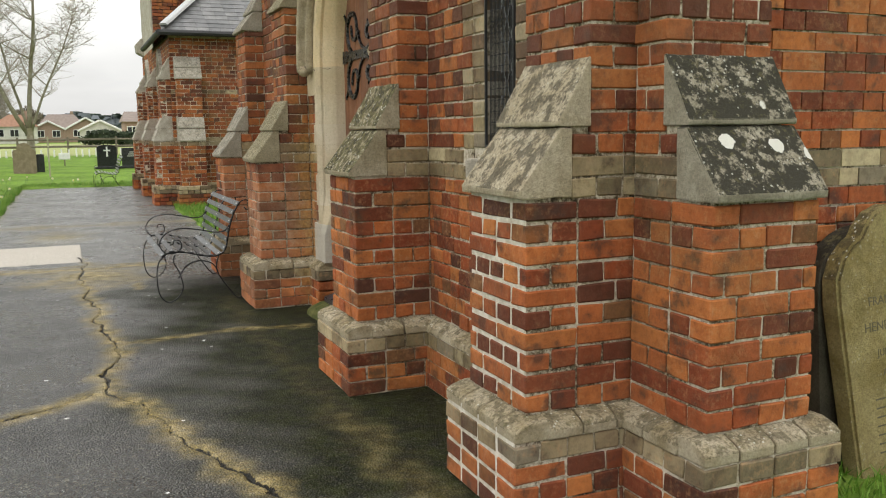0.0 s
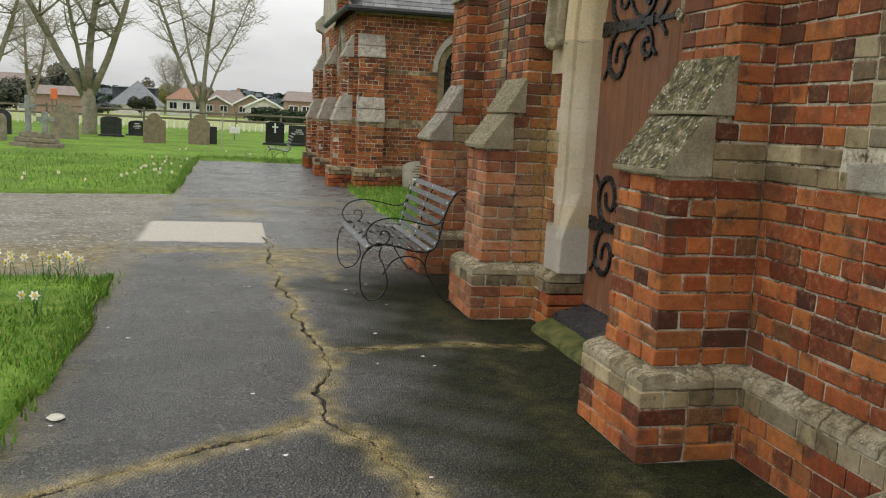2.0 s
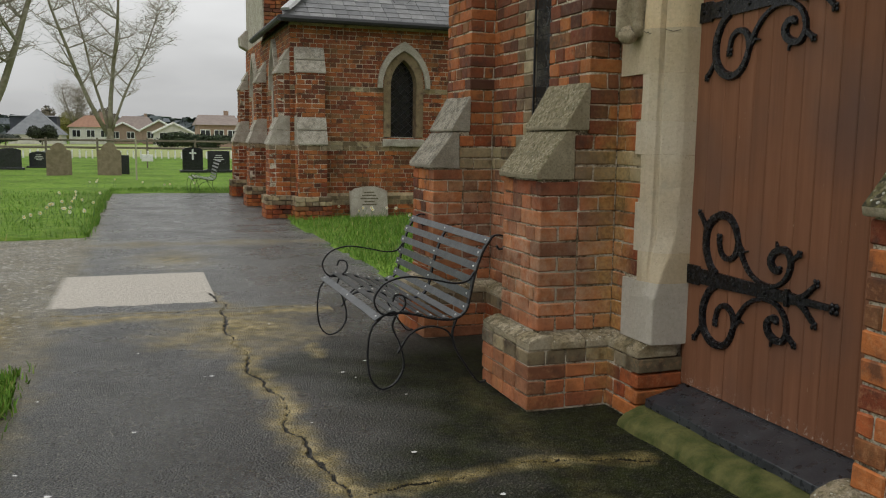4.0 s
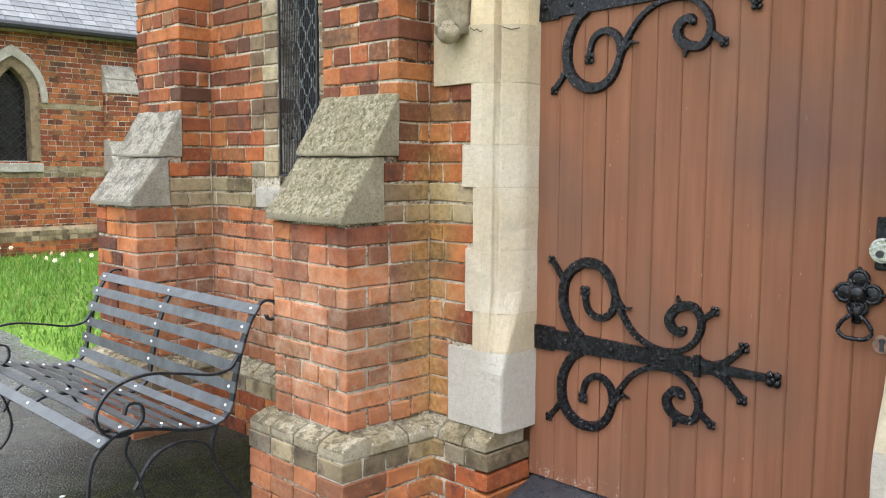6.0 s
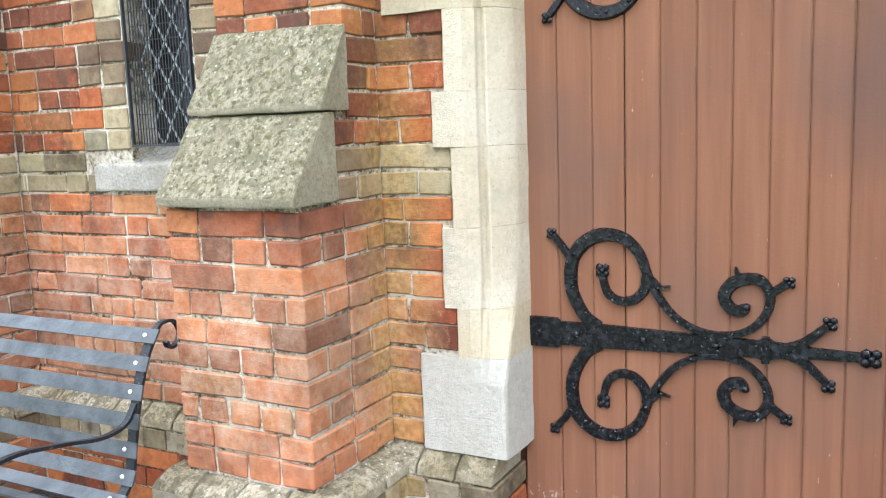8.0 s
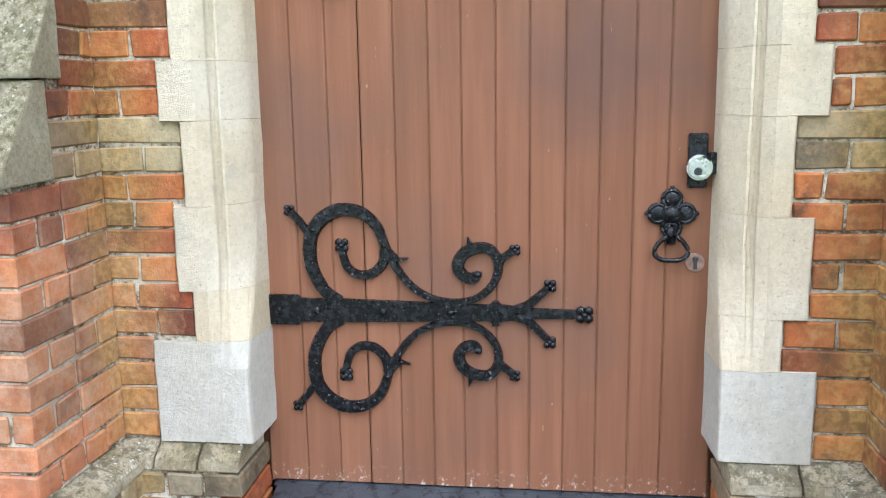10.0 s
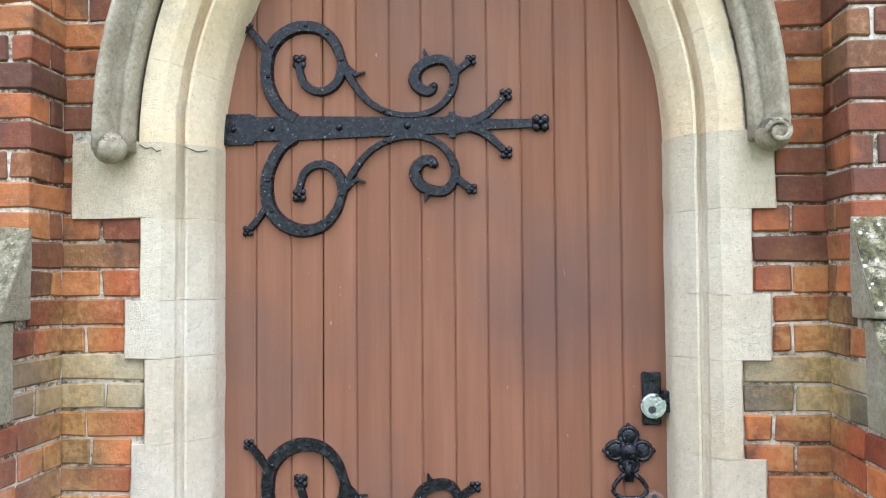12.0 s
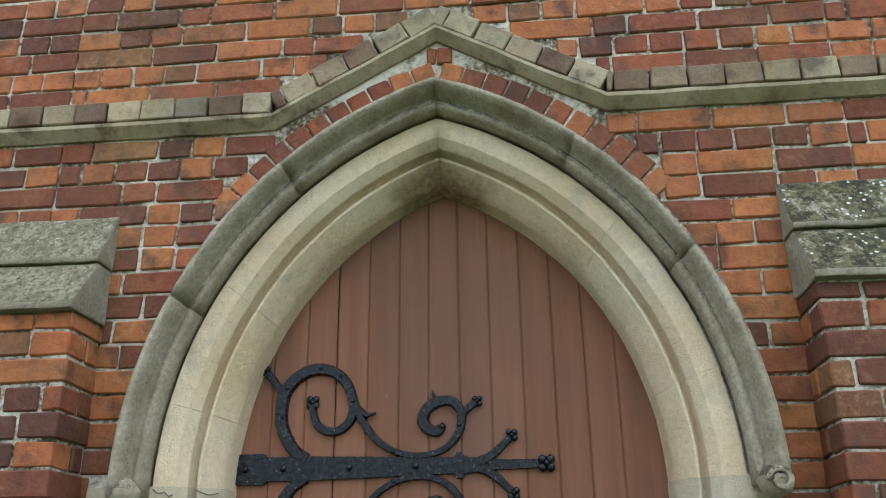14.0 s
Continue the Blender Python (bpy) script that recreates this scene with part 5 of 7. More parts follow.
def threshold():
    st = tagged(new("door_step"), "black slate threshold sloping out on a mossy stone step", "door step", kind="structure")
    bm = bmesh.new()
    prism(bm, [(1.74, 0.075), (1.96, 0.10), (1.96, 0.172), (1.742, 0.115)], DOOR_Y - 0.64, DOOR_Y + 0.63, cuts=6)
    worn(bm, 0.004, 0.0015, 9)
    part("threshold", bm, MAT_SLATE_STEP, st, "wet black slate threshold")
    bm = bmesh.new()
    prism(bm, [(1.60, -0.02), (1.96, -0.02), (1.96, 0.09), (1.72, 0.075), (1.64, 0.05), (1.61, 0.02)], DOOR_Y - 0.66, DOOR_Y + 0.66, cuts=10)
    worn(bm, 0.01, 0.01, 7, 2)
    part("step_stone", bm, MAT_MOSS_STEP, st, "stone step green with moss")


threshold()


# ---- the bench ----
def bench():
    """A slatted park bench of strip iron, seen from its front; x to the wall, y along."""
    b = tagged(new("bench"), "weathered black metal slatted bench with scrolled arms", "bench", "benches by the path")
    L = 1.34
    side = [(-0.03, 0.385), (0.04, 0.42), (0.16, 0.41), (0.30, 0.375), (0.41, 0.37), (0.475, 0.415), (0.50, 0.51), (0.525, 0.62), (0.565, 0.73), (0.61, 0.80)]
    prof = curve_pts([(x, 0, z) for x, z in side], 12)
    # distances along the profile for the slats
    lens = [0.0]
    for p, q in zip(prof, prof[1:]):
        lens.append(lens[-1] + (q - p).length)

    def at(d):
        i = max(1, next((i for i, l in enumerate(lens) if l >= d), len(lens) - 1))
        t = (d - lens[i - 1]) / (lens[i] - lens[i - 1])
        p = prof[i - 1].lerp(prof[i], t)
        return p, (prof[i] - prof[i - 1]).normalized()

    n = 13
    for i in range(n):
        d = 0.012 + (lens[-1] - 0.03) * i / (n - 1)
        p, t = at(d)
        nrm = Vector((-t.z, 0, t.x))
        bm = bmesh.new()
        wid = 0.042
        for _ in (0,):
            a, c = p - t * wid / 2 + nrm * 0.008, p + t * wid / 2 + nrm * 0.008
            vs = []
            for y in (-0.03, 0.25, 0.5, 0.75, 1.0, L + 0.03):
                vs.append([bm.verts.new(v) for v in (a + Vector((0, y, 0)), c + Vector((0, y, 0)), c + nrm * 0.006 + Vector((0, y, 0)), a + nrm * 0.006 + Vector((0, y, 0)))])
            for q, r in zip(vs, vs[1:]):
                for j in range(4):
                    bm.faces.new((q[j], q[(j + 1) % 4], r[(j + 1) % 4], r[j]))
            bm.faces.new(vs[0][::-1])
            bm.faces.new(vs[-1])
        bmesh.ops.recalc_face_normals(bm, faces=bm.faces[:])
        slat = part("slat", bm, MAT_SLAT, b)
        for y in (0.012, L / 2, L - 0.012):
            bm = bmesh.new()
            ball(bm, p + nrm * 0.0145 + Vector((0, y, 0)), 0.007, 1, 1.0)
            part("bolt", bm, MAT_BOLT, slat, "pale bolt head")
    Y = Vector((0, 1, 0))
    for y in (0.0, L / 2, L):
        bm = bmesh.new()
        sweep(bm, [p + Vector((0, y, 0)) for p in prof[:: 3]] + [prof[-1] + Vector((0, y, 0))], 0.010, 0.032, Y)
        part("side_bar", bm, MAT_BENCH_IRON, b)
        if y == L / 2:
            continue
        o = Vector((0, y, 0))
        V = lambda pts: [Vector((x, 0, z)) + o for x, z in pts]
        curves = (
            ("back_scroll", [(0.60, 0.79), (0.635, 0.818), (0.68, 0.815), (0.705, 0.78), (0.69, 0.748), (0.66, 0.743), (0.648, 0.762)]),
            ("arm", [(0.52, 0.62), (0.48, 0.575), (0.40, 0.565), (0.28, 0.59), (0.14, 0.61), (0.02, 0.58), (-0.04, 0.50), (-0.01, 0.425), (0.07, 0.41), (0.125, 0.45), (0.12, 0.505), (0.075, 0.515), (0.06, 0.48)]),
            ("front_leg", [(0.0, 0.40), (-0.055, 0.34), (-0.075, 0.22), (-0.06, 0.08), (0.0, 0.012), (0.08, 0.04), (0.125, 0.13), (0.10, 0.25), (0.06, 0.34), (0.075, 0.40)]),
            ("back_leg", [(0.43, 0.39), (0.40, 0.30), (0.41, 0.22), (0.47, 0.12), (0.55, 0.012), (0.60, 0.01)]),
            ("brace", [(0.09, 0.20), (0.16, 0.30), (0.26, 0.335), (0.36, 0.31), (0.41, 0.24)]),
        )
        for nm, pts in curves:
            bm = bmesh.new()
            sweep(bm, curve_pts(V(pts), 6), 0.009, 0.020, Y)
            part(nm, bm, MAT_BENCH_IRON, b)
    return b


bench_near = bench()
bench_near.matrix_basis = Matrix.Translation((0.665, 7.17, 0.0))
far_bench = copy_thing(bench_near, Matrix.Translation((0.62, 22.6, 0.0)))
far_bench["label"] = "weathered black metal bench beside dark memorials"
# ---- the vestry beyond the lawn, the tall gable behind it ----
TF, TX = 17.15, 1.86


def far_courses(bm_by_mat, along, plane, a, b, k0, k1, cuts, out):
    """Far brickwork: real bricks, joined."""
    for k in range(k0, k1):
        z0, z1 = k * CH, (k + 1) * CH - 0.013
        mat = MAT_BUFF_FAR if k in (15, 16, 3, 4, 28) else MAT_RED_FAR
        bm = bm_by_mat[mat.name]
        for s0, s1 in in_span(a, b, cuts((z0 + z1) / 2)):
            p = s0
            for l in course_lengths(s1 - s0, k):
                q0, q1 = p + 0.006, p + l - 0.006
                if q1 - q0 > 0.01:
                    if along == "x":
                        box(bm, (q0, plane, z0), (q1, plane + 0.08, z1))
                    else:
                        box(bm, (plane, q0, z0), (plane + 0.08, q1, z1))
                p += l


def lancet_cut(c, w, sill, spring, top):
    def cut(z):
        if sill < z < top:
            h = lancet_half(z, w, spring, top)
            return [(c - h, c + h)]
        return []
    return cut


def vestry():
    v = tagged(new("wall_vestry"), "red brick vestry wall with buff bands, across a lawn", "wall", kind="structure")
    wc, ww = 3.805, 0.70
    front = lancet_cut(wc, ww, 1.36, 2.25, 2.82)
    side_c = [(18.75, 0.5), (21.6, 0.5)]

    def side(z):
        return [c for y, w in side_c for c in lancet_cut(y, w, 1.4, 2.3, 2.85)(z)]
    bms = {MAT_RED_FAR.name: bmesh.new(), MAT_BUFF_FAR.name: bmesh.new()}
    far_courses(bms, "x", TF, TX, 8.5, 0, 43, front, -1)
    far_courses(bms, "y", TX, TF + 0.01, 23.2, 0, 43, side, -1)
    for mat in (MAT_RED_FAR, MAT_BUFF_FAR):
        tagged(part("brickwork", bms[mat.name], mat, v), kind="stuff")
    bm = bmesh.new()
    dz = 0.05
    for i in range(65):
        z = (i + 0.5) * dz
        for s0, s1 in in_span(TX + 0.006, 8.5, front(z)):
            box(bm, (s0, TF + 0.006, i * dz), (s1, TF + 0.4, (i + 1) * dz))
        for s0, s1 in in_span(TF + 0.4, 23.2, side(z)):
            box(bm, (TX + 0.006, s0, i * dz), (TX + 0.4, s1, (i + 1) * dz))
    part("mortar_core", bm, MAT_MORTAR, v)
    # plinth, faced with bricks
    bms = {MAT_RED_FAR.name: bmesh.new(), MAT_BUFF_FAR.name: bmesh.new()}
    far_courses(bms, "x", TF - 0.058, TX + 0.55, 8.4, 0, 5, lambda z: [], -1)
    for mat in (MAT_RED_FAR, MAT_BUFF_FAR):
        tagged(part("plinth_brickwork", bms[mat.name], mat, v), kind="stuff")
    bm = bmesh.new()
    prism(bm, [(-0.05, 0), (0.05, 0), (0.05, 0.42), (0.0, 0.42), (-0.05, 0.36)], TX + 0.5, 8.4, Matrix.Translation((0, TF, 0)) @ Matrix.Rotation(radians(90), 4, "Z") @ Matrix.Scale(-1, 4, (0, 1, 0)), 30)
    part("plinth", bm, MAT_BUFF_FAR, v)
    # window: buff ring, stone hood, sill, dark leaded glass
    win = tagged(new("window_3"), "pointed lancet with pale stone hood and dark leaded glass", "window", kind="structure")

    def ring(name, w0, w1, y0, y1, mat, z_low, lift):
        bm = bmesh.new()
        rows = []
        for i in range(41):
            u = i / 40
            s = -1 if u < 0.5 else 1
            q = abs(2 * u - 1)
            pts = []
            for w, top in ((w0, 2.66 + lift), (w1, 2.66 + lift + (w1 - w0) * 0.9)):
                half = w / 2
                if q > 0.5:
                    z, x = 2.25 - (q - 0.5) * 2 * (2.25 - z_low), half
                else:
                    z = 2.25 + (1 - q / 0.5) * (top - 2.25)
                    x = lancet_half(z, w, 2.25, top)
                pts.append((wc + s * x, z))
            rows.append([bm.verts.new((x, y, z)) for (x, z) in pts for y in (y0, y1)])
        for a, b in zip(rows, rows[1:]):
            for i, j in ((0, 1), (1, 3), (3, 2), (2, 0)):
                bm.faces.new((a[i], a[j], b[j], b[i]))
        bm.faces.new([rows[0][i] for i in (0, 1, 3, 2)])
        bm.faces.new([rows[-1][i] for i in (2, 3, 1, 0)])
        bmesh.ops.recalc_face_normals(bm, faces=bm.faces[:])
        part(name, bm, mat, win)
    ring("surround", 0.46, 0.71, TF - 0.01, TF + 0.25, MAT_BUFF_FAR, 1.37, 0.02)
    ring("hood_mould", 0.76, 0.93, TF - 0.06, TF + 0.06, MAT_GREYSTONE, 2.20, 0.17)
    bm = bmesh.new()
    box(bm, (wc - 0.4, TF + 0.2, 1.3), (wc + 0.4, TF + 0.22, 2.85))
    part("pane", bm, MAT_GLASS, win)
    bm = bmesh.new()
    for s in (-1, 1):
        for i in range(-6, 18):
            z = 1.35 + i * 0.13
            p0, p1 = (wc - 0.23, TF + 0.19, z - s * 0.2), (wc + 0.23, TF + 0.19, z + s * 0.2)
            sweep(bm, [p0, p1], 0.010, 0.008, Vector((0, -1, 0)))
    part("leading", bm, MAT_GUARD, win)
    bm = bmesh.new()
    prism(bm, [(-0.05, 1.21), (0.3, 1.21), (0.3, 1.39), (-0.05, 1.33)], wc - 0.37, wc + 0.37, Matrix.Translation((0, TF, 0)) @ Matrix(((0, 1, 0, 0), (1, 0, 0, 0), (0, 0, 1, 0), (0, 0, 0, 1))))
    worn(bm, 0.01, 0.004, 9)
    part("window_sill", bm, MAT_GREYSTONE, win, "pale stone sill")
    for y, w in side_c:
        w2 = tagged(new("window_4"), "far lancet with a pale stone hood in the side wall", "window", kind="structure")
        bm = bmesh.new()
        box(bm, (TX + 0.2, y - 0.4, 1.3), (TX + 0.22, y + 0.4, 2.9))
        part("pane", bm, MAT_GLASS, w2)
        bm = bmesh.new()
        pts = []
        for i in range(21):
            u = i / 20 * 2 - 1
            z = 2.2 + (1 - abs(u)) * 0.85
            pts.append((TX - 0.03, y + (1 if u > 0 else -1) * max(0.0, lancet_half(z, 0.75, 2.2, 3.05)), z))
        sweep(bm, pts, 0.1, 0.08, Vector((-1, 0, 0)))
        part("hood_mould", bm, MAT_GREYSTONE, w2)
        bm = bmesh.new()
        for s in (-1, 1):
            box(bm, (TX - 0.01, y + s * 0.33 - 0.08, 1.35), (TX + 0.2, y + s * 0.33 + 0.08, 2.3))
        part("surround", bm, MAT_GREYSTONE, w2)


vestry()


def vestry_buttress(m, label, seed):
    """A slimmer buttress with two pale stone offsets."""
    rng.seed(seed)
    t = tagged(new("buttress"), label, "buttress", "buttresses of the church")
    t.matrix_basis = m
    w = 0.47
    bm = bmesh.new()
    box(bm, (-0.345, 0.005, 0), (0, w - 0.005, 1.3))
    box(bm, (-0.20, 0.005, 1.3), (0, w - 0.005, 2.45))
    part("mortar_core", bm, MAT_MORTAR, t)
    pc = Pieces(t, 300)
    for k in range(0, 32):
        z0, z1 = k * CH, (k + 1) * CH - GAP
        if k < 5:
            r, e = 0.42, 0.07
        elif z0 < 1.2:
            r, e = 0.35, 0.0
        else:
            r, e = 0.205, 0.0
        mat = MAT_BUFF if k in (3, 4, 15, 16) else MAT_RED
        y = -e
        for l in course_lengths(w + 2 * e, k):
            pc.add((-r, y + GAP / 2, z0), (-r + 0.1, y + l - GAP / 2, z1), mat)
            y += l
        x = -r + 0.105
        for l in course_lengths(r - 0.105, k + 1):
            for y0, y1 in ((-e, 0.1), (w - 0.1, w + e)):
                pc.add((x, y0, z0), (x + l - GAP, y1, z1), mat)
            x += l
    pc.close()
    for z0, z1, x0, x1 in ((1.22, 1.70, 0.37, 0.19), (2.385, 2.82, 0.225, 0.0)):
        zm, xm = (z0 + z1) / 2, (x0 + x1) / 2
        for a, b, xa, xb in ((z0, zm, x0, xm), (zm, z1, xm + 0.008, x1)):
            bm = bmesh.new()
            prism(bm, [(-xa, a), (0, a), (0, b - 0.004), (-xb, b - 0.004), (-xa, a + 0.03)], -0.01, w + 0.01)
            worn(bm, 0.006, 0.003, 9, z0)
            part("weathering_stone", bm, MAT_GREYSTONE, t, "pale grey sloped stone")


front_turn = Matrix.Rotation(radians(90), 4, "Z")
vestry_buttress(Matrix.Translation((2.405, TF, 0)) @ front_turn, "red brick vestry buttress with pale stone offsets, facing the lawn", 31)
vestry_buttress(Matrix.Translation((5.56, TF, 0)) @ front_turn, "red brick vestry buttress half hidden behind the aisle", 32)
for y, sd in ((17.2, 33), (19.9, 34), (22.75, 35)):
    vestry_buttress(Matrix.Translation((TX + 0.012, y, 0)), "red brick vestry buttress with pale stone offsets beside the path", sd)


def vestry_roof():
    r = tagged(new("roof_vestry"), "wet grey slate roof with pale hip and black gutter", "roof", kind="structure")
    eave = 3.26
    x0, y0 = TX - 0.14, TF - 0.22
    rise = 0.92

    def slates(name, origin, u, v, width, rows, hip):
        """Courses of slates on a slope: u along the eaves, v up the slope."""
        nrm = u.cross(v).normalized()
        if nrm.z < 0:
            nrm = -nrm
        verts, faces = [], []
        for r_i in range(rows):
            start = hip * r_i * 0.13
            x = start + (0.11 if r_i % 2 else 0.0)
            while x < width:
                b = len(verts)
                lift = nrm * (0.012 + 0.004 * rng.random())
                for du, dv, dn in ((0, 0, 1), (0.213, 0, 1), (0.213, 0.22, 0.1), (0, 0.22, 0.1)):
                    verts.append(origin + u * (x + du) + v * (r_i * 0.13 + dv) + lift * dn)
                for du, dv in ((0, 0), (0.213, 0), (0.213, 0.22), (0, 0.22)):
                    verts.append(origin + u * (x + du) + v * (r_i * 0.13 + dv) - nrm * 0.004)
                faces += [(b, b + 1, b + 2, b + 3), (b + 4, b + 5, b + 1, b), (b + 5, b + 6, b + 2, b + 1), (b + 4, b, b + 3, b + 7)]
                x += 0.22
        me = bpy.data.meshes.new(name)
        me.from_pydata(verts, [], faces)
        me.materials.append(MAT_SLATE)
        ob = new(name, me)
        ob.parent = r
        tagged(ob, kind="stuff")
    sl = Vector((0, 1, rise)).normalized()
    sx = Vector((1, 0, rise)).normalized()
    k = 1 / math.sqrt(1 + rise * rise)
    slates("slates", Vector((x0, y0, eave)), Vector((1, 0, 0)), sl, 7.0, 37, k)
    slates("slates", Vector((x0, y0, eave)), Vector((0, 1, 0)), sx, 3.4, 37, k)
    bm = bmesh.new()
    top = 3.6
    a, b, c, d = (x0, y0, eave - 0.01), (8.6, y0, eave - 0.01), (8.6, y0 + top, eave + top * rise), (x0 + top, y0 + top, eave + top * rise)
    e, f = (x0, y0 + 3.61, eave - 0.01), (x0 + top, y0 + 3.61, eave + top * rise)
    va, vb, vc, vd, ve, vf = [bm.verts.new(p) for p in (a, b, c, d, e, f)]
    bm.faces.new((va, vb, vc, vd))
    bm.faces.new((va, vd, vf, ve))
    bmesh.ops.solidify(bm, geom=bm.faces[:], thickness=0.05)
    part("roof_boards", bm, MAT_SLATE, r)
    bm = bmesh.new()
    pts = [Vector((x0 - 0.06, y0 - 0.06, eave + 0.03)) + Vector((1, 1, rise)) * t for t in (0.1, 0.3, 0.6, 1.2, 2.2, 3.4)]
    sweep(bm, pts, 0.2, 0.04, Vector((-0.4, -0.4, 1)))
    part("hip_flashing", bm, MAT_LEAD, r, "pale lead hip flashing")
    for nm, p0, p1 in (("gutter", (x0 - 0.05, y0 - 0.02, eave - 0.03), (8.6, y0 - 0.02, eave - 0.03)), ("gutter", (x0 - 0.05, y0 - 0.06, eave - 0.03), (x0 - 0.05, 20.5, eave - 0.03))):
        bm = bmesh.new()
        sweep(bm, [p0, p1], 0.055, sides=8)
        part(nm, bm, MAT_GUARD, r, "black gutter")
    bm = bmesh.new()
    box(bm, (x0 + 0.14, y0 + 0.14, eave - 0.1), (8.5, y0 + 0.3, eave - 0.0))
    box(bm, (x0 + 0.14, y0 + 0.3, eave - 0.1), (x0 + 0.3, 20.5, eave - 0.0))
    part("eaves_course", bm, MAT_BUFF_FAR, r)


vestry_roof()


def tall_gable():
    g = tagged(new("wall_gable"), "tall brick nave gable with pale stone kneelers", "wall", kind="structure")
    bm = bmesh.new()
    y0, x0 = 20.45, TX + 0.02
    prof = [(y0, 2.9), (y0, 6.0), (21.8, 9.0), (23.2, 6.0), (23.2, 2.9)]
    a = [bm.verts.new((x0, y, z)) for y, z in prof]
    b = [bm.verts.new((9.5, y, z)) for y, z in prof]
    bm.faces.new(a)
    bm.faces.new(b[::-1])
    for i in range(5):
        bm.faces.new((a[i], b[i], b[(i + 1) % 5], a[(i + 1) % 5]))
    bmesh.ops.recalc_face_normals(bm, faces=bm.faces[:])
    part("gable_wall", bm, MAT_GREYSTONE, g)
    bms = {MAT_RED_FAR.name: bmesh.new(), MAT_BUFF_FAR.name: bmesh.new()}
    far_courses(bms, "x", y0 - 0.08, x0 + 0.02, 8.5, 43, 79, lambda z: [], -1)
    for mat in (MAT_RED_FAR, MAT_BUFF_FAR):
        tagged(part("brickwork", bms[mat.name], mat, g), kind="stuff")
    bm = bmesh.new()
    prism(bm, [(-0.17, 3.36), (0.05, 3.24), (0.05, 3.70), (-0.06, 3.70), (-0.19, 3.56)], 22.85, 23.25, Matrix.Translation((x0, 0, 0)))
    worn(bm, 0.02, 0.01, 5)
    part("kneeler", bm, MAT_GREYSTONE, g, "carved stone corbel")
    bm = bmesh.new()
    ball(bm, (x0 + 1.2, y0 - 0.5, 5.0), 0.22, 2)
    ball(bm, (x0 + 1.35, y0 - 0.5, 5.15), 0.16, 2)
    ball(bm, (x0 + 1.05, y0 - 0.5, 5.15), 0.16, 2)
    box(bm, (x0 + 0.85, y0 - 0.7, 4.3), (x0 + 1.55, y0 - 0.3, 4.85))
    part("carved_block", bm, MAT_GREYSTONE, g, "pale carved stone block")
    # the nave wall that closes the yard
    bm = bmesh.new()
    box(bm, (8.0, LAST, 0), (8.5, TF, 6.5))
    tagged(part("wall_nave", bm, MAT_MORTAR), "plain nave wall closing the yard", "wall", kind="structure")


tall_gable()


# ---- churchyard ----
def slab_outline(w, h, kind):
    """Outline of a headstone: (x, z) from foot to foot."""
    pts = [(-w / 2, 0)]
    if kind == "round":
        for i in range(13):
            a = math.pi - math.pi * i / 12
            pts.append((w / 2 * math.cos(a), h - w / 2 * 0.8 + w / 2 * 0.8 * math.sin(a)))
    elif kind == "shoulder":
        pts += [(-w / 2, h * 0.72), (-w / 2 * 0.88, h * 0.78), (-w / 2 * 0.72, h * 0.80)]
        for i in range(9):
            a = math.pi - math.pi * i / 8
            pts.append((w * 0.33 * math.cos(a), h - w * 0.33 + w * 0.33 * math.sin(a)))
        pts += [(w / 2 * 0.72, h * 0.80), (w / 2 * 0.88, h * 0.78), (w / 2, h * 0.72)]
    elif kind == "curve":
        for i in range(9):
            u = -1 + 2 * i / 8
            pts.append((u * w / 2, h - 0.06 * abs(u) ** 2 - (0.03 if abs(u) > 0.9 else 0)))
    else:
        pts += [(-w / 2, h), (w / 2, h)]
    return pts + [(w / 2, 0)]


def headstone(place, w, h, d, kind, mat, label, base=None, inset=None):
    t = tagged(new("gravestone"), label, "gravestone", "gravestones of the churchyard")
    t.matrix_basis = place
    bm = bmesh.new()
    prism(bm, slab_outline(w, h, kind), -d / 2, d / 2, cuts=1)
    for v in bm.verts:
        v.co.z -= 0.03
    bmesh.ops.bevel(bm, geom=[e for e in bm.edges if e.calc_face_angle(0) > 1.2], offset=0.012, segments=2, affect="EDGES")
    smooth_noise_push(bm, 0.006, 6, w)
    part("slab", bm, mat, t)
    if base:
        bm = bmesh.new()
        chamfer_box(bm, (-w / 2 - 0.1, -d / 2 - 0.12, -0.03), (w / 2 + 0.1, d / 2 + 0.12, base), 0.015)
        part("base", bm, mat, t)
    if inset:
        for i in range(inset):
            bm = bmesh.new()
            l = w * (0.28 + 0.1 * ((i * 7) % 3))
            box(bm, (-l / 2, -d / 2 - 0.003, h * 0.75 - i * h * 0.09), (l / 2, -d / 2 - 0.001, h * 0.75 - i * h * 0.09 + h * 0.035))
            part("inscription_line", bm, MAT_PALE_TEXT if mat is MAT_BLACK_STONE else MAT_DARK_TEXT, t)
    return t


MAT_BLACK_STONE = simple("polished_black_granite", (0.010, 0.011, 0.013), (0.03, 0.03, 0.034), 30, 0.15, 0, 0.6, 0.0005)
MAT_PALE_TEXT = simple("pale_lettering", (0.4, 0.4, 0.38), (0.6, 0.6, 0.56), 50, 0.8)
MAT_DARK_TEXT = simple("dark_lettering", (0.085, 0.072, 0.04), (0.14, 0.12, 0.07), 50, 0.9)
MAT_BROWN_GRAVE = stone_material("brown_gravestone", (0.185, 0.15, 0.095), (0.27, 0.22, 0.15), (0.06, 0.05, 0.035), 0.35, 0.4, 0.15)
MAT_MEMORIAL = stone_material("grey_memorial_stone", (0.22, 0.23, 0.21), (0.33, 0.34, 0.3), (0.08, 0.085, 0.075), 0.4, 0.25, 0.3)

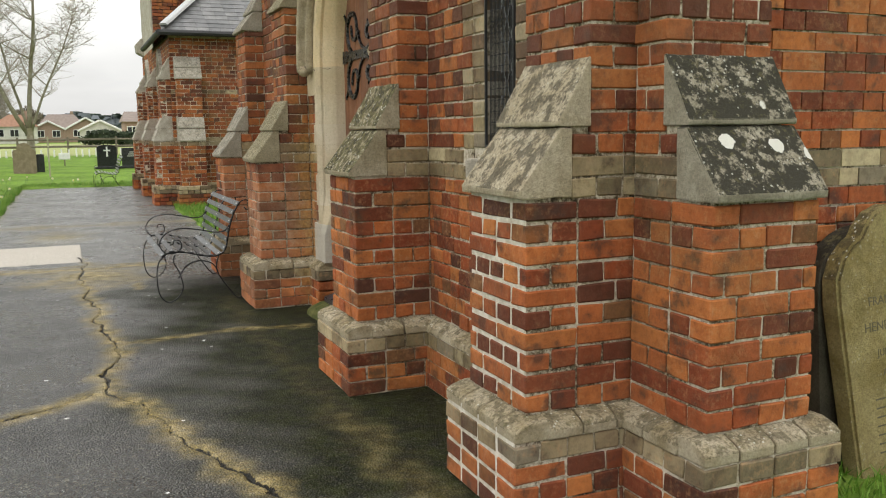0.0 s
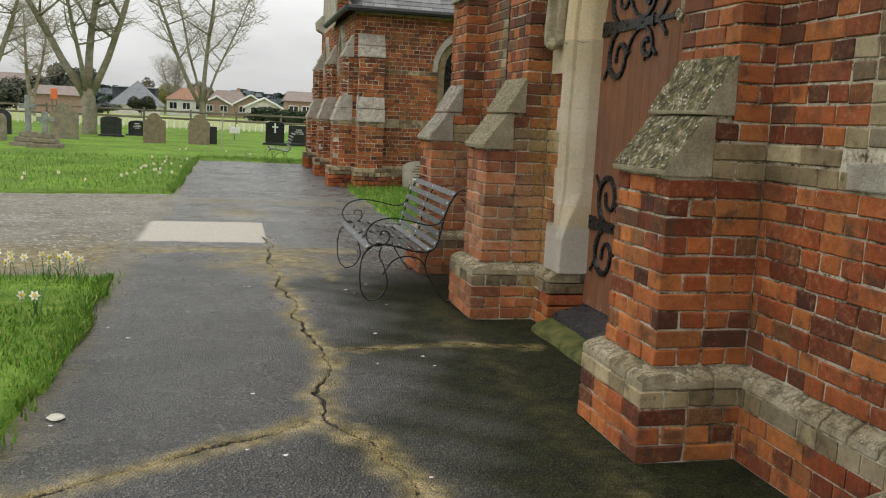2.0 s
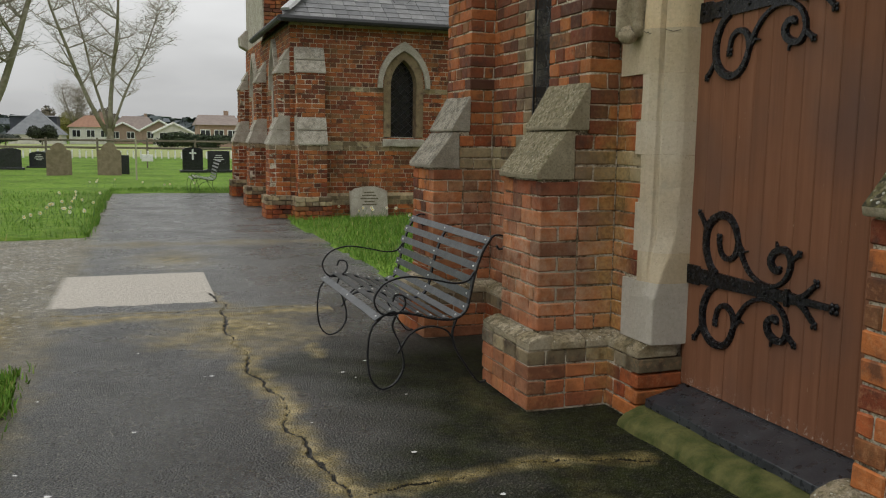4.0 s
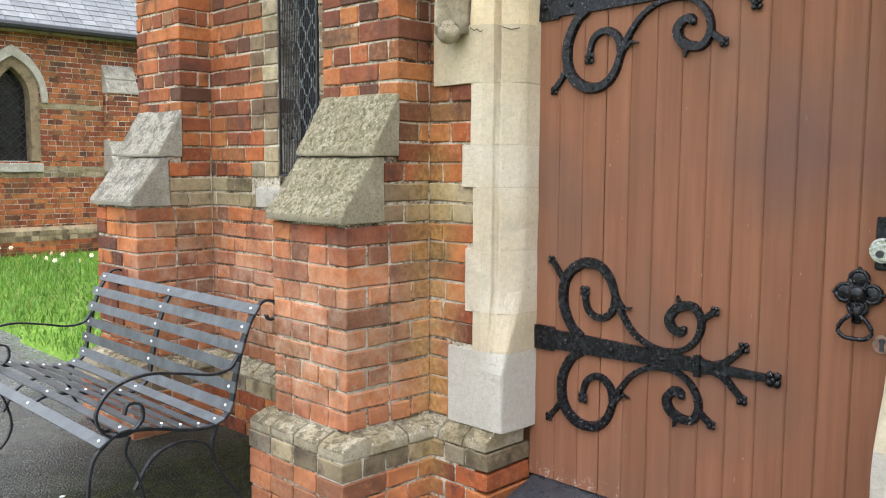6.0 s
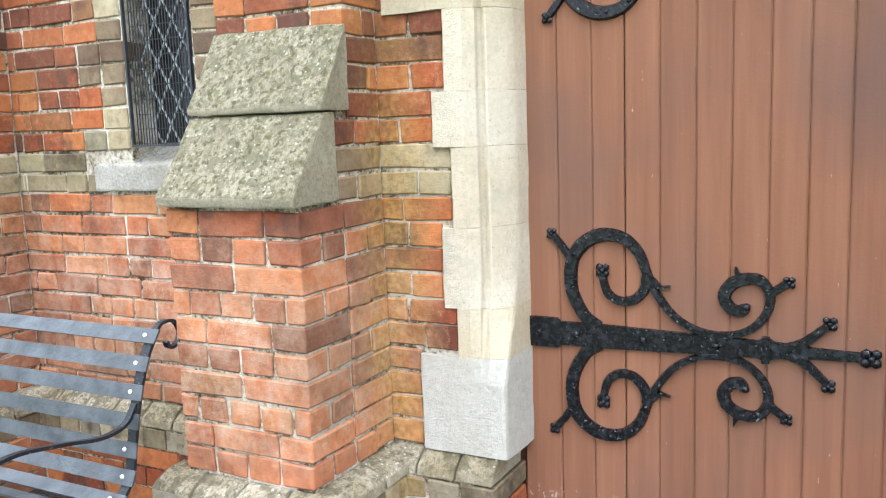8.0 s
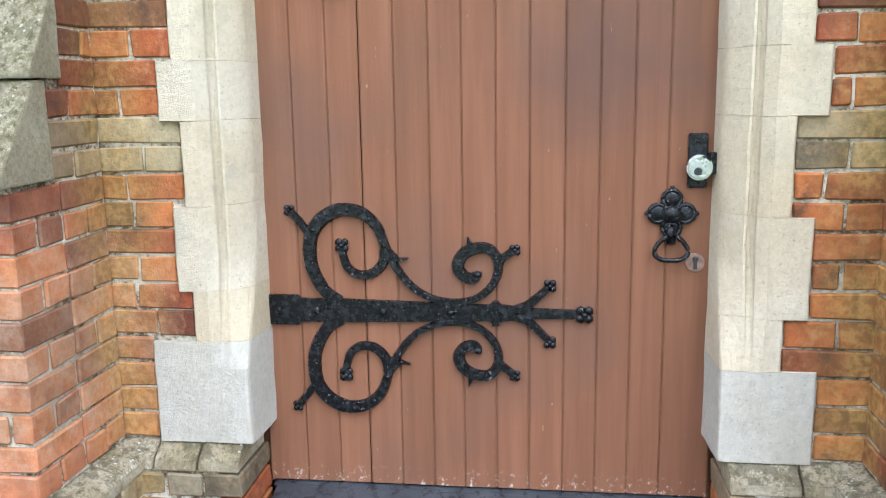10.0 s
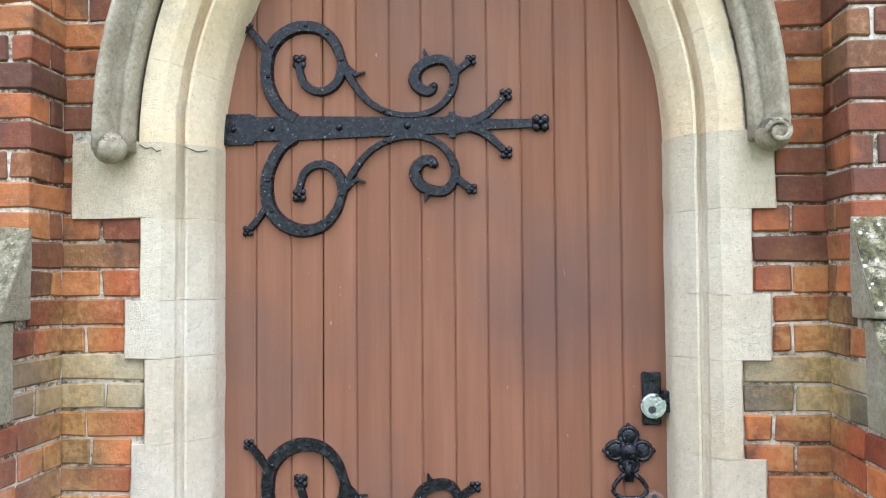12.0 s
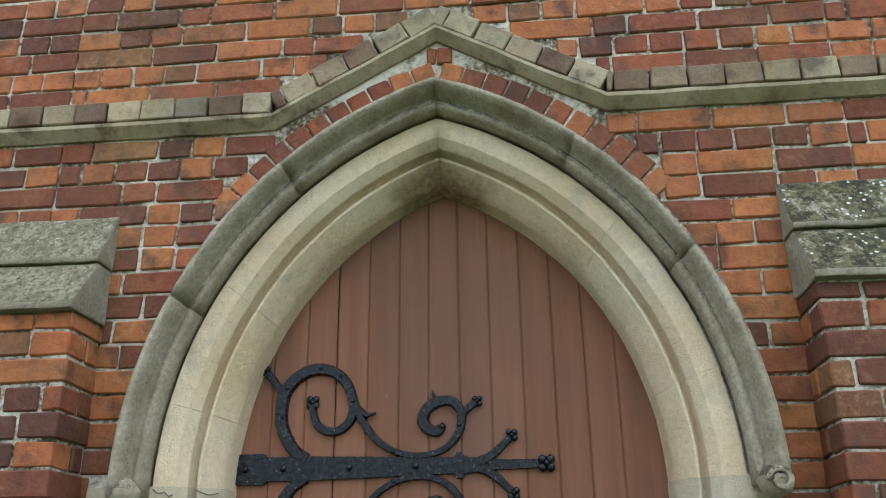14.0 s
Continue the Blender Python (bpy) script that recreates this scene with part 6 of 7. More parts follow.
headstone(pose(-2.96, 33.4, 0, 2, 0, 3), 0.76, 1.1, 0.16, "shoulder", MAT_BROWN_GRAVE, "brown round-shouldered headstone standing in the grass")
headstone(pose(-1.43, 33.4, 0, -2, 0, -2), 0.74, 1.12, 0.16, "shoulder", MAT_BROWN_GRAVE, "brown headstone with a carved round top")
headstone(pose(-0.95, 34.2, 0, 0, 0, 0), 0.26, 0.7, 0.12, "plain", MAT_BLACK_STONE, "narrow black headstone behind a brown one")
headstone(pose(-5.95, 33.5, 0, 1, 0, 0), 0.92, 1.3, 0.18, "shoulder", MAT_GRAVE, "broad lichen-covered grey headstone")
headstone(pose(-5.02, 38.2, 0, 0, 0, 8), 0.8, 0.85, 0.15, "curve", MAT_BLACK_STONE, "polished black granite headstone", 0.1)
headstone(pose(-4.2, 40.0, 0, 0, 0, 0), 0.7, 0.7, 0.15, "curve", MAT_BLACK_STONE, "dark headstone with pale lettering", 0.1, 4)
headstone(pose(-3.9, 41.0, 0, 0, 0, 0), 0.6, 0.7, 0.15, "plain", MAT_MEMORIAL, "small grey headstone by the fence")
cross_stone = headstone(pose(1.35, 35.6, 0, 0, 0, 4), 0.72, 0.98, 0.14, "curve", MAT_BLACK_STONE, "black headstone with a white cross", 0.12)
headstone(pose(2.3, 35.9, 0, 0, 0, -4), 0.8, 0.85, 0.14, "plain", MAT_BLACK_STONE, "black headstone with pale lettering", 0.12, 3)
headstone(pose(-7.3, 30.5, 0, 0, 0, 0), 0.4, 0.9, 0.14, "round", MAT_GRAVE, "small mossy grey headstone")
headstone(pose(-8.6, 36.0, 0, 0, 0, 0), 0.8, 1.0, 0.14, "round", MAT_BLACK_STONE, "dark headstone far across the lawn")
headstone(pose(3.13, 16.86, 0, -8, 0, 0), 0.64, 0.57, 0.09, "curve", MAT_GREYSTONE, "grey memorial stone leaning on the vestry wall", None, 5)


bm = bmesh.new()
box(bm, (-0.03, -0.081, 0.5), (0.03, -0.073, 0.88))
box(bm, (-0.12, -0.081, 0.71), (0.12, -0.073, 0.76))
part("carved_cross", bm, MAT_BOLT, cross_stone, "white carved cross")


def stone_cross(x, y, h, label):
    t = tagged(new("grave_cross"), label, "grave cross", "gravestones of the churchyard")
    t.matrix_basis = pose(x, y, 0)
    for i, (s, z0, z1) in enumerate(((0.42, -0.03, 0.14), (0.31, 0.14, 0.28), (0.21, 0.28, 0.42))):
        bm = bmesh.new()
        chamfer_box(bm, (-s, -s, z0), (s, s, z1), 0.02, 0.01)
        part("step", bm, MAT_GRAVE, t)
    bm = bmesh.new()
    chamfer_box(bm, (-0.075, -0.07, 0.42), (0.075, 0.07, h), 0.015, 0.01)
    part("shaft", bm, MAT_MEMORIAL, t)
    bm = bmesh.new()
    chamfer_box(bm, (-0.23, -0.06, h * 0.74), (0.23, 0.06, h * 0.74 + 0.13), 0.015, 0.01)
    part("arm", bm, MAT_MEMORIAL, t)


stone_cross(-5.95, 28.0, 1.45, "weathered pale stone cross on stepped base")
stone_cross(-5.35, 27.2, 1.0, "small mossy stone cross on a square base")


def leaning_slabs():
    """The tall headstone that leans on the end wall, and a dark slab for its shaded edge."""
    m = pose(2.70, 2.27, -0.02, -7, -3, 0)
    t = tagged(new("gravestone"), "tall lichen-yellowed headstone leaning against the end wall", "gravestone", "gravestones of the churchyard")
    t.matrix_basis = m
    bm = bmesh.new()
    pts = [(0.02, 0), (-0.02, 0.72), (-0.01, 0.82), (0.03, 0.90), (0.09, 0.95), (0.13, 0.97), (0.16, 1.01), (0.22, 1.06), (0.3, 1.085), (0.38, 1.06), (0.44, 1.01), (0.47, 0.97), (0.52, 0.95), (0.58, 0.9), (0.62, 0.82), (0.63, 0.72), (0.6, 0)]
    prism(bm, pts, -0.045, 0.045, cuts=1)
    bmesh.ops.bevel(bm, geom=[e for e in bm.edges if e.calc_face_angle(0) > 1.2], offset=0.012, segments=2, affect="EDGES")
    smooth_noise_push(bm, 0.004, 9)
    part("slab", bm, MAT_LICHEN, t)
    for txt, x, z, size in (("FRANCES", 0.13, 0.70, 0.05), ("HENRY", 0.10, 0.60, 0.052), ("JULY", 0.16, 0.50, 0.04), ("AGED", 0.18, 0.42, 0.038)):
        cu = bpy.data.curves.new("inscription", "FONT")
        cu.body, cu.size, cu.extrude = txt, size, 0.0008
        ob = new("inscription", cu)
        dg = bpy.context.evaluated_depsgraph_get()
        me = bpy.data.meshes.new_from_object(ob.evaluated_get(dg))
        bpy.data.objects.remove(ob)
        me.materials.clear()
        me.materials.append(MAT_DARK_TEXT)
        ob = new("inscription", me)
        ob.parent = t
        ob.matrix_basis = pose(x, -0.0475, z, 90, 0, 0)
    for i in range(7):
        bm = bmesh.new()
        box(bm, (0.13, -0.048, 0.33 - 0.035 * i), (0.40 - 0.04 * (i % 3), -0.0465, 0.336 - 0.035 * i))
        part("inscription_line", bm, MAT_DARK_TEXT, t)
    # an added slab, coloured dark in place of the headstone's edge in shade
    t2 = tagged(new("gravestone"), "dark slab added for the shaded edge of the leaning headstone", "gravestone", "gravestones of the churchyard")
    t2.matrix_basis = pose(2.63, 2.40, -0.02, -4, -1, 0)
    bm = bmesh.new()
    prism(bm, slab_outline(0.6, 1.0, "round"), -0.04, 0.04, Matrix.Translation((0.32, 0, 0)), cuts=1)
    smooth_noise_push(bm, 0.006, 9)
    part("slab", bm, MAT_SHADED_EDGE, t2)


MAT_SHADED_EDGE = stone_material("shaded_edge_stone", (0.05, 0.043, 0.03), (0.09, 0.08, 0.055), (0.02, 0.018, 0.012), 0.6, 0.5, 0.1)
MAT_LICHEN = stone_material("yellow_lichen_stone", (0.22, 0.17, 0.062), (0.34, 0.28, 0.13), (0.07, 0.058, 0.03), 0.6, 0.5, 0.9, 1.5)
leaning_slabs()


# ---- fence, field and houses ----
MAT_FENCE = simple("weathered_fence_wood", (0.10, 0.085, 0.06), (0.2, 0.17, 0.13), 12, 0.9)
MAT_WHITE = simple("white_painted_wood", (0.6, 0.6, 0.57), (0.8, 0.8, 0.77), 8, 0.6)
MAT_FIELD = simple("pale_field_grass", (0.22, 0.26, 0.09), (0.30, 0.32, 0.13), 0.4, 0.95, 0, 0.2)


def field():
    bm = bmesh.new()
    box(bm, (-260, 60, -0.08), (260, 138, -0.01))
    tagged(part("field", bm, MAT_FIELD), "pale green meadow beyond the churchyard fence", "field", kind="structure")


field()


def rail_fence():
    f = tagged(new("fence"), "weathered post and rail fence along the churchyard", "fence")
    x = -42.0
    while x < 16:
        bm = bmesh.new()
        chamfer_box(bm, (x - 0.06, 57.94, -0.05), (x + 0.06, 58.06, 1.2), 0.012)
        part("post", bm, MAT_FENCE, f)
        for z in (0.55, 0.98):
            bm = bmesh.new()
            chamfer_box(bm, (x + 0.065, 57.97, z), (x + 2.735, 58.03, z + 0.11), 0.01, 0.02)
            part("rail", bm, MAT_FENCE, f)
        x += 2.8


rail_fence()


def pale_fence():
    f = tagged(new("low_fence"), "low pale picket edging beyond the graves", "fence")
    bm = bmesh.new()
    x = -20.0
    while x < 12:
        h = 0.42 + 0.12 * rng.random()
        box(bm, (x, 56.0, 0), (x + 0.09, 56.03, h))
        x += 0.32 + 0.1 * rng.random()
    tagged(part("picket", bm, MAT_WHITE, f), kind="stuff")


pale_fence()


def small_markers():
    t = tagged(new("stake"), "thin pale wooden stake in the grass", "stake")
    bm = bmesh.new()
    chamfer_box(bm, (-0.61, 29.97, -0.03), (-0.56, 30.02, 1.3), 0.005)
    part("post", bm, simple("pale_stake_wood", (0.30, 0.29, 0.19), (0.42, 0.41, 0.29), 12, 0.8), t)
    t = tagged(new("marker_sign"), "small white marker sign on the lawn", "sign")
    bm = bmesh.new()
    chamfer_box(bm, (-0.4, 40.0, 0.3), (0.05, 40.04, 0.58), 0.01)
    part("board", bm, MAT_WHITE, t)
    bm = bmesh.new()
    box(bm, (-0.2, 40.01, -0.03), (-0.15, 40.03, 0.31))
    part("post", bm, MAT_FENCE, t)


small_markers()

MAT_TILE = simple("orange_roof_tiles", (0.20, 0.10, 0.06), (0.29, 0.16, 0.10), 3, 0.85)
MAT_GREYROOF = simple("grey_roof_tiles", (0.13, 0.14, 0.15), (0.2, 0.21, 0.22), 2, 0.8)
# brown roofs and house brick hold distance haze as a paler colour
MAT_BROWNROOF = simple("brown_roof_tiles", (0.17, 0.135, 0.115), (0.24, 0.195, 0.17), 2, 0.85)
MAT_HOUSEBRICK = simple("house_brick", (0.26, 0.175, 0.13), (0.34, 0.24, 0.18), 4, 0.9)
MAT_RENDER = simple("pale_house_render", (0.5, 0.48, 0.43), (0.65, 0.63, 0.58), 2, 0.9)
MAT_DARKWALL = simple("dark_dormer_cladding", (0.03, 0.035, 0.05), (0.06, 0.065, 0.085), 2, 0.7)


def house(x, y, w, d, wall_h, ridge_h, hip, wall_mat, roof_mat, label, gable_front=False, fascia=False, windows=3):
    h = tagged(new("house"), label, "house", "houses beyond the field")
    h.matrix_basis = pose(x, y, 0)
    bm = bmesh.new()
    box(bm, (-w / 2, 0, -0.1), (w / 2, d, wall_h))
    if gable_front:
        vs = [bm.verts.new(p) for p in ((-w / 2, 0, wall_h), (w / 2, 0, wall_h), (0, 0, ridge_h - 0.1))]
        bm.faces.new(vs)
    part("wall", bm, wall_mat, h)
    e = 0.35
    bm = bmesh.new()
    if gable_front:
        pr = [(-w / 2 - e, wall_h - 0.2), (0, ridge_h), (w / 2 + e, wall_h - 0.2), (w / 2 + e, wall_h), (0, ridge_h + 0.18), (-w / 2 - e, wall_h)]
        prism(bm, pr, -e, d + e, cuts=1)
    else:
        a = [bm.verts.new(p) for p in ((-w / 2 - e, -e, wall_h), (w / 2 + e, -e, wall_h), (w / 2 + e, d + e, wall_h), (-w / 2 - e, d + e, wall_h))]
        r0, r1 = bm.verts.new((-w / 2 + hip, d / 2, ridge_h)), bm.verts.new((w / 2 - hip + 0.01, d / 2, ridge_h))
        for f in ((a[0], a[1], r1, r0), (a[1], a[2], r1), (a[2], a[3], r0, r1), (a[3], a[0], r0), (a[3], a[2], a[1], a[0])):
            bm.faces.new(f)
    bmesh.ops.recalc_face_normals(bm, faces=bm.faces[:])
    part("roof", bm, roof_mat, h)
    if fascia:
        for s in (-1, 1):
            bm = bmesh.new()
            sweep(bm, [(s * (w / 2 + e), -e - 0.04, wall_h - 0.1), (0, -e - 0.04, ridge_h + 0.08)], 0.3, 0.06, Vector((0, -1, 0)))
            part("fascia", bm, MAT_WHITE, h, "white gable fascia board")
    for i in range(windows):
        cx = -w / 2 + w * (i + 0.5) / windows
        wz = wall_h * 0.38
        bm = bmesh.new()
        box(bm, (cx - 0.65, -0.06, wz), (cx + 0.65, 0.02, wz + 1.2))
        win = part("window", bm, MAT_WHITE, h)
        bm = bmesh.new()
        for k in (0, 1):
            box(bm, (cx - 0.56 + k * 0.6, -0.08, wz + 0.1), (cx - 0.04 + k * 0.6, -0.062, wz + 1.1))
        part("pane", bm, MAT_GLASS, win)
    bm = bmesh.new()
    box(bm, (w * 0.2, d * 0.5, ridge_h - 0.8), (w * 0.2 + 0.6, d * 0.5 + 0.6, ridge_h + 0.6))
    if not gable_front and windows:
        part("chimney", bm, MAT_HOUSEBRICK, h)
    else:
        bm.free()


house(-14.3, 138, 7.0, 8, 1.3, 5.1, 3.5, MAT_RENDER, MAT_GREYROOF, "bungalow with steep grey pyramid roof", windows=0)
house(-15.6, 149, 6.6, 6, 4.1, 4.3, 0.3, MAT_DARKWALL, MAT_GREYROOF, "dark clad flat dormer house behind a grey roof", windows=0)
house(-7.5, 149, 6.2, 7, 2.6, 4.5, 2.2, MAT_RENDER, MAT_TILE, "pale bungalow with orange hipped roof", windows=3)
house(-2.9, 160, 4.9, 8, 2.2, 3.5, 0, MAT_HOUSEBRICK, MAT_BROWNROOF, "brick bungalow with white gable boards", True, True, 2)
house(3.0, 160, 5.6, 8, 2.4, 4.0, 0, MAT_HOUSEBRICK, MAT_BROWNROOF, "brick bungalow with brown roof and white gable boards", True, True, 2)
house(4.6, 140, 5.6, 8, 1.9, 3.3, 0, MAT_RENDER, MAT_BROWNROOF, "pale bungalow with white-edged gable", True, True, 2)
house(9.6, 120, 5.2, 8, 2.9, 4.3, 0.2, MAT_HOUSEBRICK, MAT_BROWNROOF, "brick house with white windows behind a hedge", windows=3)
house(-18.5, 100, 4.6, 6, 2.0, 3.0, 0.2, MAT_HOUSEBRICK, MAT_BROWNROOF, "low brown outbuilding beyond the fence", windows=0)
house(-30.0, 130, 9.0, 8, 2.5, 5.0, 2.0, MAT_RENDER, MAT_BROWNROOF, "pale house among trees", windows=3)
house(-1.0, 190, 9.0, 8, 2.5, 5.4, 2.0, MAT_HOUSEBRICK, MAT_BROWNROOF, "far brick house with brown roof", windows=2)
house(16.0, 170, 9.0, 8, 2.5, 5.0, 2.0, MAT_HOUSEBRICK, MAT_BROWNROOF, "brown-roofed house far beyond the field", windows=3)


def orange_board():
    t = tagged(new("orange_sign"), "bright orange sign board beyond the fence", "sign")
    bm = bmesh.new()
    chamfer_box(bm, (-17.0, 90, 1.5), (-16.4, 90.1, 2.5), 0.02)
    part("board", bm, simple("orange_paint", (0.6, 0.12, 0.04), (0.7, 0.17, 0.06), 5, 0.6), t)
    for x in (-16.9, -16.5):
        bm = bmesh.new()
        box(bm, (x - 0.05, 90.11, -0.05), (x + 0.05, 90.2, 2.4))
        part("post", bm, MAT_FENCE, t)


orange_board()


# ---- trees, hedges, bushes ----
def bark_material():
    m = Mat("grey_green_bark", 0.95, spec=0.2)
    # bark greys lightened: the haze of distance is put into the colour
    col = m.ramp(m.noise(6, 5), [(0.3, (0.19, 0.17, 0.13)), (0.6, (0.31, 0.28, 0.22)), (0.8, (0.4, 0.37, 0.31))])
    col = m.mix(m.ramp(m.noise(1.1, 3), [(0.4, 0.0), (0.65, 0.6)]), col, (0.12, 0.115, 0.04))
    return m.out(col, None, m.noise(30, 5), 0.02)


MAT_BARK = bark_material()
# twigs paler still, with distance haze in their colour too
MAT_TWIG = simple("bare_twig", (0.30, 0.265, 0.22), (0.42, 0.375, 0.32), 3, 0.95)


def limb(bm, p, d, length, r, rr, steps=7, wander=0.12, up=0.03):
    """A tapering limb; returns its points and radii."""
    pts, rad = [p.copy()], [r]
    for i in range(steps):
        d = (d + Vector((rr.uniform(-1, 1), rr.uniform(-1, 1), rr.uniform(-0.6, 0.8))) * wander + Vector((0, 0, up))).normalized()
        p = p + d * (length / steps)
        pts.append(p.copy())
        rad.append(r * (1 - 0.72 * (i + 1) / steps))
    n = 8 if r > 0.08 else (5 if r > 0.03 else 3)
    rad0 = rad[0]
    sweep(bm, pts, rad0, sides=n, normal=Vector((0.3, 1, 0.1)), taper=lambda t: rad[round(t * steps)] / rad0)
    return pts, rad


def bare_tree(place, stems, height, seed, label, trunk_r=0.4, trunk_h=1.7, twig=1.0):
    """stems: (lean x, lean y, share of height, radius) from the fork."""
    rr = random.Random(seed)
    t = tagged(new("tree"), label, "tree", "bare trees of the churchyard")
    t.matrix_basis = place
    bm = bmesh.new()
    pts = [(0, 0, -0.1), (0.0, 0, 0.15), (0.02, 0, 0.6), (0.0, 0, trunk_h * 0.7), (0, 0, trunk_h + 0.15)]
    sweep(bm, pts, trunk_r, sides=12, normal=Vector((0, 1, 0)), taper=lambda u: (1.35, 1.05, 0.92, 0.95, 0.85)[round(u * 4)])
    big = []
    for lx, ly, sh, r in stems:
        d = Vector((lx, ly, 1)).normalized()
        q, rad = limb(bm, Vector((lx * 0.15, ly * 0.15, trunk_h - 0.25)), d, height * sh, r, rr, 10, 0.07, 0.035)
        big.append((q, rad))
    mid = []
    for q, rad in big:
        for i in range(3, 11):
            for _ in range(2 if i < 6 else 3):
                a = rr.uniform(0, 2 * math.pi)
                d = Vector((math.cos(a), math.sin(a), rr.uniform(0.05, 0.9))).normalized()
                l = height * rr.uniform(0.14, 0.3) * (1.15 - 0.06 * i)
                mid.append(limb(bm, q[i], d, l, max(0.022, rad[i] * 0.5), rr, 6, 0.16, 0.05))
    part("trunk", bm, MAT_BARK, t, "mossy grey-green trunk and limbs", True)
    bm = bmesh.new()
    small = []
    for q, rad in mid:
        for i in range(1, 7):
            for _ in range(2):
                a = rr.uniform(0, 2 * math.pi)
                d = Vector((math.cos(a), math.sin(a), rr.uniform(-0.1, 1.0))).normalized()
                small.append(limb(bm, q[i], d, rr.uniform(0.6, 1.5) * twig, 0.016, rr, 4, 0.22, 0.04))
    for q, rad in small:
        for i in (1, 2, 3, 4):
            a = rr.uniform(0, 2 * math.pi)
            d = Vector((math.cos(a), math.sin(a), rr.uniform(-0.3, 0.9))).normalized()
            limb(bm, q[i], d, rr.uniform(0.3, 0.8) * twig, 0.009, rr, 2, 0.25, 0.02)
    tagged(part("crown", bm, MAT_TWIG, t, "bare brown twigs"), kind="stuff")


bare_tree(pose(-6.14, 40.1, 0), [(-0.55, 0.0, 0.95, 0.18), (0.0, 0.1, 1.0, 0.19), (0.45, -0.05, 0.95, 0.17), (-0.15, -0.3, 0.8, 0.11)], 9.5, 4, "large bare tree with mossy forked trunk", 0.3, 1.75)
bare_tree(pose(-2.1, 58.8, 0), [(-0.55, 0.0, 0.95, 0.15), (0.06, 0.1, 1.0, 0.16), (0.32, -0.1, 0.7, 0.09), (-0.25, 0.1, 0.85, 0.10)], 11.5, 9, "slender bare tree with two stems by the fence", 0.23, 1.6)
bare_tree(pose(-17.0, 82, 0), [(-0.2, 0, 1.0, 0.2), (0.25, 0.1, 0.9, 0.18)], 7.5, 15, "small bare tree beyond the fence", 0.28, 1.5, 1.3)
bare_tree(pose(-13.2, 52, 0), [(-0.3, 0, 1.0, 0.2), (0.25, 0.1, 0.9, 0.18), (0.0, -0.2, 0.9, 0.15)], 9, 19, "bare tree at the edge of the churchyard", 0.3, 1.5)
bare_tree(pose(-10.5, 165, 0), [(-0.3, 0, 1.0, 0.2), (0.25, 0.1, 0.9, 0.18), (0.0, -0.2, 0.9, 0.15)], 8, 23, "far bare tree behind the bungalows", 0.3, 1.5, 1.8)


def leaf_clumps(name, place, size, count, c1, c2, label, category, seed, leaf=0.22):
    """A crown of many small leaf cards round uneven lobes."""
    rr = random.Random(seed)
    t = tagged(new(name), label, category, "greenery beyond the fence")
    t.matrix_basis = place
    lobes = [Vector((rr.uniform(-0.5, 0.5) * size[0], rr.uniform(-0.4, 0.4) * size[1], rr.uniform(0.25, 0.75) * size[2])) for _ in range(max(5, int(size[0] * 1.2)))]
    verts, faces = [], []
    for _ in range(count):
        c = rr.choice(lobes)
        d = Vector((rr.gauss(0, 1), rr.gauss(0, 1), rr.gauss(0, 1))).normalized()
        p = c + Vector((d.x * min(size[0] * 0.3, 1.6), d.y * min(size[1] * 0.3, 1.6), d.z * size[2] * 0.27)) * rr.uniform(0.6, 1.05)
        p.z = max(0.05, p.z)
        u = Vector((rr.gauss(0, 1), rr.gauss(0, 1), rr.gauss(0, 1))).normalized()
        w = u.cross(d).normalized() if u.cross(d).length > 0.01 else Vector((1, 0, 0))
        b = len(verts)
        verts += [p - u * leaf, p + w * leaf * 0.5, p + u * leaf, p - w * leaf * 0.5]
        faces.append((b, b + 1, b + 2, b + 3))
    me = bpy.data.meshes.new("leaves")
    me.from_pydata(verts, [], faces)
    m = Mat(name + "_leaf", 0.7, spec=0.25)
    m.out(m.ramp(m.island(), [(0.0, c1), (1.0, c2)]))
    me.materials.append(m.m)
    ob = new("leaves", me)
    ob.parent = t
    tagged(ob, kind="stuff")
    bm = bmesh.new()
    sweep(bm, [(0, 0, -0.05), (0, 0, size[2] * 0.5)], 0.1, sides=6)
    part("trunk", bm, MAT_BARK, t)


leaf_clumps("hedge", pose(5.4, 95, 0), (6.0, 1.6, 1.9), 5000, (0.02, 0.032, 0.018), (0.05, 0.07, 0.035), "dark clipped hedge before the brick houses", "hedge", 3, 0.16)
leaf_clumps("conifer", pose(-18.3, 110, 0), (3.6, 3.6, 5.8), 5000, (0.045, 0.052, 0.04), (0.10, 0.11, 0.08), "dark evergreen tree beyond the fence", "tree", 5)
leaf_clumps("bush", pose(-11.8, 121, 0), (3.0, 3.0, 2.7), 2500, (0.02, 0.026, 0.018), (0.05, 0.06, 0.035), "rounded dark bush before the grey roof", "bush", 6)
leaf_clumps("willow", pose(-10.6, 168, 0), (5.0, 4.0, 5.6), 4000, (0.2, 0.19, 0.05), (0.32, 0.3, 0.09), "yellow-green willow between the houses", "tree", 7)
leaf_clumps("bush", pose(-24.0, 108, 0), (5.0, 3.0, 5.0), 4000, (0.05, 0.058, 0.045), (0.11, 0.12, 0.085), "dark bushes at the field edge", "bush", 8)
leaf_clumps("thicket", pose(-12.0, 200, 0), (16.0, 5.0, 7.5), 7000, (0.10, 0.085, 0.06), (0.2, 0.175, 0.12), "brown winter thicket behind the houses", "trees", 9, 0.35)
leaf_clumps("bush", pose(-15.8, 120, 0), (4.0, 3.0, 1.5), 2000, (0.045, 0.055, 0.045), (0.09, 0.10, 0.08), "low dark shrubs along the field edge", "bush", 12)


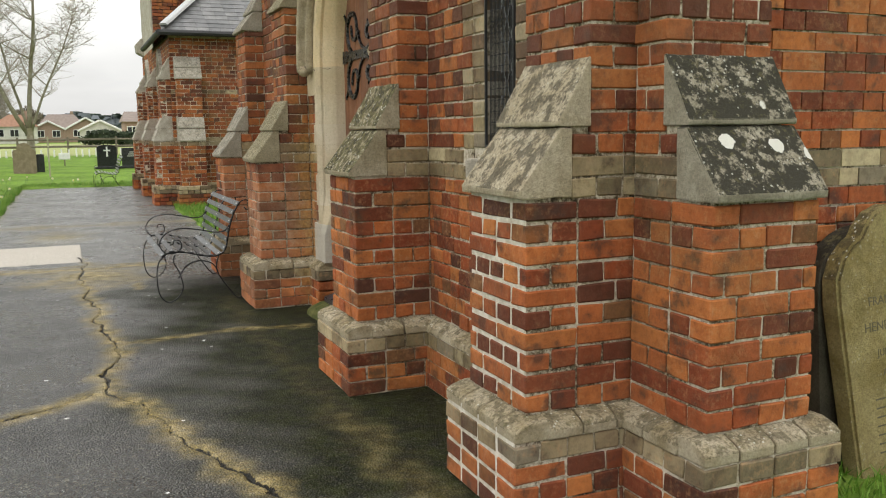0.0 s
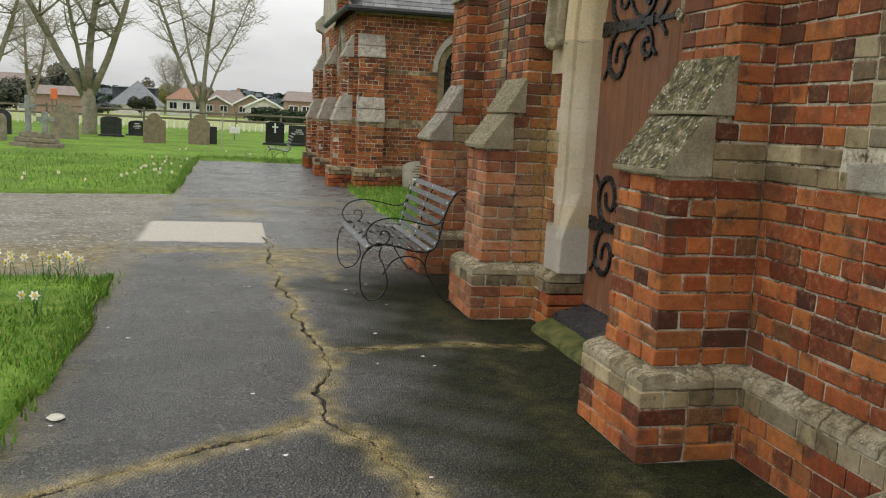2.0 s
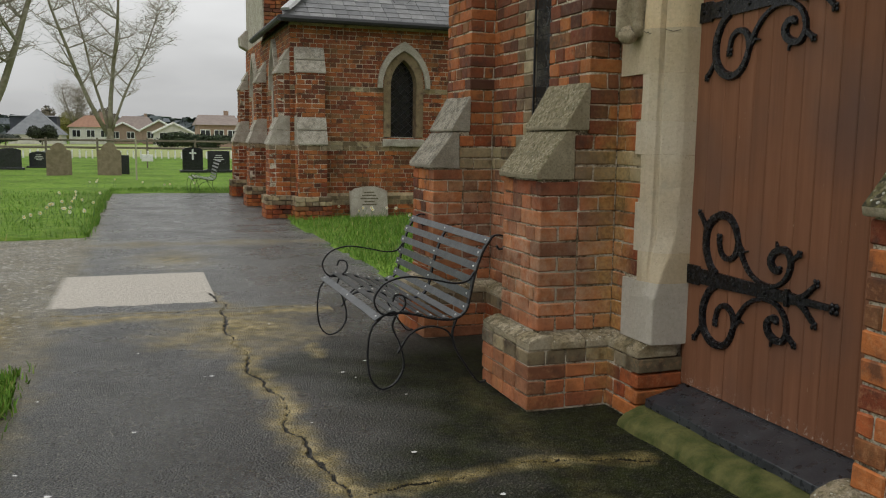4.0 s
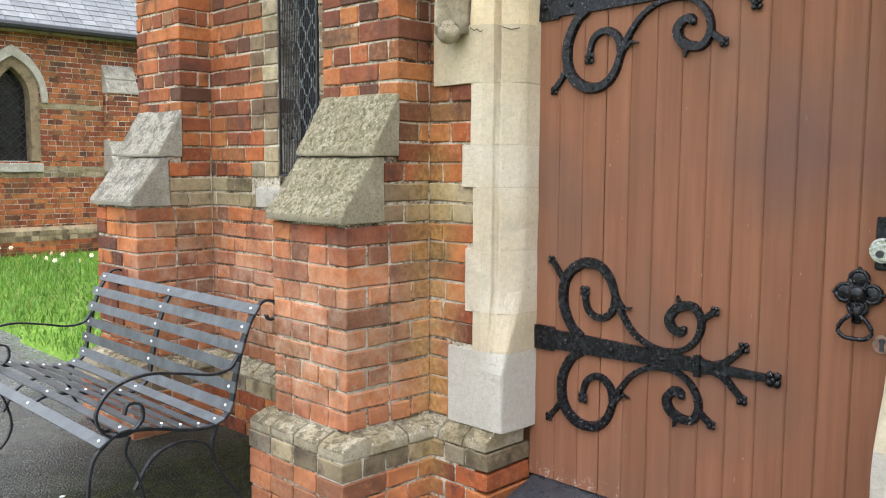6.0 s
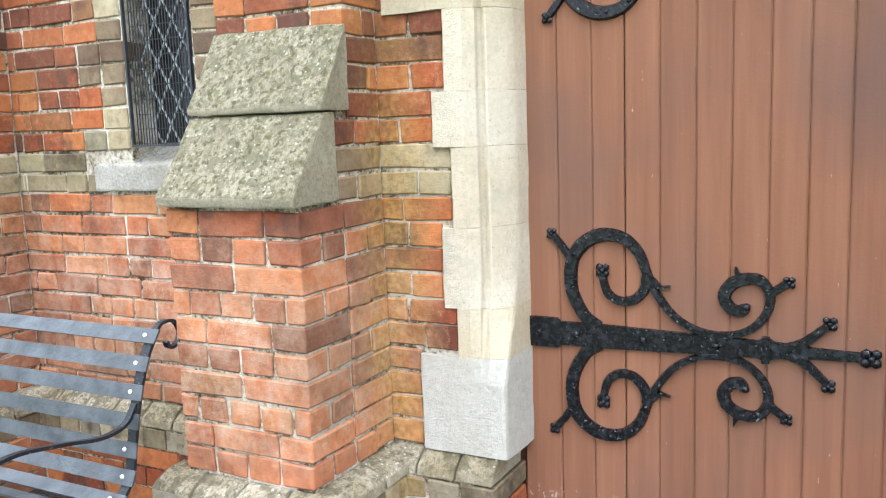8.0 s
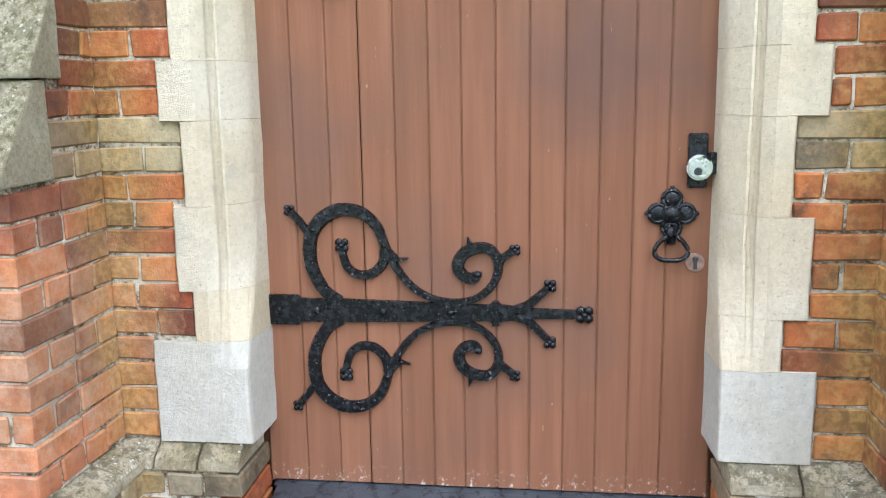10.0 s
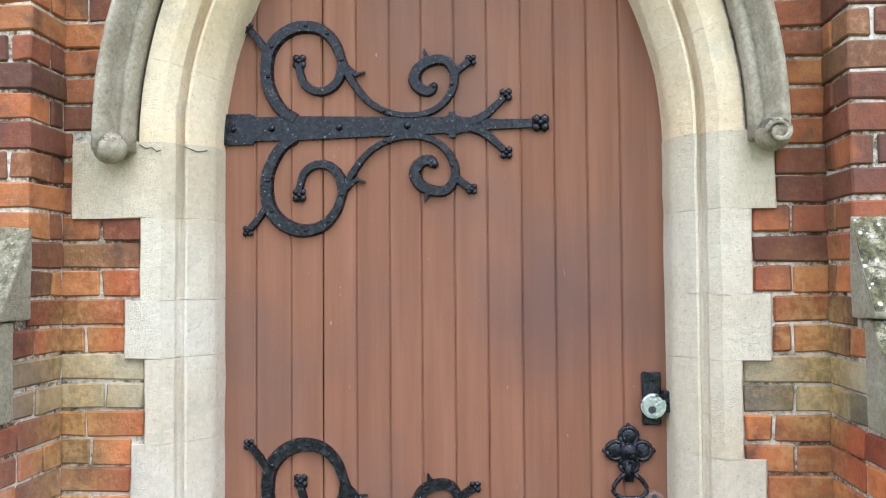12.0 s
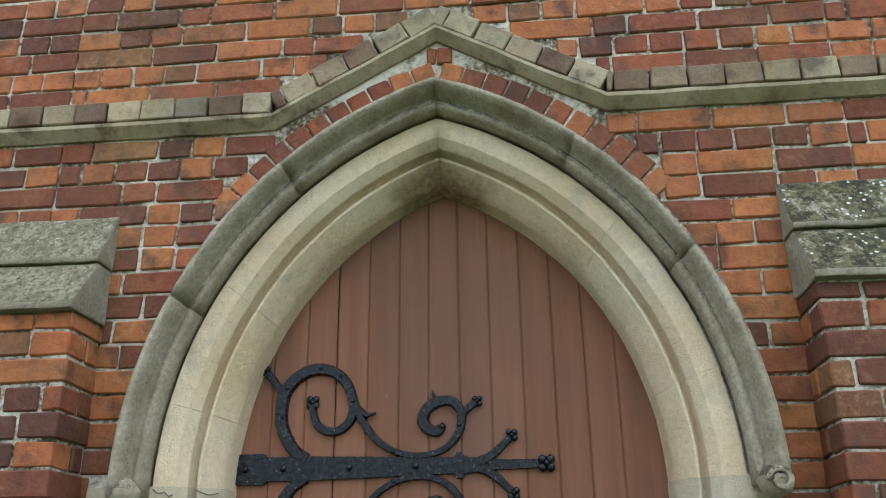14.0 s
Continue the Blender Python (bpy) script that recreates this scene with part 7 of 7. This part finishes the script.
def far_woods():
    verts, faces = [], []
    rr = random.Random(2)
    for layer, (y, h) in enumerate(((520, 10.5), (640, 13.5))):
        for i in range(2600):
            x = rr.uniform(-420, 420)
            z = rr.uniform(0, 1) ** 0.7 * (h + 1.4 * math.sin(x * 0.05 + layer) + 0.9 * math.sin(x * 0.21))
            s = rr.uniform(1.0, 2.6)
            b = len(verts)
            verts += [(x - s * 1.6, y + rr.uniform(0, 15), z - s), (x + s * 1.6, y + rr.uniform(0, 15), z - s * 0.9), (x + s, y + 4, z + s * 0.4), (x - s * 0.8, y + 4, z + s * 0.5)]
            faces.append((b, b + 1, b + 2, b + 3))
    me = bpy.data.meshes.new("far_woods")
    me.from_pydata(verts, [], faces)
    me.materials.append(simple("hazy_woods", (0.10, 0.115, 0.13), (0.15, 0.165, 0.18), 0.05, 1.0, 0, 0.1))
    tagged(new("far_woods", me), "hazy dark line of woods on the horizon", "woods", kind="stuff")


far_woods()


# ---- grass blades and daffodils near the path ----
def grass_blades():
    rr = np.random.RandomState(5)
    zones = [(-3.6, -1.10, 2.6, 8.2, 30000, 0.034), (-6.0, -1.1, 14.6, 24.5, 9000, 0.07), (1.72, 4.6, 9.5, 17.0, 15000, 0.07), (2.35, 3.4, 1.6, 2.5, 1500, 0.06), (-1.2, 2.0, 24.1, 25.6, 2500, 0.07), (-4.5, -3.4, 3.0, 8.2, 3000, 0.06)]
    verts, faces = [], []
    for x0, x1, y0, y1, n, h in zones:
        xs = rr.uniform(x0, x1, n)
        ys = rr.uniform(y0, y1, n)
        edge = rr.uniform(0, 1, n) < 0.25
        for i in range(n):
            x, y = xs[i], ys[i]
            if edge[i] and x1 < 0:
                x = x1 - abs(rr.normal(0, 0.08))
            if on_path(x, y) and rr.rand() > 0.03:
                continue
            a = rr.uniform(0, 2 * math.pi)
            hh = h * rr.uniform(0.5, 1.5)
            w = 0.004 + 0.003 * rr.rand()
            lx, ly = rr.normal(0, 0.4) * hh, rr.normal(0, 0.4) * hh
            b = len(verts)
            dx, dy = math.cos(a) * w, math.sin(a) * w
            verts += [(x - dx, y - dy, 0.0), (x + dx, y + dy, 0.0), (x + lx * 0.45 + dx * 0.7, y + ly * 0.45 + dy * 0.7, hh * 0.62), (x + lx * 0.45 - dx * 0.7, y + ly * 0.45 - dy * 0.7, hh * 0.62), (x + lx, y + ly, hh + 0.01)]
            faces += [(b, b + 1, b + 2, b + 3), (b + 3, b + 2, b + 4)]
    me = bpy.data.meshes.new("grass")
    me.from_pydata(verts, [], faces)
    me.materials.append(MAT_BLADE)
    tagged(new("grass", me), "short rough green grass along the path edges", "grass", kind="stuff")


grass_blades()

MAT_PETAL = simple("cream_petal", (0.74, 0.73, 0.62), (0.82, 0.81, 0.72), 30, 0.6)
MAT_TRUMPET = simple("yellow_trumpet", (0.7, 0.45, 0.05), (0.8, 0.6, 0.1), 30, 0.6)
MAT_STEM = simple("daffodil_leaf", (0.05, 0.12, 0.03), (0.09, 0.18, 0.06), 20, 0.5)


def daffodils(x, y, flowers, seed, label):
    rr = random.Random(seed)
    t = tagged(new("daffodil_clump"), label, "flowers", "daffodils in the grass")
    t.matrix_basis = pose(x, y, 0)
    bm = bmesh.new()
    far = y > 14
    for _ in range(flowers + 3):
        a, r = rr.uniform(0, 6.28), rr.uniform(0, 0.45 if far else 0.06)
        p = Vector((math.cos(a) * r, math.sin(a) * r, 0))
        q = p + Vector((rr.gauss(0, 0.05), rr.gauss(0, 0.05), rr.uniform(0.1, 0.2)))
        sweep(bm, [p, (p + q) / 2 + Vector((0, 0, 0.03)), q], 0.009, 0.002, Vector((math.sin(a), math.cos(a), 0.1)), taper=lambda u: 1.0 - 0.6 * u)
    part("leaves", bm, MAT_STEM, t)
    for _ in range(flowers):
        a, r = rr.uniform(0, 6.28), rr.uniform(0.01, 0.5 if far else 0.16)
        p = Vector((math.cos(a) * r, math.sin(a) * r, 0))
        top = p + Vector((rr.gauss(0, 0.03), rr.gauss(0, 0.03), rr.uniform(0.13, 0.22)))
        bm = bmesh.new()
        sweep(bm, [p, (p + top) / 2, top], 0.0025, sides=4)
        face = Vector((rr.uniform(-1, 1), -1, rr.uniform(-0.2, 0.4))).normalized()
        u = face.cross(Vector((0, 0, 1))).normalized()
        w = u.cross(face)
        st = part("stem", bm, MAT_STEM, t)
        bm = bmesh.new()
        for k in range(6):
            b = k * math.pi / 3
            d, e = u * math.cos(b) + w * math.sin(b), u * -math.sin(b) + w * math.cos(b)
            vs = [bm.verts.new(top + v) for v in (d * 0.004, d * 0.018 + e * 0.010 + face * 0.004, d * 0.034, d * 0.018 - e * 0.010 + face * 0.004)]
            bm.faces.new(vs)
        part("petals", bm, MAT_PETAL, st, "cream petals")
        bm = bmesh.new()
        sweep(bm, [top, top + face * 0.012, top + face * 0.02], 0.009, sides=7, taper=lambda v: 0.8 + 0.4 * v)
        part("trumpet", bm, MAT_TRUMPET, st, "yellow trumpet")


for i, (x, y, n) in enumerate(((-1.68, 8.0, 4), (-1.52, 7.9, 3), (-1.36, 7.86, 3), (-1.47, 6.75, 2), (-1.95, 7.8, 3), (-1.66, 21.3, 5), (-1.55, 17.5, 6), (-1.75, 18.4, 5), (-2.1, 16.7, 3), (-2.7, 15.6, 2), (-1.5, 26.0, 4),
                               (-3.4, 15.3, 2), (-1.4, 19.5, 4), (-4.4, 15.0, 2), (-0.4, 25.2, 2), (0.5, 25.0, 2), (3.7, 15.2, 4), (3.4, 15.0, 3), (2.9, 16.7, 5), (3.5, 16.75, 3), (2.35, 10.4, 2), (-1.9, 6.2, 2))):
    daffodils(x, y, n, 100 + i, "clump of cream daffodils in the grass")


def fallen_petals():
    rr = random.Random(8)
    bm = bmesh.new()
    for _ in range(60):
        x, y = rr.uniform(-1.05, 1.1), rr.uniform(3.0, 16.0)
        r = rr.uniform(0.005, 0.012)
        a0 = rr.uniform(0, 6)
        vs = [bm.verts.new((x + math.cos(a0 + k) * r * (1.5 if k % 2 else 1), y + math.sin(a0 + k) * r, 0.006 + 0.002 * (k % 2))) for k in range(6)]
        bm.faces.new(vs)
    tagged(part("fallen_petals", bm, MAT_BOLT), "pale petals and grit scattered on the asphalt", "litter", kind="stuff")
    bm = bmesh.new()
    bmesh.ops.create_cone(bm, cap_ends=True, segments=20, radius1=0.038, radius2=0.03, depth=0.006)
    bmesh.ops.transform(bm, matrix=Matrix.Translation((-1.01, 4.93, 0.008)), verts=bm.verts[:])
    smooth_noise_push(bm, 0.006, 30)
    tagged(part("pale_pebble", bm, simple("cream_stone", (0.42, 0.41, 0.34), (0.55, 0.54, 0.46), 25, 0.8)), "flat pale stone on the path edge", "stone")


fallen_petals()
